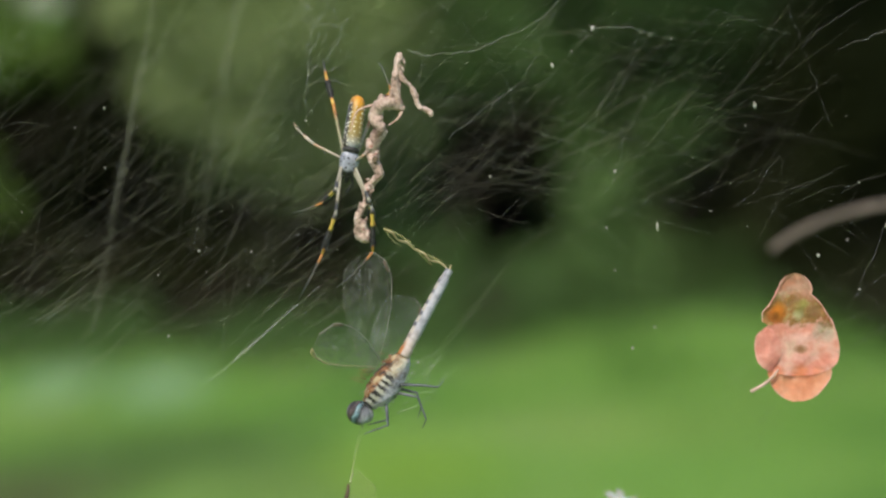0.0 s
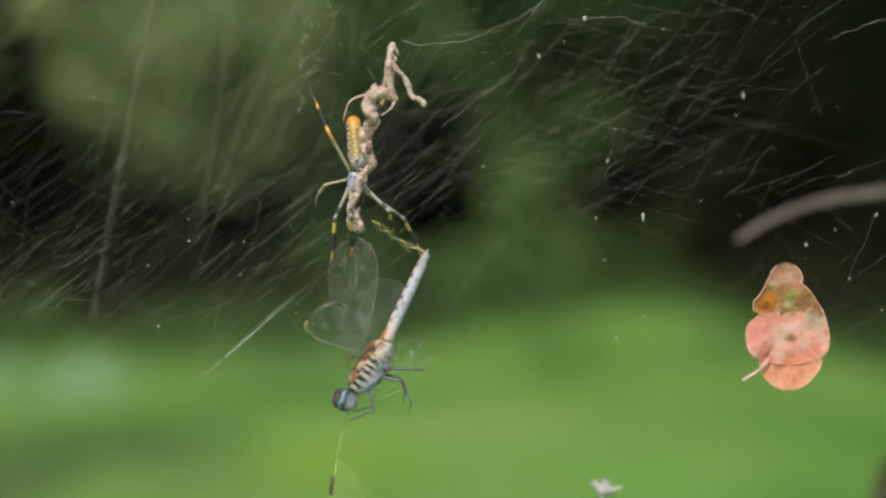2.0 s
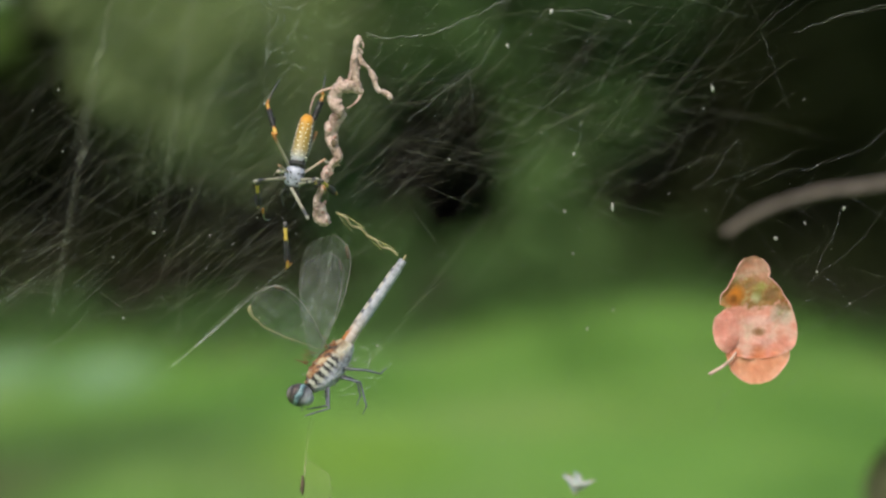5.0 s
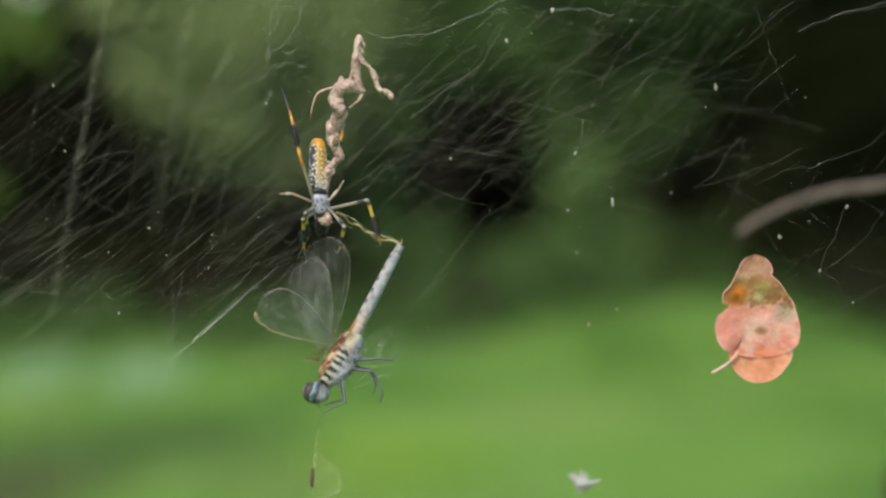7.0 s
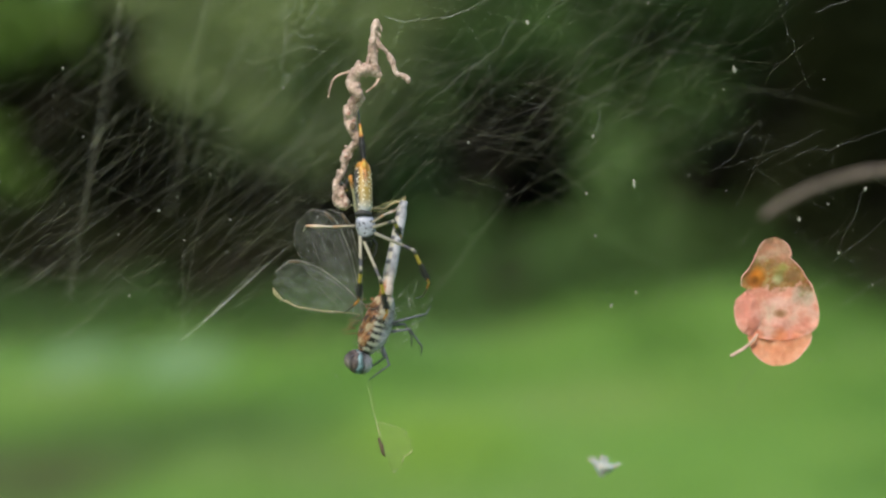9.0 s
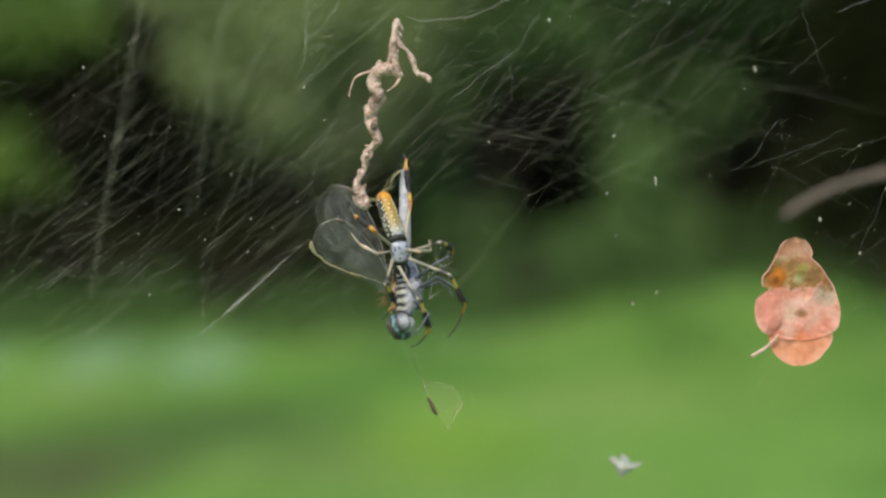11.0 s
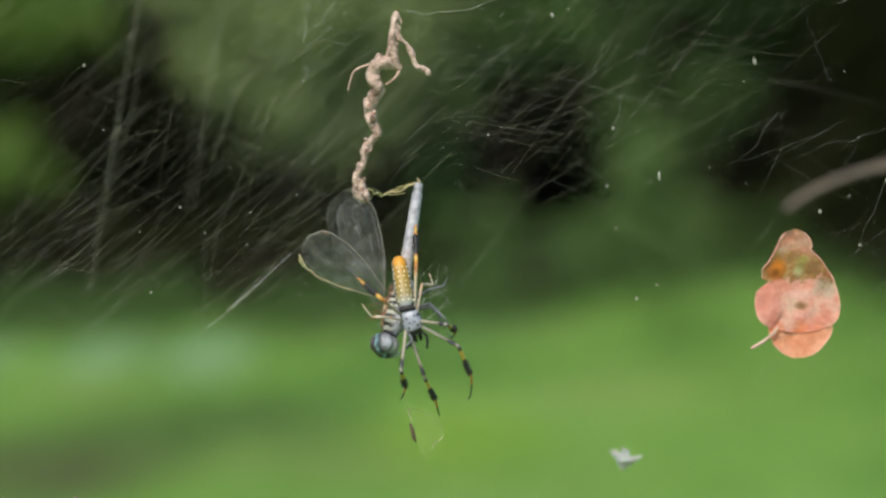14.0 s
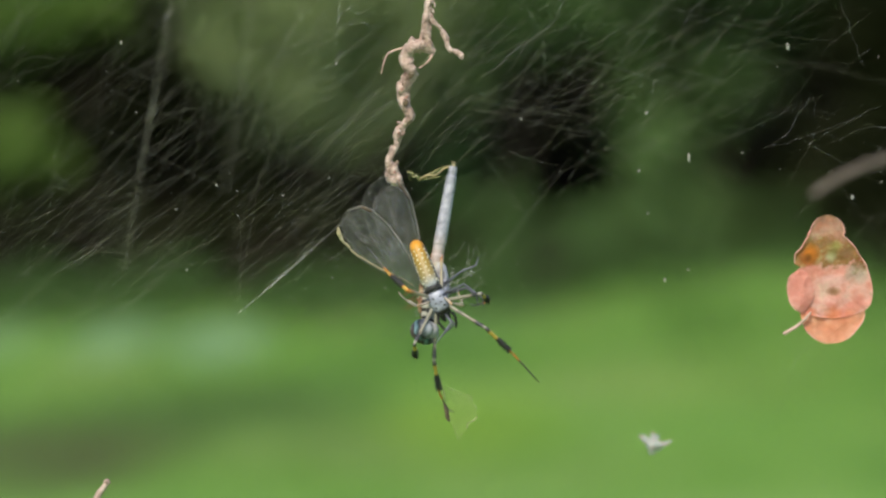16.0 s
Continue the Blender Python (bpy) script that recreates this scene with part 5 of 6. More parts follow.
def build_dragonfly():
    """Own axes: origin at the waist, Z towards the head, Y the back."""
    fly = thing("dragonfly", spot(-9, -21), "dead blue-grey dragonfly with striped thorax hung in silk", "dragonfly")
    bm = lathe(bmesh.new(), [(-0.0004, 0.0010), (0.0002, 0.0017), (0.0012, 0.0022), (0.003, 0.0026), (0.005, 0.0030), (0.007, 0.0031), (0.0086, 0.0030), (0.0100, 0.0026), (0.0110, 0.0020), (0.0120, 0.0015)], 22, 0.86, 1.0, -0.2)
    bmesh.ops.subdivide_edges(bm, edges=bm.edges[:], cuts=2, use_grid_fill=True)
    roughen(bm, 3, 0.00028)
    part("thorax", bm, THORAX, fly)
    head = part("head", ball(bmesh.new(), (0, -0.0004, THORAX_LONG - 0.0002), (0.0024, 0.0024, 0.0019), 1, 0.03), FACE, fly)
    for s in (-1, 1):
        eye = part("eye", ball(bmesh.new(), (0, 0, 0), (0.0020, 0.0026, 0.0022), 1, 0.0, 3), EYE, head, "glossy dark and teal compound eye")
        eye.matrix_basis = pose(s * 0.0013, 0.0003, THORAX_LONG + 0.0002, 14, 0, s * 18)
    bm = bmesh.new()
    for s in (-1, 1):
        tube(bm, [(s * 0.0005, -0.0012, THORAX_LONG + 0.0014), (s * 0.0009, -0.0022, THORAX_LONG + 0.0024)], [0.0001, 0.00005], 5)
    part("feelers", bm, INSECT_LEG, head)
    for k, line in enumerate((((0.0008, -0.0032, 0.0066), (0.0012, -0.0072, 0.0046), (0.0008, -0.0113, 0.0073), (0.0008, -0.0118, 0.0092)),
                              ((-0.0010, -0.0032, 0.0058), (-0.0014, -0.0068, 0.0044), (-0.0012, -0.0092, 0.0062), (-0.0012, -0.0100, 0.0084)),
                              ((0.0010, -0.0026, 0.0092), (0.0014, -0.0058, 0.0128), (0.0010, -0.0040, 0.0156), (0.0010, -0.0030, 0.0172)),
                              ((-0.0010, -0.0026, 0.0094), (-0.0013, -0.0054, 0.0122), (-0.0010, -0.0034, 0.0146), (-0.0010, -0.0026, 0.0156)),
                              ((0.0011, -0.0030, 0.0046), (0.0018, -0.0066, 0.0020), (0.0014, -0.0092, 0.0006), (0.0014, -0.0094, -0.0012)))):
        bm = bmesh.new()
        tube(bm, line, [0.00034, 0.00026, 0.00018, 0.00008], 7)
        part("leg", bm, INSECT_LEG, fly, "thin black and grey folded leg")
    # bristles of broken silk at the wing roots
    bm = bmesh.new()
    rng = random.Random(5)
    for k in range(9):
        z = rng.uniform(0.001, 0.009)
        p = Vector((rng.uniform(-0.0012, 0.0012), 0.0032, z))
        tube(bm, [p, p + Vector((rng.uniform(-0.001, 0.001), rng.uniform(0.0012, 0.0026), rng.uniform(-0.0002, 0.0018)))], [0.00012, 0.00005], 5)
    for k in range(12):
        ball(bm, (rng.uniform(-0.0012, 0.0012), 0.0021 + rng.uniform(-0.0003, 0.0004), 0.0015 + 0.0006 * k), (rng.uniform(0.0004, 0.0007), 0.0004, rng.uniform(0.0003, 0.0006)), k, 0.3, 1)
    part("wing_roots", bm, RUST, fly)
    # pale down on the breast and between the wings
    verts, faces = [], []
    for k in range(420):
        a, z = rng.uniform(0, 6.283), rng.uniform(0.001, 0.0112)
        if math.sin(a) > 0.2 and rng.random() < 0.6:
            continue
        n = Vector((math.cos(a), math.sin(a), 0))
        p = Vector((n.x * 0.0025, n.y * 0.0029 - 0.0006, z))
        side = Vector((-n.y, n.x, 0)) * 0.00004
        tip = p + n * rng.uniform(0.0005, 0.0011) + Vector((rng.gauss(0, 0.0002), 0, rng.gauss(0.0001, 0.0003)))
        i = len(verts)
        verts += [p - side, p + side, tip, p + Vector((0, 0, 0.00007))]
        faces += [(i, i + 1, i + 2), (i + 1, i + 3, i + 2), (i + 3, i, i + 2)]
    mesh_of("down", verts, faces, FACE, fly, "short pale hairs")
    # torn silk round the legs
    lines = []
    for k in range(16):
        p = Vector((rng.gauss(0, 0.0012), rng.uniform(-0.0105, -0.0035), rng.uniform(-0.003, 0.0075)))
        d = Vector((rng.gauss(0, 0.001), rng.gauss(0, 0.0014), rng.gauss(0.0005, 0.0016)))
        lines.append((strand(p - d, p + d, rng.uniform(-0.6, 0.6), 6, 0.8, rng), rng.uniform(0.03, 0.07)))
    threads("torn_silk", lines, SILK_TUFT, "", "", fly)
    # tail: ten rings that narrow a little at each joint
    rings = []
    for k in range(10):
        a, b = k / 10 * TAIL_LONG, (k + 1) / 10 * TAIL_LONG
        r = 0.00154 - 0.00004 * k if k < 9 else 0.00095
        r = max(r, 0.00095) * (0.9 if k == 1 else 1.0)
        rings += [(a + 0.00004, r * 0.965), (a + 0.0003, r), (b - 0.0003, r * 0.99), (b - 0.00004, r * 0.965)]
    tail = part("abdomen", lathe(bmesh.new(), rings, 16, 1.0, 0.86), TAIL, fly, "waxy pale blue-grey segmented abdomen")
    bm = bmesh.new()
    for s in (-1, 1):
        tube(bm, [(s * 0.0003, 0, TAIL_LONG - 0.0002), (s * 0.0006, 0.0002, TAIL_LONG + 0.0010)], [0.0002, 0.00008], 5)
    part("tail_tip", bm, STRAW, tail)
    wings = {key: build_wing(fly, *WINGS[key], i + 1) for i, key in enumerate(WINGS)}
    # silk crust on the torn margin of one wing
    bm = bmesh.new()
    tube(bm, [(0.0036, -0.0003, 0.0194), (0.0043, -0.0005, 0.0184), (0.0049, -0.0005, 0.0172), (0.0051, -0.0003, 0.0160)], [0.00014, 0.00046, 0.00034, 0.00012], 7, 0.3, 4)
    pts, rad = smooth_line([(0.0050, -0.0004, 0.0166), (0.0050, -0.0005, 0.0130), (0.0040, -0.0004, 0.0085), (0.0024, -0.0004, 0.0040), (0.0014, -0.0006, 0.0000)], [0.00018, 0.00014, 0.00011, 0.00008, 0.00005], 6)
    tube(bm, [p + Vector(noise.noise_vector(p * 900)) * 0.0003 for p in pts], rad, 6, 0.4, 6)
    part("silk_crust", bm, STRAW, wings["hind"], "yellowish silk crust on the wing's edge")
    return fly, tail, wings


dragonfly, fly_tail, fly_wings = build_dragonfly()


CORD = 0.0082


def build_links():
    """Golden silk cords between the twig and the tail, and the scrap hung below the head."""
    long = CORD
    made = []
    for k in range(2):
        cord = thing("gold_silk", (0, 0, 1.3), "crinkled yellowish silk cord between twig and prey", "silk", "silk cords")
        bm = bmesh.new()
        pts, rad = smooth_line([(0, 0, 0), (0.0003, 0.0002, long * 0.25), (-0.0003, 0, long * 0.5), (0.0003, -0.0002, long * 0.75), (0, 0, long)], [0.00015, 0.0002, 0.00012, 0.00022, 0.00014], 5)
        tube(bm, pts, rad, 7, 0.35, k)
        part("cord", bm, STRAW, cord)
        fine = [(strand((0.0002, 0, 0), (0.0012 * s, 0.0004, long * f), 0.4, 5, 0.4, random.Random(k * 9 + i)), 0.07) for i, (s, f) in enumerate(((0.7, 0.8), (-0.8, 0.6), (0.5, 0.95)))]
        threads("loose_silk", fine, SILK_GOLD, "", "", cord)
        made.append(cord)
    hung = thing("hanging_scrap", (0, 0, 1.3), "dark scrap on a faint silk thread below the prey", "debris")
    drop = 0.0135
    bm = bmesh.new()
    pts, rad = smooth_line([(0, 0, drop - 0.0014), (0.0002, 0, drop), (0.0003, 0, drop + 0.0016), (0.0006, 0, drop + 0.0026)], [0.0002, 0.00042, 0.00042, 0.00012], 5)
    tube(bm, pts, rad, 7, 0.2, 1)
    part("scrap", bm, SCRAP, hung)
    def film_at(u, v):
        """A crumpled teardrop of silk film beside the scrap."""
        left = 0.0001 + 0.0016 * v
        wide = 0.0056 * math.sin(math.pi * min(1.0, 0.04 + 0.96 * v ** 0.85)) * (1 + 0.3 * noise.noise((v * 7, 2.0, 0)))
        p = Vector((left + wide * u, 0, drop - 0.0046 + 0.0112 * v))
        return p + Vector((0, 0.0006 * noise.noise(p * 500), 0.0007 * noise.noise((u * 3, v * 4, 1.5)) * u))

    rows = [[film_at(j / 8, i / 16) for j in range(9)] for i in range(17)]
    verts = [p for row in rows for p in row]
    faces = [(i * 9 + j, i * 9 + j + 1, i * 9 + j + 10, i * 9 + j + 9) for i in range(16) for j in range(8)]
    mesh_of("silk_film", verts, faces, SILK_FILM, hung, "thin yellowish silk film", True)
    rim = [row[-1] + Vector(noise.noise_vector(row[-1] * 900)) * 0.0003 for row in rows]
    edge = [row[0] + Vector(noise.noise_vector(row[0] * 900)) * 0.0003 for row in rows]
    loop = [(rim, 0.055), (edge, 0.06), (rim[10:14], 0.16), (edge[0:5], 0.22), (strand((0, 0, 0), edge[0], 0, 8, 0.3, random.Random(1)), 0.07), (strand((0.0008, 0, 0.0003), edge[0], 0, 8, 0.5, random.Random(4)), 0.05)]
    threads("thread", loop, SILK_SCRAP, "", "", hung)
    return made, hung


cords, hanging_scrap = build_links()


# ---- the spider ----
LEG_LONG = {1: (0.0104, 0.0090, 0.0106), 2: (0.0100, 0.0084, 0.0096), 3: (0.0066, 0.0052, 0.0042), 4: (0.0100, 0.0082, 0.0074)}
YELLOW, ORANGE, PALE, DARK = (0.52, 0.35, 0.06), (0.44, 0.17, 0.025), (0.28, 0.26, 0.2), (0.01, 0.009, 0.008)
LEG_PAINT = {
    "femur": [(0.0, PALE), (0.5, (0.28, 0.25, 0.18)), (0.74, (0.24, 0.21, 0.15)), (0.8, (0.05, 0.05, 0.055)), (0.92, (0.05, 0.05, 0.055)), (0.97, PALE)],
    "tibia": [(0.0, (0.1, 0.09, 0.08)), (0.1, DARK), (0.14, YELLOW), (0.36, YELLOW), (0.42, DARK), (0.82, DARK), (0.88, ORANGE), (1.0, YELLOW)],
    "tarsus": [(0.0, ORANGE), (0.12, ORANGE), (0.2, (0.07, 0.06, 0.04)), (0.6, (0.05, 0.05, 0.04)), (1.0, (0.02, 0.02, 0.02))],
    "hind_femur": [(0.0, PALE), (0.7, (0.36, 0.3, 0.18)), (0.86, (0.38, 0.17, 0.06)), (1.0, ORANGE)],
    "hind_tibia": [(0.0, ORANGE), (0.12, YELLOW), (0.2, ORANGE), (0.25, DARK), (0.76, DARK), (0.82, ORANGE), (1.0, YELLOW)],
    "short": [(0.0, PALE), (0.6, (0.5, 0.4, 0.3)), (1.0, (0.45, 0.26, 0.14))],
}


def build_leg(parent, number, side):
    """Three joints: each has its own axes, Z from its upper to its lower end."""
    made = []
    for k, (name, long) in enumerate(zip(("femur", "tibia", "tarsus"), LEG_LONG[number])):
        paint = "short" if number == 3 else "hind_" + name if number == 4 and name != "tarsus" else name
        key = "leg_%s_%d" % (paint, round(long * 10000))
        mat = bpy.data.materials.get(key) or banded(key, long, LEG_PAINT[paint])
        slim = 0.7 if number == 3 else 1.0
        bm = bmesh.new()
        if name == "femur":
            tube(bm, [(0, 0, long * v) for v in (0, 0.1, 0.3, 0.6, 0.85, 1.0)], [r * slim / 1000 for r in (0.3, 0.38, 0.34, 0.3, 0.38, 0.3)], 9)
        elif name == "tibia":
            tube(bm, [(0, 0, long * v) for v in (0, 0.08, 0.3, 0.42, 0.65, 0.82, 0.92, 1.0)], [r * slim / 1000 for r in (0.36, 0.4, 0.34, 0.42, 0.5, 0.4, 0.28, 0.24)], 9)
        else:
            bow = 0.0011 if number < 3 else 0.0004
            tube(bm, [(0, bow * math.sin(math.pi * v), long * v) for v in (0, 0.15, 0.3, 0.5, 0.7, 0.85, 1.0)], [r * slim / 1000 for r in (0.24, 0.2, 0.17, 0.16, 0.15, 0.12, 0.06)], 7)
        joint = part("leg_" + name, bm, mat, parent, {"femur": "pale grey leg joint", "tibia": "black and yellow banded leg joint", "tarsus": "thin dark leg end"}[name] if number != 3 else "short pale leg joint")
        if number != 3 and name != "tarsus":
            # tufts of bristles
            lo, hi, count, out = (0.27 if number == 4 else 0.44, 0.76 if number == 4 else 0.84, 150, 0.00075) if name == "tibia" else (0.7, 0.9, 36 if number != 4 else 10, 0.0003)
            rng = random.Random(number * 10 + side)
            verts, faces = [], []
            for _ in range(count):
                v, a = rng.uniform(lo, hi), rng.uniform(0, 6.283)
                d = Vector((math.cos(a), math.sin(a), 0))
                p = Vector((0, 0, long * v)) + d * 0.0003
                tip = p + d * out * rng.uniform(0.5, 1.0) + Vector((0, 0, 0.0007))
                s = Vector((-d.y, d.x, 0)) * 0.00008
                i = len(verts)
                verts += [p - s, p + s, tip, p + Vector((0, 0, 0.0002))]
                faces += [(i, i + 1, i + 2), (i + 1, i + 3, i + 2), (i + 3, i, i + 2)]
            mesh_of("bristles", verts, faces, BLACK, joint)
        made.append(joint)
    return made


def build_spider():
    """Own axes: origin at the waist, Z towards the head, Y the back."""
    spider = thing("orb_weaver_spider", spot(-19, 20, 4), "long-bodied orange and silver spider with banded tufted legs", "spider")
    bm = lathe(bmesh.new(), [(-0.0002, 0.0009), (0.0002, 0.0015), (0.0010, 0.0019), (0.0022, 0.0020), (0.0033, 0.0018), (0.0042, 0.0015), (0.0049, 0.0011), (0.0052, 0.0005)], 18, 1.04, 0.72, 0.1)
    shell = part("cephalothorax", bm, CARAPACE, spider, "silver-grey hairy front body with black marks")
    for s in (-1, 1):
        part("fang", tube(bmesh.new(), [(s * 0.0005, -0.0004, 0.0048), (s * 0.0006, -0.0008, 0.0060), (s * 0.0004, -0.0010, 0.0067)], [0.0005, 0.00045, 0.0002], 8), BLACK, spider)
        part("palp", tube(bmesh.new(), [(s * 0.0010, -0.0002, 0.0046), (s * 0.0018, -0.0004, 0.0062), (s * 0.0014, -0.0008, 0.0078), (s * 0.0009, -0.0010, 0.0086)], [0.0003, 0.00028, 0.00026, 0.0002], 7), BLACK, spider)
        for k in (0, 1):
            part("eye", ball(bmesh.new(), (s * (0.0003 + 0.0006 * k), 0.0009 - 0.0002 * k, 0.0049 - 0.0003 * k), (0.00014, 0.00014, 0.00014), 0, 0, 1), BLACK, shell)
    bm = lathe(bmesh.new(), [(0.0, 0.0007), (0.0003, 0.0014), (0.0010, 0.0019), (0.0025, 0.0021), (0.0050, 0.0020), (0.0075, 0.0019), (0.0092, 0.0018), (0.0102, 0.0016), (0.0109, 0.0011), (0.0112, 0.0004)], 22, 0.88, 0.96)
    abdomen = part("abdomen", bm, ABDOMEN, spider, "long orange-tipped olive abdomen with pale spots")
    bm = bmesh.new()
    for k in range(8):
        for a in (-58, -20, 20, 58):
            a = radians(a + (4 if k % 2 else -4))
            z = 0.0014 + 0.0010 * k
            r = 0.0020 - 0.00002 * k
            ball(bm, (math.sin(a) * r * 0.88, math.cos(a) * r * 0.97, z), (0.0002, 0.00016, 0.00022), k, 0.15, 1)
    part("pale_spots", bm, SPOT, abdomen, "rows of raised cream spots")
    part("spinneret", ball(bmesh.new(), (0, -0.0006, 0.0110), (0.0005, 0.0005, 0.0006), 1, 0.05, 1), SCRAP, abdomen)
    band = bmesh.new()
    tube(band, [(0.0013 * math.cos(a), 0.0012 * math.sin(a), -0.0002) for a in [radians(10 * k) for k in range(0, 19)]], [0.00056] * 19, 8)
    part("waist_band", band, BLACK, abdomen, "black band at the waist")
    legs = {(side, n): build_leg(spider, n, side) for side in (-1, 1) for n in (1, 2, 3, 4)}
    return spider, abdomen, legs


spider, spider_abdomen, spider_legs = build_spider()


# ---- what moves ----
def motions():
    towards = Vector((0, -1, 0))
    rows, dragonfly_end = {}, {}

    def note(ob, t, m):
        rows.setdefault(ob, []).append((t, m))

    def frame_at(origin, z, y):
        return Matrix.Translation(origin) @ frame_of(z, y).to_4x4()

    def lean(a, flat, long, sign):
        """The end of a joint of known length from a, that shows at flat (x, z): it leans out of the web's plane as far as its length asks."""
        b = spot(*flat, a.y * 1000)
        d = b - a
        if d.length >= long * 0.995:
            return a + d.normalized() * long
        return b + Vector((0, sign * min((long ** 2 - d.length ** 2) ** 0.5, long * 0.9), 0))

    hip_at = {1: 0.0036, 2: 0.0027, 3: 0.0018, 4: 0.0009}

    def stance(t, depth, roll, tail, waist, head, *feet):
        """The spider at t: roll of its back to the side, places on the web in mm, and for each leg its knee, ankle and foot."""
        w, h = spot(*waist, depth), spot(*head, depth)
        z = (h - w).normalized()
        back = Matrix.Rotation(radians(roll), 3, Vector((0, 0, 1))) @ towards
        body = frame_at(w, z, back)
        note(spider, t, body)
        inv = body.inverted()
        a = w - z * 0.0003
        end = lean(a, tail, 0.0112, 1)
        if (end - a).y > 0.006:
            end.y = a.y + 0.006
        note(spider_abdomen, t, inv @ frame_at(a, end - a, back))
        for (side, n), foot in zip([(s, n) for s in (-1, 1) for n in (1, 2, 3, 4)], feet):
            right = z.cross(towards)
            if right.x < 0:
                right = -right
            hip = w + z * hip_at[n] + right * side * 0.0012 - towards * 0.0003
            f, ti, ta = LEG_LONG[n]
            knee = lean(hip, foot[0:2], f, 1 if n == 4 and side == 1 else -1)
            ankle = lean(knee, foot[2:4], ti, 1)
            tip = lean(ankle, foot[4:6], ta, 1)
            out = (knee - hip).normalized() * 0.6 + towards
            for ob, p, q in zip(spider_legs[(side, n)], (hip, knee, ankle), (knee, ankle, tip)):
                note(ob, t, inv @ frame_at(p, q - p, out))

    def catch(t, roll, head, waist, end, fore, hind, far):
        """The dragonfly at t: turn of its back towards the lens, and its head, waist, tail end and wing tips on the web in mm."""
        w = spot(*waist)
        z = lean(w, head, THORAX_LONG, -1) - w
        flat = Vector((z.z, 0, -z.x)).normalized()
        back = flat if flat.x < 0 else -flat
        back = back * math.cos(radians(roll)) + towards * math.sin(radians(roll))
        body = frame_at(w, z, back)
        note(dragonfly, t, body)
        inv = body.inverted()
        tip = lean(w, end, TAIL_LONG, 1)
        dragonfly_end[t] = tip
        note(fly_tail, t, inv @ frame_at(w, tip - w, back))
        root = body @ Vector((0, 0.0030, 0.0050))
        for key, flat_tip, sign, off in (("fore", fore, -1, -0.0008), ("hind", hind, -1, -0.0004), ("far", far, 1, 0.0010), ("far_hind", (hind[0] + 0.5, hind[1] + 0.4), -1, 0.0006)):
            p = root + Vector((0, off, 0)) + (body.to_3x3() @ Vector((0, 0, 0.0016 if "hind" not in key else -0.0012)))
            q = lean(p, flat_tip, WINGS[key][0], sign)
            # a tip that leans out of the web's plane lies on the same line of sight
            q = lean(p, (q.x * (1 + q.y / 0.5) * 1000, 52 + ((q.z - 1.352) * (1 + q.y / 0.5)) * 1000), WINGS[key][0], sign)
            note(fly_wings[key], t, inv @ frame_at(p, q - p, towards))

    def silk(t, top, hook, scrap):
        """The silk cords from the twig to the tail, and the scrap below the head."""
        a, tail_end = spot(*top, -1), dragonfly_end[t]
        gap = tail_end - a
        reach = min(gap.length, 2 * CORD * 0.995)
        sag = (CORD ** 2 - (reach / 2) ** 2) ** 0.5
        slack = Vector((0, 0.93, -0.36))
        slack = (slack - gap * slack.dot(gap) / gap.dot(gap)).normalized()
        b = a + gap.normalized() * reach / 2 + slack * sag
        note(cords[0], t, frame_at(a, b - a, towards))
        note(cords[1], t, frame_at(b, tail_end - b, towards))
        p, q = spot(*hook), spot(*scrap)
        note(hanging_scrap, t, frame_at(p, q - p, towards))

    stance(0, 4, 25, (-17.5, 31.0), (-19.1, 20.1), (-20.0, 15.0),
           (-22.0, 7.9, -24.9, -0.3, -30.0, -10.0), (-21.8, 13.0, -24.7, 9.9, -31.5, 7.3), (-26.5, 21.6, -28.7, 23.1, -30.9, 25.4), (-22.4, 29.5, -24.1, 35.2, -24.8, 38.0),
           (-14.7, 9.0, -14.7, 0.2, -22.2, -7.2), (-15.2, 10.7, -14.7, 6.1, -13.8, 2.7), (-16.3, 19.6, -15.5, 20.4, -14.5, 21.5), (-15.1, 26.1, -11.0, 31.7, -13.5, 37.4))
    stance(0.5, 4, 20, (-18.1, 28.7), (-19.3, 18.0), (-20.0, 13.3),
           (-22.2, 5.8, -24.1, -3.3, -28.2, -11.0), (-24.8, 10.8, -28.1, 7.0, -36.0, 4.9), (-25.8, 19.9, -28.4, 22.2, -30.8, 25.4), (-23.1, 27.2, -25.0, 34.0, -26.5, 39.1),
           (-13.1, 7.6, -14.9, -1.7, -23.6, -7.4), (-13.8, 8.4, -13.0, -0.2, -14.1, -2.5), (-16.3, 18.8, -15.4, 19.6, -14.5, 20.7), (-15.0, 24.9, -10.7, 30.7, -13.7, 37.0))
    stance(1, 4, 12, (-17.6, 28.5), (-18.7, 17.7), (-19.2, 12.8),
           (-20.9, 5.5, -21.6, -2.8, -23.6, -12.0), (-25.4, 9.8, -27.9, 2.9, -28.6, -0.5), (-25.6, 19.2, -27.8, 21.9, -29.7, 24.9), (-23.0, 26.8, -24.6, 33.6, -26.5, 38.1),
           (-14.1, 6.3, -15.6, -2.1, -21.8, -7.1), (-13.4, 9.1, -12.1, 2.8, -12.1, -1.2), (-16.7, 17.6, -15.8, 18.4, -14.8, 19.5), (-14.8, 23.9, -9.9, 30.1, -11.9, 35.8))
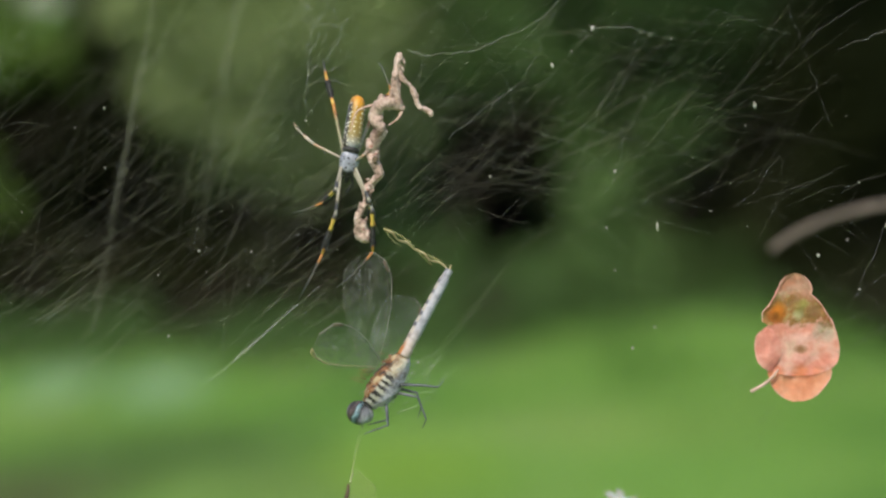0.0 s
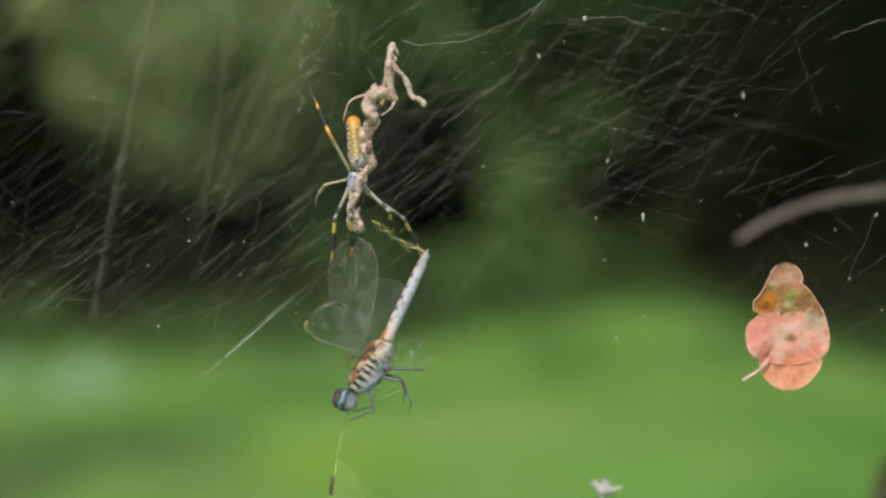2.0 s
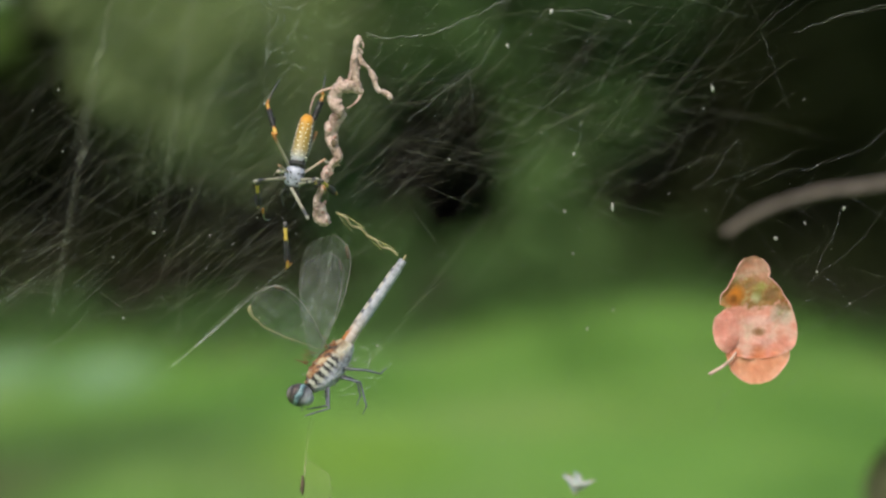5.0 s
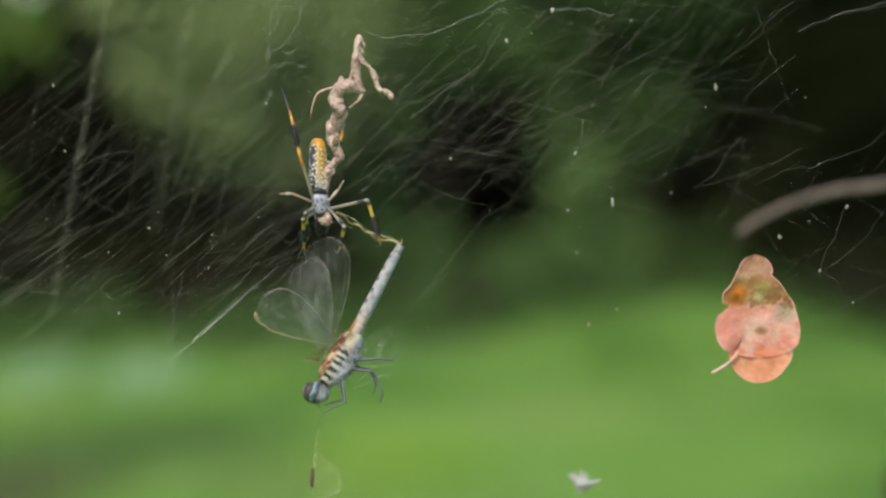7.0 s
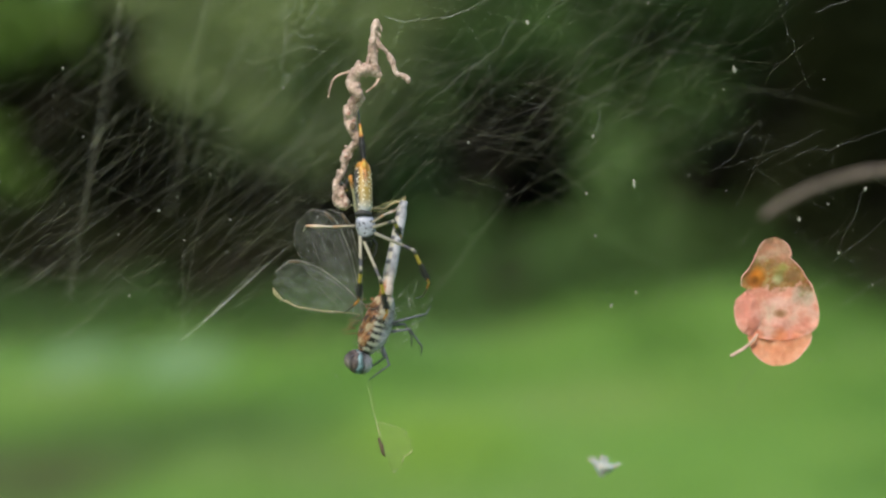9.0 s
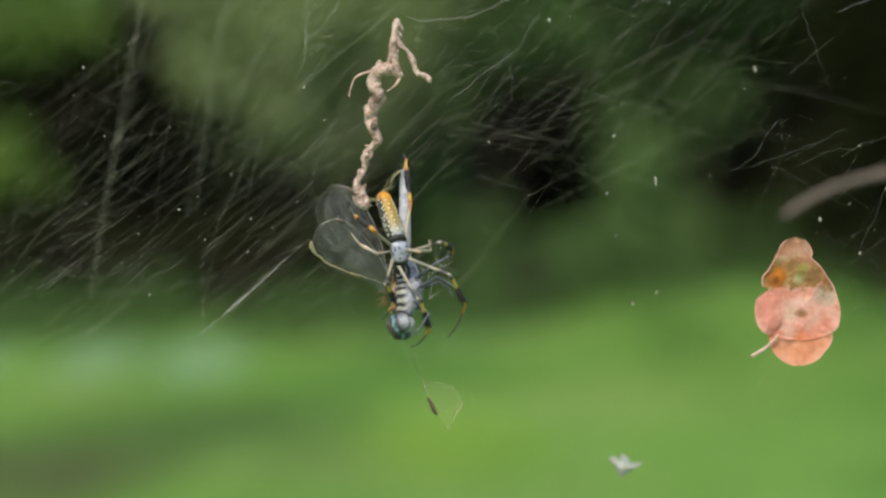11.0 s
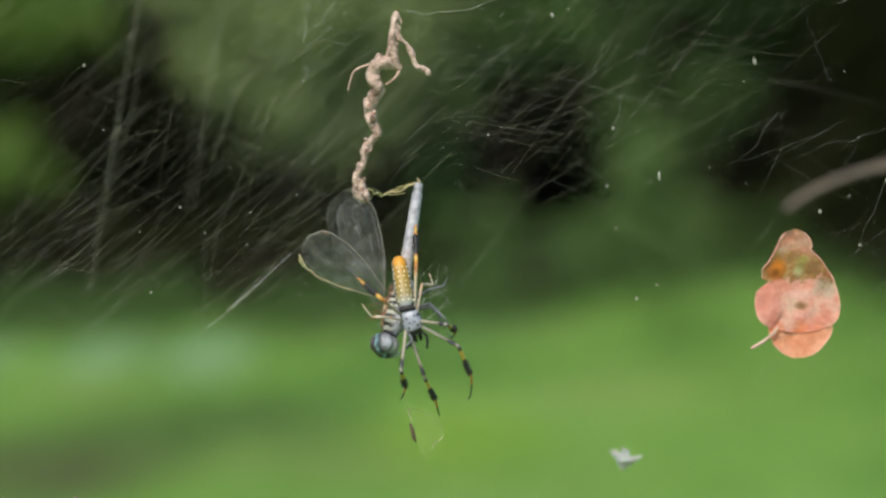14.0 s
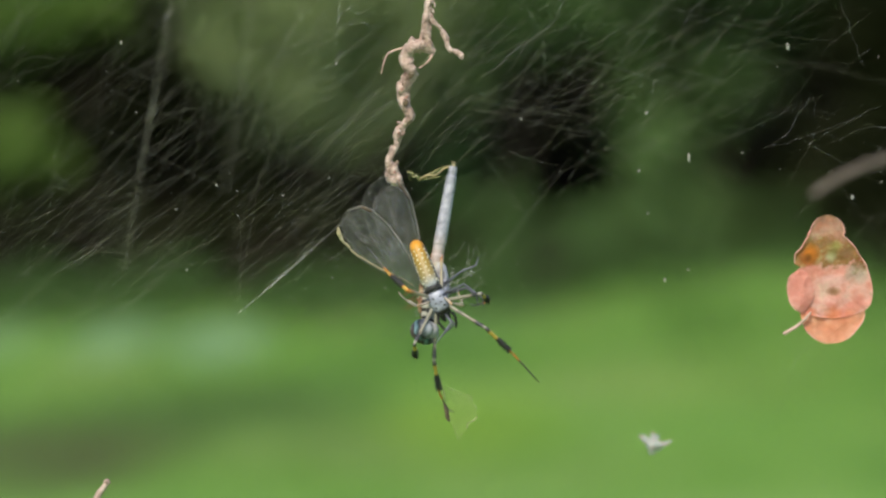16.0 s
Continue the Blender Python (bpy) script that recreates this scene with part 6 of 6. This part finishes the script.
    stance(1.5, 4, 15, (-17.5, 26.4), (-18.6, 15.9), (-18.8, 11.6),
           (-20.2, 3.4, -19.3, -5.8, -21.9, -8.0), (-24.1, 6.9, -24.4, -0.3, -24.6, -4.0), (-24.4, 18.3, -26.9, 21.1, -29.4, 25.1), (-22.0, 23.3, -24.0, 27.9, -27.2, 34.1),
           (-12.6, 5.6, -13.7, -1.8, -21.8, -6.5), (-10.6, 8.4, -8.5, 2.6, -9.8, -0.1), (-16.8, 17.0, -15.9, 17.7, -15.0, 18.9), (-14.7, 23.3, -10.6, 28.9, -12.3, 35.1))
    stance(2, 4, 10, (-17.0, 24.8), (-16.0, 14.1), (-16.5, 10.4),
           (-17.5, 5.8, -17.4, -1.6, -19.0, -6.2), (-20.7, 5.3, -21.4, -2.5, -21.8, -7.3), (-22.7, 11.6, -24.2, 9.3, -24.7, 6.5), (-21.7, 21.8, -24.3, 27.5, -27.0, 35.4),
           (-7.0, 4.6, -4.0, -1.8, -1.7, -12.7), (-10.0, 6.5, -9.2, 2.3, -9.8, -0.6), (-17.0, 16.1, -16.0, 16.7, -15.1, 17.9), (-14.1, 22.3, -10.7, 27.9, -14.0, 34.7))
    stance(2.5, 4, 0, (-17.8, 24.5), (-16.8, 14.2), (-17.3, 9.7),
           (-18.3, 6.0, -18.8, -0.3, -18.9, -7.2), (-21.5, 6.6, -22.3, -1.4, -22.4, -9.8), (-22.1, 11.2, -24.4, 9.5, -25.2, 6.6), (-22.0, 20.2, -24.7, 27.1, -27.0, 34.4),
           (-7.2, 6.8, -4.8, 0.1, -5.8, -2.1), (-9.4, 15.0, -5.9, 14.1, -3.4, 6.8), (-17.1, 15.1, -16.0, 15.8, -15.1, 16.9), (-14.7, 21.9, -12.9, 28.7, -14.0, 36.0))
    stance(3, 4, 0, (-17.4, 24.1), (-17.1, 14.0), (-17.5, 9.5),
           (-21.7, 8.9, -21.5, 0.3, -17.7, -7.4), (-24.3, 8.1, -24.4, -0.2, -20.9, -8.0), (-21.3, 11.9, -23.0, 10.6, -23.6, 8.3), (-23.4, 20.5, -25.7, 25.9, -26.7, 31.0),
           (-9.7, 10.4, -8.9, 6.4, -8.7, 2.4), (-9.0, 11.9, -5.2, 6.4, -4.1, 4.9), (-16.9, 14.6, -15.8, 15.2, -14.9, 16.3), (-14.4, 20.7, -14.3, 27.5, -15.3, 34.3))
    stance(3.5, 3, -5, (-18.4, 24.5), (-18.7, 14.5), (-18.5, 9.5),
           (-24.8, 8.2, -25.3, -1.6, -21.5, -1.9), (-27.8, 11.6, -28.0, 4.5, -26.6, 2.7), (-22.5, 11.2, -23.9, 10.1, -24.8, 9.0), (-25.7, 20.6, -27.8, 24.9, -27.2, 31.1),
           (-12.5, 12.6, -9.5, 8.8, -5.8, 3.8), (-13.4, 12.8, -12.3, 10.5, -11.7, 8.2), (-16.8, 14.0, -15.6, 14.5, -14.7, 15.7), (-16.6, 21.9, -14.8, 28.1, -14.4, 34.3))
    stance(4, 2, -25, (-19.1, 24.9), (-21.6, 15.4), (-21.8, 10.0),
           (-27.5, 3.8, -28.1, -5.9, -27.1, -9.3), (-30.4, 11.6, -29.9, 4.4, -27.2, 2.6), (-24.5, 15.4, -25.3, 16.2, -26.2, 14.5), (-28.4, 21.1, -30.2, 25.9, -27.9, 32.0),
           (-18.3, 13.3, -16.6, 12.2, -14.4, 8.8), (-18.9, 13.3, -16.1, 12.8, -15.0, 11.0), (-17.7, 15.3, -16.1, 13.7, -15.5, 12.7), (-18.2, 21.8, -16.6, 29.7, -16.0, 33.1))
    stance(6.5, 1, 45, (-20.0, 20.4), (-20.9, 9.5), (-22.6, 5.0),
           (-15.8, 1.9, -17.0, -3.7, -25.9, -6.8), (-25.0, 8.0, -27.3, 4.9, -30.8, -0.1), (-24.5, 8.3, -26.2, 7.2, -27.3, 5.5), (-22.6, 18.1, -23.6, 25.2, -24.1, 28.6),
           (-14.3, 6.5, -12.7, 0.8, -13.9, -2.6), (-13.2, 8.7, -9.6, 1.9, -9.4, -1.5), (-16.5, 13.5, -14.2, 16.1, -13.6, 18.4), (-16.4, 15.6, -13.5, 21.2, -12.3, 26.8))
    stance(7, 0, 45, (-17.8, 19.1), (-17.6, 8.5), (-16.8, 3.4),
           (-20.2, 4.2, -20.6, -1.4, -20.1, -6.0), (-19.7, 5.4, -19.8, -0.3, -22.2, -5.4), (-22.5, 8.8, -24.2, 8.4, -25.3, 8.0), (-20.9, 16.1, -22.6, 24.0, -24.6, 29.3),
           (-7.6, 7.5, -5.4, -1.0, -7.4, -2.7), (-12.2, 2.4, -13.4, -2.4, -14.8, -3.2), (-15.2, 7.6, -13.5, 9.3, -12.5, 10.9), (-15.1, 13.2, -13.3, 18.9, -12.3, 24.5))
    stance(7.5, -1, 20, (-18.3, 18.6), (-18.5, 8.1), (-18.9, 3.1),
           (-18.7, -3.7, -20.8, -12.6, -24.1, -16.4), (-21.3, -2.0, -24.5, -8.2, -27.7, -11.6), (-23.7, 4.8, -24.9, 1.5, -23.9, -2.5), (-22.9, 15.6, -24.0, 23.2, -25.1, 29.6),
           (-11.1, 0.1, -10.7, -9.0, -8.7, -10.5), (-11.6, 4.3, -12.6, -1.5, -15.1, -2.6), (-15.7, 6.3, -13.7, 7.7, -12.9, 9.1), (-15.4, 13.2, -13.6, 18.8, -12.4, 24.4))
    stance(8, -2, 20, (-18.1, 16.9), (-19.3, 6.6), (-18.9, 2.0),
           (-19.5, -6.8, -20.1, -15.7, -23.2, -18.7), (-20.1, -3.4, -22.1, -10.2, -25.9, -11.8), (-23.7, 3.2, -25.3, 1.2, -24.8, -1.6), (-23.7, 13.0, -26.0, 20.9, -27.3, 27.1),
           (-11.4, -2.6, -7.5, -9.5, -9.0, -12.1), (-10.6, 2.5, -7.3, -2.7, -9.4, -3.6), (-16.0, 5.0, -13.7, 6.1, -13.1, 7.2), (-15.3, 12.4, -14.0, 19.1, -13.4, 23.6))
    stance(8.5, -4, 20, (-12.3, 13.4), (-11.8, 3.3), (-12.2, -1.2),
           (-11.7, -8.9, -12.4, -18.0, -16.2, -22.5), (-13.4, -6.6, -17.1, -12.0, -26.0, -14.4), (-17.5, -0.0, -22.0, -0.3, -22.4, -2.0), (-13.9, 10.3, -15.1, 6.9, -15.6, 11.4),
           (-4.1, -2.8, -1.5, -11.3, -5.9, -14.1), (-5.1, 0.0, -6.3, -4.5, -9.2, -6.7), (-8.5, 2.6, -6.2, 1.7, -5.1, 1.2), (-11.1, 11.4, -12.3, 20.1, -12.9, 23.7))
    stance(9, -5, 25, (-12.2, 11.5), (-12.1, 1.2), (-11.4, -2.8),
           (-8.8, -11.0, -7.7, -18.4, -11.8, -23.4), (-12.5, -8.7, -13.3, -15.5, -17.3, -18.8), (-18.0, -0.5, -23.6, -0.2, -23.9, -1.8), (-14.3, 9.3, -15.4, 6.0, -16.8, 7.1),
           (-2.1, -5.2, 0.7, -12.3, -2.3, -16.5), (-5.7, 0.9, -4.9, -2.6, -5.8, -4.3), (-7.9, 1.8, -5.7, 2.2, -5.1, 3.0), (-11.7, 10.4, -12.5, 18.3, -13.1, 21.6))
    stance(11.5, -7, 35, (-13.4, 4.1), (-9.1, -4.1), (-8.6, -8.0),
           (-4.8, -14.8, -2.5, -21.6, -5.6, -26.1), (-11.2, -10.8, -10.2, -15.3, -11.4, -18.7), (-12.8, -6.2, -15.6, -4.5, -17.2, -1.7), (-13.1, -2.3, -17.2, 0.5, -18.8, 2.8),
           (1.1, -10.4, 4.5, -16.9, 0.4, -24.5), (-0.3, -3.6, 2.5, -5.9, 1.1, -8.1), (-4.5, -6.6, -2.5, -7.3, -3.3, -5.3), (-6.5, 2.6, -7.1, 10.5, -8.1, 11.0))
    stance(12, -7, 35, (-13.9, 4.5), (-9.1, -4.2), (-9.0, -8.9),
           (-5.5, -15.5, -2.9, -22.1, -5.3, -26.5), (-10.3, -11.0, -10.4, -14.3, -9.3, -16.6), (-13.6, -6.4, -15.6, -4.1, -16.3, -1.9), (-11.8, -2.5, -15.9, -0.2, -17.3, 2.1),
           (0.9, -10.9, 4.9, -17.4, 0.9, -24.4), (-0.4, -4.1, 2.8, -6.6, 0.9, -7.7), (-4.4, -7.9, -2.4, -8.6, -3.3, -6.6), (-6.9, 4.7, -7.0, 10.5, -8.2, 11.4))
    stance(12.5, -7, 30, (-12.9, 3.4), (-10.0, -6.2), (-9.8, -10.7),
           (-7.0, -17.5, -4.6, -25.7, -5.9, -28.9), (-11.2, -15.2, -11.6, -17.5, -11.1, -19.7), (-14.2, -7.3, -16.1, -4.4, -17.4, -2.7), (-12.4, -4.5, -17.0, -1.4, -18.5, 0.7),
           (-0.1, -13.1, 3.4, -19.7, 0.2, -26.5), (-1.1, -6.4, 2.2, -8.7, 0.3, -9.8), (-4.5, -9.3, -2.5, -10.2, -3.4, -8.1), (-8.4, 1.6, -9.8, 10.0, -10.4, 11.7))
    stance(13, -7, 10, (-11.3, -1.9), (-10.4, -11.7), (-10.8, -16.3),
           (-9.7, -23.0, -8.6, -30.6, -8.3, -32.7), (-13.3, -19.0, -14.5, -22.4, -13.4, -24.7), (-14.3, -12.8, -16.2, -9.9, -17.0, -7.7), (-13.1, -9.6, -17.3, -5.4, -19.1, -3.7),
           (-3.0, -21.4, -0.9, -28.5, -3.4, -35.3), (-1.2, -12.4, 2.1, -14.4, -3.2, -15.2), (-4.6, -10.7, -2.6, -11.5, -3.5, -9.4), (-9.3, -3.3, -10.2, 4.8, -11.1, 6.3))
    stance(13.5, -7, 15, (-10.8, -6.0), (-9.5, -15.9), (-8.8, -20.2),
           (-5.4, -26.0, -1.6, -31.8, 0.5, -36.9), (-11.8, -29.3, -11.8, -33.3, -10.5, -36.8), (-14.0, -17.4, -16.8, -18.5, -19.0, -17.3), (-13.3, -11.8, -16.9, -7.4, -18.8, -5.5),
           (-0.9, -24.4, 0.3, -32.2, -3.2, -36.7), (0.4, -16.0, 2.5, -16.6, 1.7, -18.2), (-4.8, -12.1, -2.7, -13.1, -3.6, -10.9), (-5.8, -9.1, -5.6, -1.8, -5.6, -0.7))
    stance(14, -7, 5, (-9.5, -8.8), (-7.7, -19.0), (-6.2, -23.2),
           (-4.5, -32.7, -2.6, -38.6, -2.0, -43.2), (-9.0, -30.3, -8.4, -34.9, -9.9, -38.3), (-11.2, -19.5, -14.6, -20.0, -16.7, -17.7), (-12.4, -15.6, -16.6, -12.9, -19.9, -10.4),
           (2.4, -25.4, 4.8, -32.6, 3.6, -38.5), (0.2, -20.8, 1.8, -23.1, -0.1, -24.8), (-4.7, -13.8, -2.6, -14.7, -3.6, -12.6), (-5.9, -10.0, -6.0, -3.5, -6.0, -2.2))
    stance(14.5, -7, 5, (-10.8, -9.0), (-9.4, -19.5), (-8.2, -23.7),
           (-10.0, -32.0, -9.9, -39.0, -10.9, -42.5), (-15.1, -26.2, -17.8, -28.5, -19.3, -29.0), (-13.0, -20.6, -15.8, -20.8, -18.6, -20.0), (-14.0, -17.2, -18.7, -14.9, -22.3, -9.2),
           (-1.3, -28.4, -0.3, -33.2, -2.0, -35.5), (-0.3, -22.2, 0.9, -26.8, -4.0, -30.9), (-4.7, -15.5, -2.6, -16.5, -3.6, -14.3), (-7.8, -11.1, -7.5, -4.0, -7.6, -2.6))
    stance(15, -7, 15, (-11.8, -8.2), (-9.3, -18.2), (-7.4, -22.1),
           (-9.5, -31.8, -9.9, -40.7, -11.1, -46.4), (-14.2, -27.8, -14.7, -31.2, -15.1, -27.2), (-13.2, -20.4, -16.0, -20.1, -17.7, -19.2), (-13.7, -16.4, -17.6, -14.1, -21.4, -9.0),
           (-0.2, -26.5, 1.5, -33.3, 0.2, -41.1), (0.6, -18.6, 1.0, -22.3, -4.0, -22.8), (-5.1, -16.8, -2.9, -17.9, -3.9, -15.6), (-7.2, -11.5, -7.1, -4.2, -7.3, -3.0))
    stance(15.5, -7, 5, (-12.2, -8.2), (-8.3, -17.1), (-6.7, -21.3),
           (-8.7, -32.1, -7.4, -39.2, -4.9, -44.7), (-12.1, -27.5, -12.4, -31.4, -11.5, -27.5), (-11.7, -20.1, -13.9, -19.5, -15.6, -18.3), (-12.7, -15.6, -16.8, -12.1, -20.9, -7.5),
           (1.7, -25.2, 5.1, -32.9, 6.5, -41.2), (0.5, -17.2, 1.6, -20.9, -2.7, -21.7), (-5.3, -18.2, -3.1, -19.3, -4.1, -17.0), (-6.1, -10.6, -5.7, -3.3, -5.7, -2.2))
    stance(16, -7, 0, (-12.7, -9.0), (-8.8, -18.3), (-7.0, -22.5),
           (-9.0, -32.5, -8.1, -39.9, -5.6, -45.3), (-12.6, -27.9, -12.7, -31.9, -11.9, -27.9), (-12.0, -20.5, -14.2, -20.0, -15.9, -18.8), (-13.6, -17.1, -17.7, -14.3, -21.9, -9.7),
           (1.4, -25.0, 6.7, -30.9, 11.9, -37.8), (0.6, -18.1, 2.0, -20.7, -1.9, -22.3), (-5.3, -20.1, -3.0, -21.2, -4.1, -18.9), (-7.4, -11.6, -6.9, -4.3, -6.9, -3.1))

    catch(0, 0, (-17.7, -32.7), (-8.9, -21.1), (0.6, -4.2), (-15.0, 0.3), (-25.3, -16.2), (-6.8, -9.5))
    silk(0, (-12.4, 4.8), (-17.3, -35.2), (-20.6, -48.7))
    catch(0.5, 0, (-17.9, -32.4), (-9.2, -20.6), (0.6, -3.9), (-15.2, 0.5), (-25.2, -15.8), (-7.2, -9.6))
    silk(0.5, (-12.5, 4.8), (-17.8, -35.3), (-21.0, -48.7))
    catch(1, 0, (-18.2, -32.3), (-9.6, -20.4), (0.0, -3.7), (-15.7, 0.4), (-25.3, -15.9), (-7.7, -10.1))
    silk(1, (-12.9, 4.4), (-18.2, -35.8), (-21.3, -49.0))
    catch(1.5, 0, (-18.7, -31.4), (-10.0, -19.7), (-1.2, -3.5), (-16.0, 0.9), (-25.5, -15.3), (-8.2, -10.0))
    silk(1.5, (-13.2, 4.6), (-19.0, -35.7), (-22.0, -48.7))
    catch(2, 0, (-19.0, -31.5), (-10.8, -20.0), (-2.3, -3.2), (-16.3, 1.1), (-24.5, -13.3), (-7.9, -8.1))
    silk(2, (-13.3, 4.4), (-19.1, -35.5), (-22.2, -48.9))
    catch(2.5, 0, (-18.4, -31.5), (-10.5, -20.3), (-2.1, -3.5), (-16.6, 1.2), (-23.5, -11.2), (-7.6, -6.2))
    silk(2.5, (-13.5, 4.2), (-19.2, -35.3), (-22.5, -49.2))
    catch(3, 0, (-17.6, -31.7), (-9.4, -20.2), (-1.6, -3.3), (-15.6, 1.1), (-23.2, -10.6), (-6.9, -5.7))
    silk(3, (-13.4, 4.4), (-19.0, -35.3), (-22.4, -48.9))
    catch(3.5, 0, (-16.8, -31.7), (-8.5, -20.0), (-0.5, -3.9), (-14.6, 0.8), (-22.9, -10.1), (-6.3, -5.2))
    silk(3.5, (-13.2, 4.6), (-18.7, -35.4), (-22.1, -48.8))
    catch(4, 0, (-17.7, -31.8), (-9.6, -20.4), (-1.3, -3.7), (-15.6, 0.8), (-23.3, -9.7), (-7.8, -4.2))
    silk(4, (-13.4, 4.3), (-18.6, -36.1), (-21.9, -49.4))
    catch(6.5, 0, (-22.3, -31.8), (-13.0, -22.2), (0.5, -5.8), (-13.3, -1.4), (-34.7, -14.8), (-23.0, -8.1))
    silk(6.5, (-13.7, 5.2), (-20.7, -36.8), (-20.9, -49.5))
    catch(7, 0, (-18.4, -31.2), (-10.7, -19.8), (-1.2, -2.0), (-15.3, -0.9), (-28.7, -12.2), (-19.9, -4.9))
    silk(7, (-14.0, 4.7), (-17.8, -35.3), (-19.8, -48.0))
    catch(7.5, 0, (-18.3, -31.3), (-10.9, -19.4), (-2.0, -0.4), (-15.8, -1.1), (-30.6, -11.2), (-19.9, -4.2))
    silk(7.5, (-14.2, 4.4), (-16.5, -34.4), (-17.4, -47.6))
    catch(8, 0, (-18.8, -31.8), (-10.9, -18.4), (-3.1, -0.2), (-16.2, -1.4), (-32.2, -10.3), (-19.6, -3.6))
    silk(8, (-14.3, 4.1), (-14.9, -33.6), (-14.7, -47.4))
    catch(8.5, 8, (-17.3, -30.2), (-10.1, -18.0), (-2.4, -1.0), (-18.7, 3.2), (-30.7, -10.3), (-19.5, -0.2))
    silk(8.5, (-14.4, 3.5), (-13.4, -33.1), (-12.0, -47.4))
    catch(9, 22, (-13.8, -29.1), (-8.2, -15.6), (-4.3, 2.8), (-23.9, 4.3), (-29.7, -10.1), (-19.6, 3.3))
    silk(9, (-14.6, 3.0), (-12.1, -32.5), (-9.6, -47.3))
    catch(11.5, -25, (-9.0, -19.7), (-8.3, -8.5), (-9.1, 9.7), (-22.3, 7.0), (-24.4, -1.2), (-21.4, 6.7))
    silk(11.5, (-15.8, 4.4), (-7.8, -24.3), (-2.3, -39.4))
    catch(12, -25, (-9.3, -20.7), (-7.9, -9.0), (-8.6, 10.0), (-22.0, 7.6), (-24.6, -2.2), (-20.8, 6.5))
    silk(12, (-15.8, 5.0), (-7.7, -25.1), (-2.7, -40.3))
    catch(12.5, -25, (-9.1, -22.7), (-7.7, -10.5), (-7.6, 8.6), (-21.8, 8.2), (-25.0, -3.4), (-20.4, 6.2))
    silk(12.5, (-15.9, 5.6), (-7.7, -26.0), (-3.2, -41.4))
    catch(13, -25, (-11.5, -26.3), (-8.9, -12.6), (-6.3, 6.1), (-20.8, 6.6), (-27.3, -4.9), (-19.7, 5.3))
    silk(13, (-15.4, 5.4), (-8.4, -27.5), (-4.7, -42.4))
    catch(13.5, -25, (-13.1, -26.7), (-9.4, -13.0), (-5.8, 5.2), (-20.4, 6.2), (-27.6, -4.9), (-19.0, 4.3))
    silk(13.5, (-15.4, 5.1), (-9.2, -29.3), (-6.3, -43.6))
    catch(14, -25, (-12.2, -25.9), (-8.5, -13.7), (-5.3, 5.0), (-19.8, 5.7), (-27.7, -5.1), (-18.2, 3.2))
    silk(14, (-15.3, 4.7), (-9.8, -31.1), (-7.6, -45.0))
    catch(14.5, -25, (-12.6, -26.4), (-9.5, -14.2), (-5.3, 4.3), (-19.4, 5.0), (-27.8, -5.4), (-17.4, 1.9))
    silk(14.5, (-15.3, 4.1), (-10.3, -33.1), (-9.0, -46.5))
    catch(15, -25, (-11.9, -25.7), (-9.4, -13.5), (-5.7, 4.9), (-19.6, 5.7), (-27.2, -4.6), (-17.6, 2.1))
    silk(15, (-15.0, 4.6), (-10.1, -31.9), (-8.5, -45.8))
    catch(15.5, -25, (-10.9, -25.4), (-8.4, -12.6), (-5.7, 5.6), (-19.4, 5.6), (-26.8, -3.5), (-17.6, 2.3))
    silk(15.5, (-14.4, 5.1), (-9.7, -30.8), (-7.9, -45.3))
    catch(16, -25, (-10.6, -26.4), (-8.5, -13.9), (-4.8, 5.4), (-19.2, 4.8), (-26.2, -3.1), (-17.5, 1.9))
    silk(16, (-13.9, 4.9), (-8.9, -30.2), (-6.9, -45.3))
    # the slack sheets of the web sway a little
    for t, x, z in ((0, 0.9, -0.8), (2, -0.9, -1.0), (4, 0.2, -0.6), (6.5, -0.8, 0.9), (8.5, 0.2, 1.4), (11.5, 0.8, 2.2), (13.5, 1.8, 1.4), (16, 0.8, 2.4)):
        m = Matrix.Translation((x * 0.0007, 0, z * 0.0007))
        for ob in (barrier_web, specks[0], specks[1], specks[4]):
            note(ob, t, m @ ob.matrix_basis.copy())
    for t, x, z in ((0, 1.9, -1.0), (4, 1.2, -0.8), (6.5, 0.4, 0), (8, -2, 0.9), (12, -2.4, 1.0), (14.5, -1.9, 0), (16, -1.2, 1.2)):
        m = Matrix.Translation((x * 0.0009, 0, z * 0.0009))
        for ob in (orb_web, specks[2], specks[5], specks[11], specks[14]):
            note(ob, t, m @ ob.matrix_basis.copy())
    for t, x, z in ((0, -0.6, 0.9), (3.5, 0, 0), (7, -1.0, 1.4), (9, -2.2, 2.6), (12.5, -2.4, 4.2), (14.5, -1.6, 2.8), (16, -1.2, 3.2)):
        note(silk_line, t, Matrix.Translation((x / 1000, 0, z / 1000)) @ silk_line.matrix_basis.copy())
    for ob, got in rows.items():
        walk(ob, got)


motions()
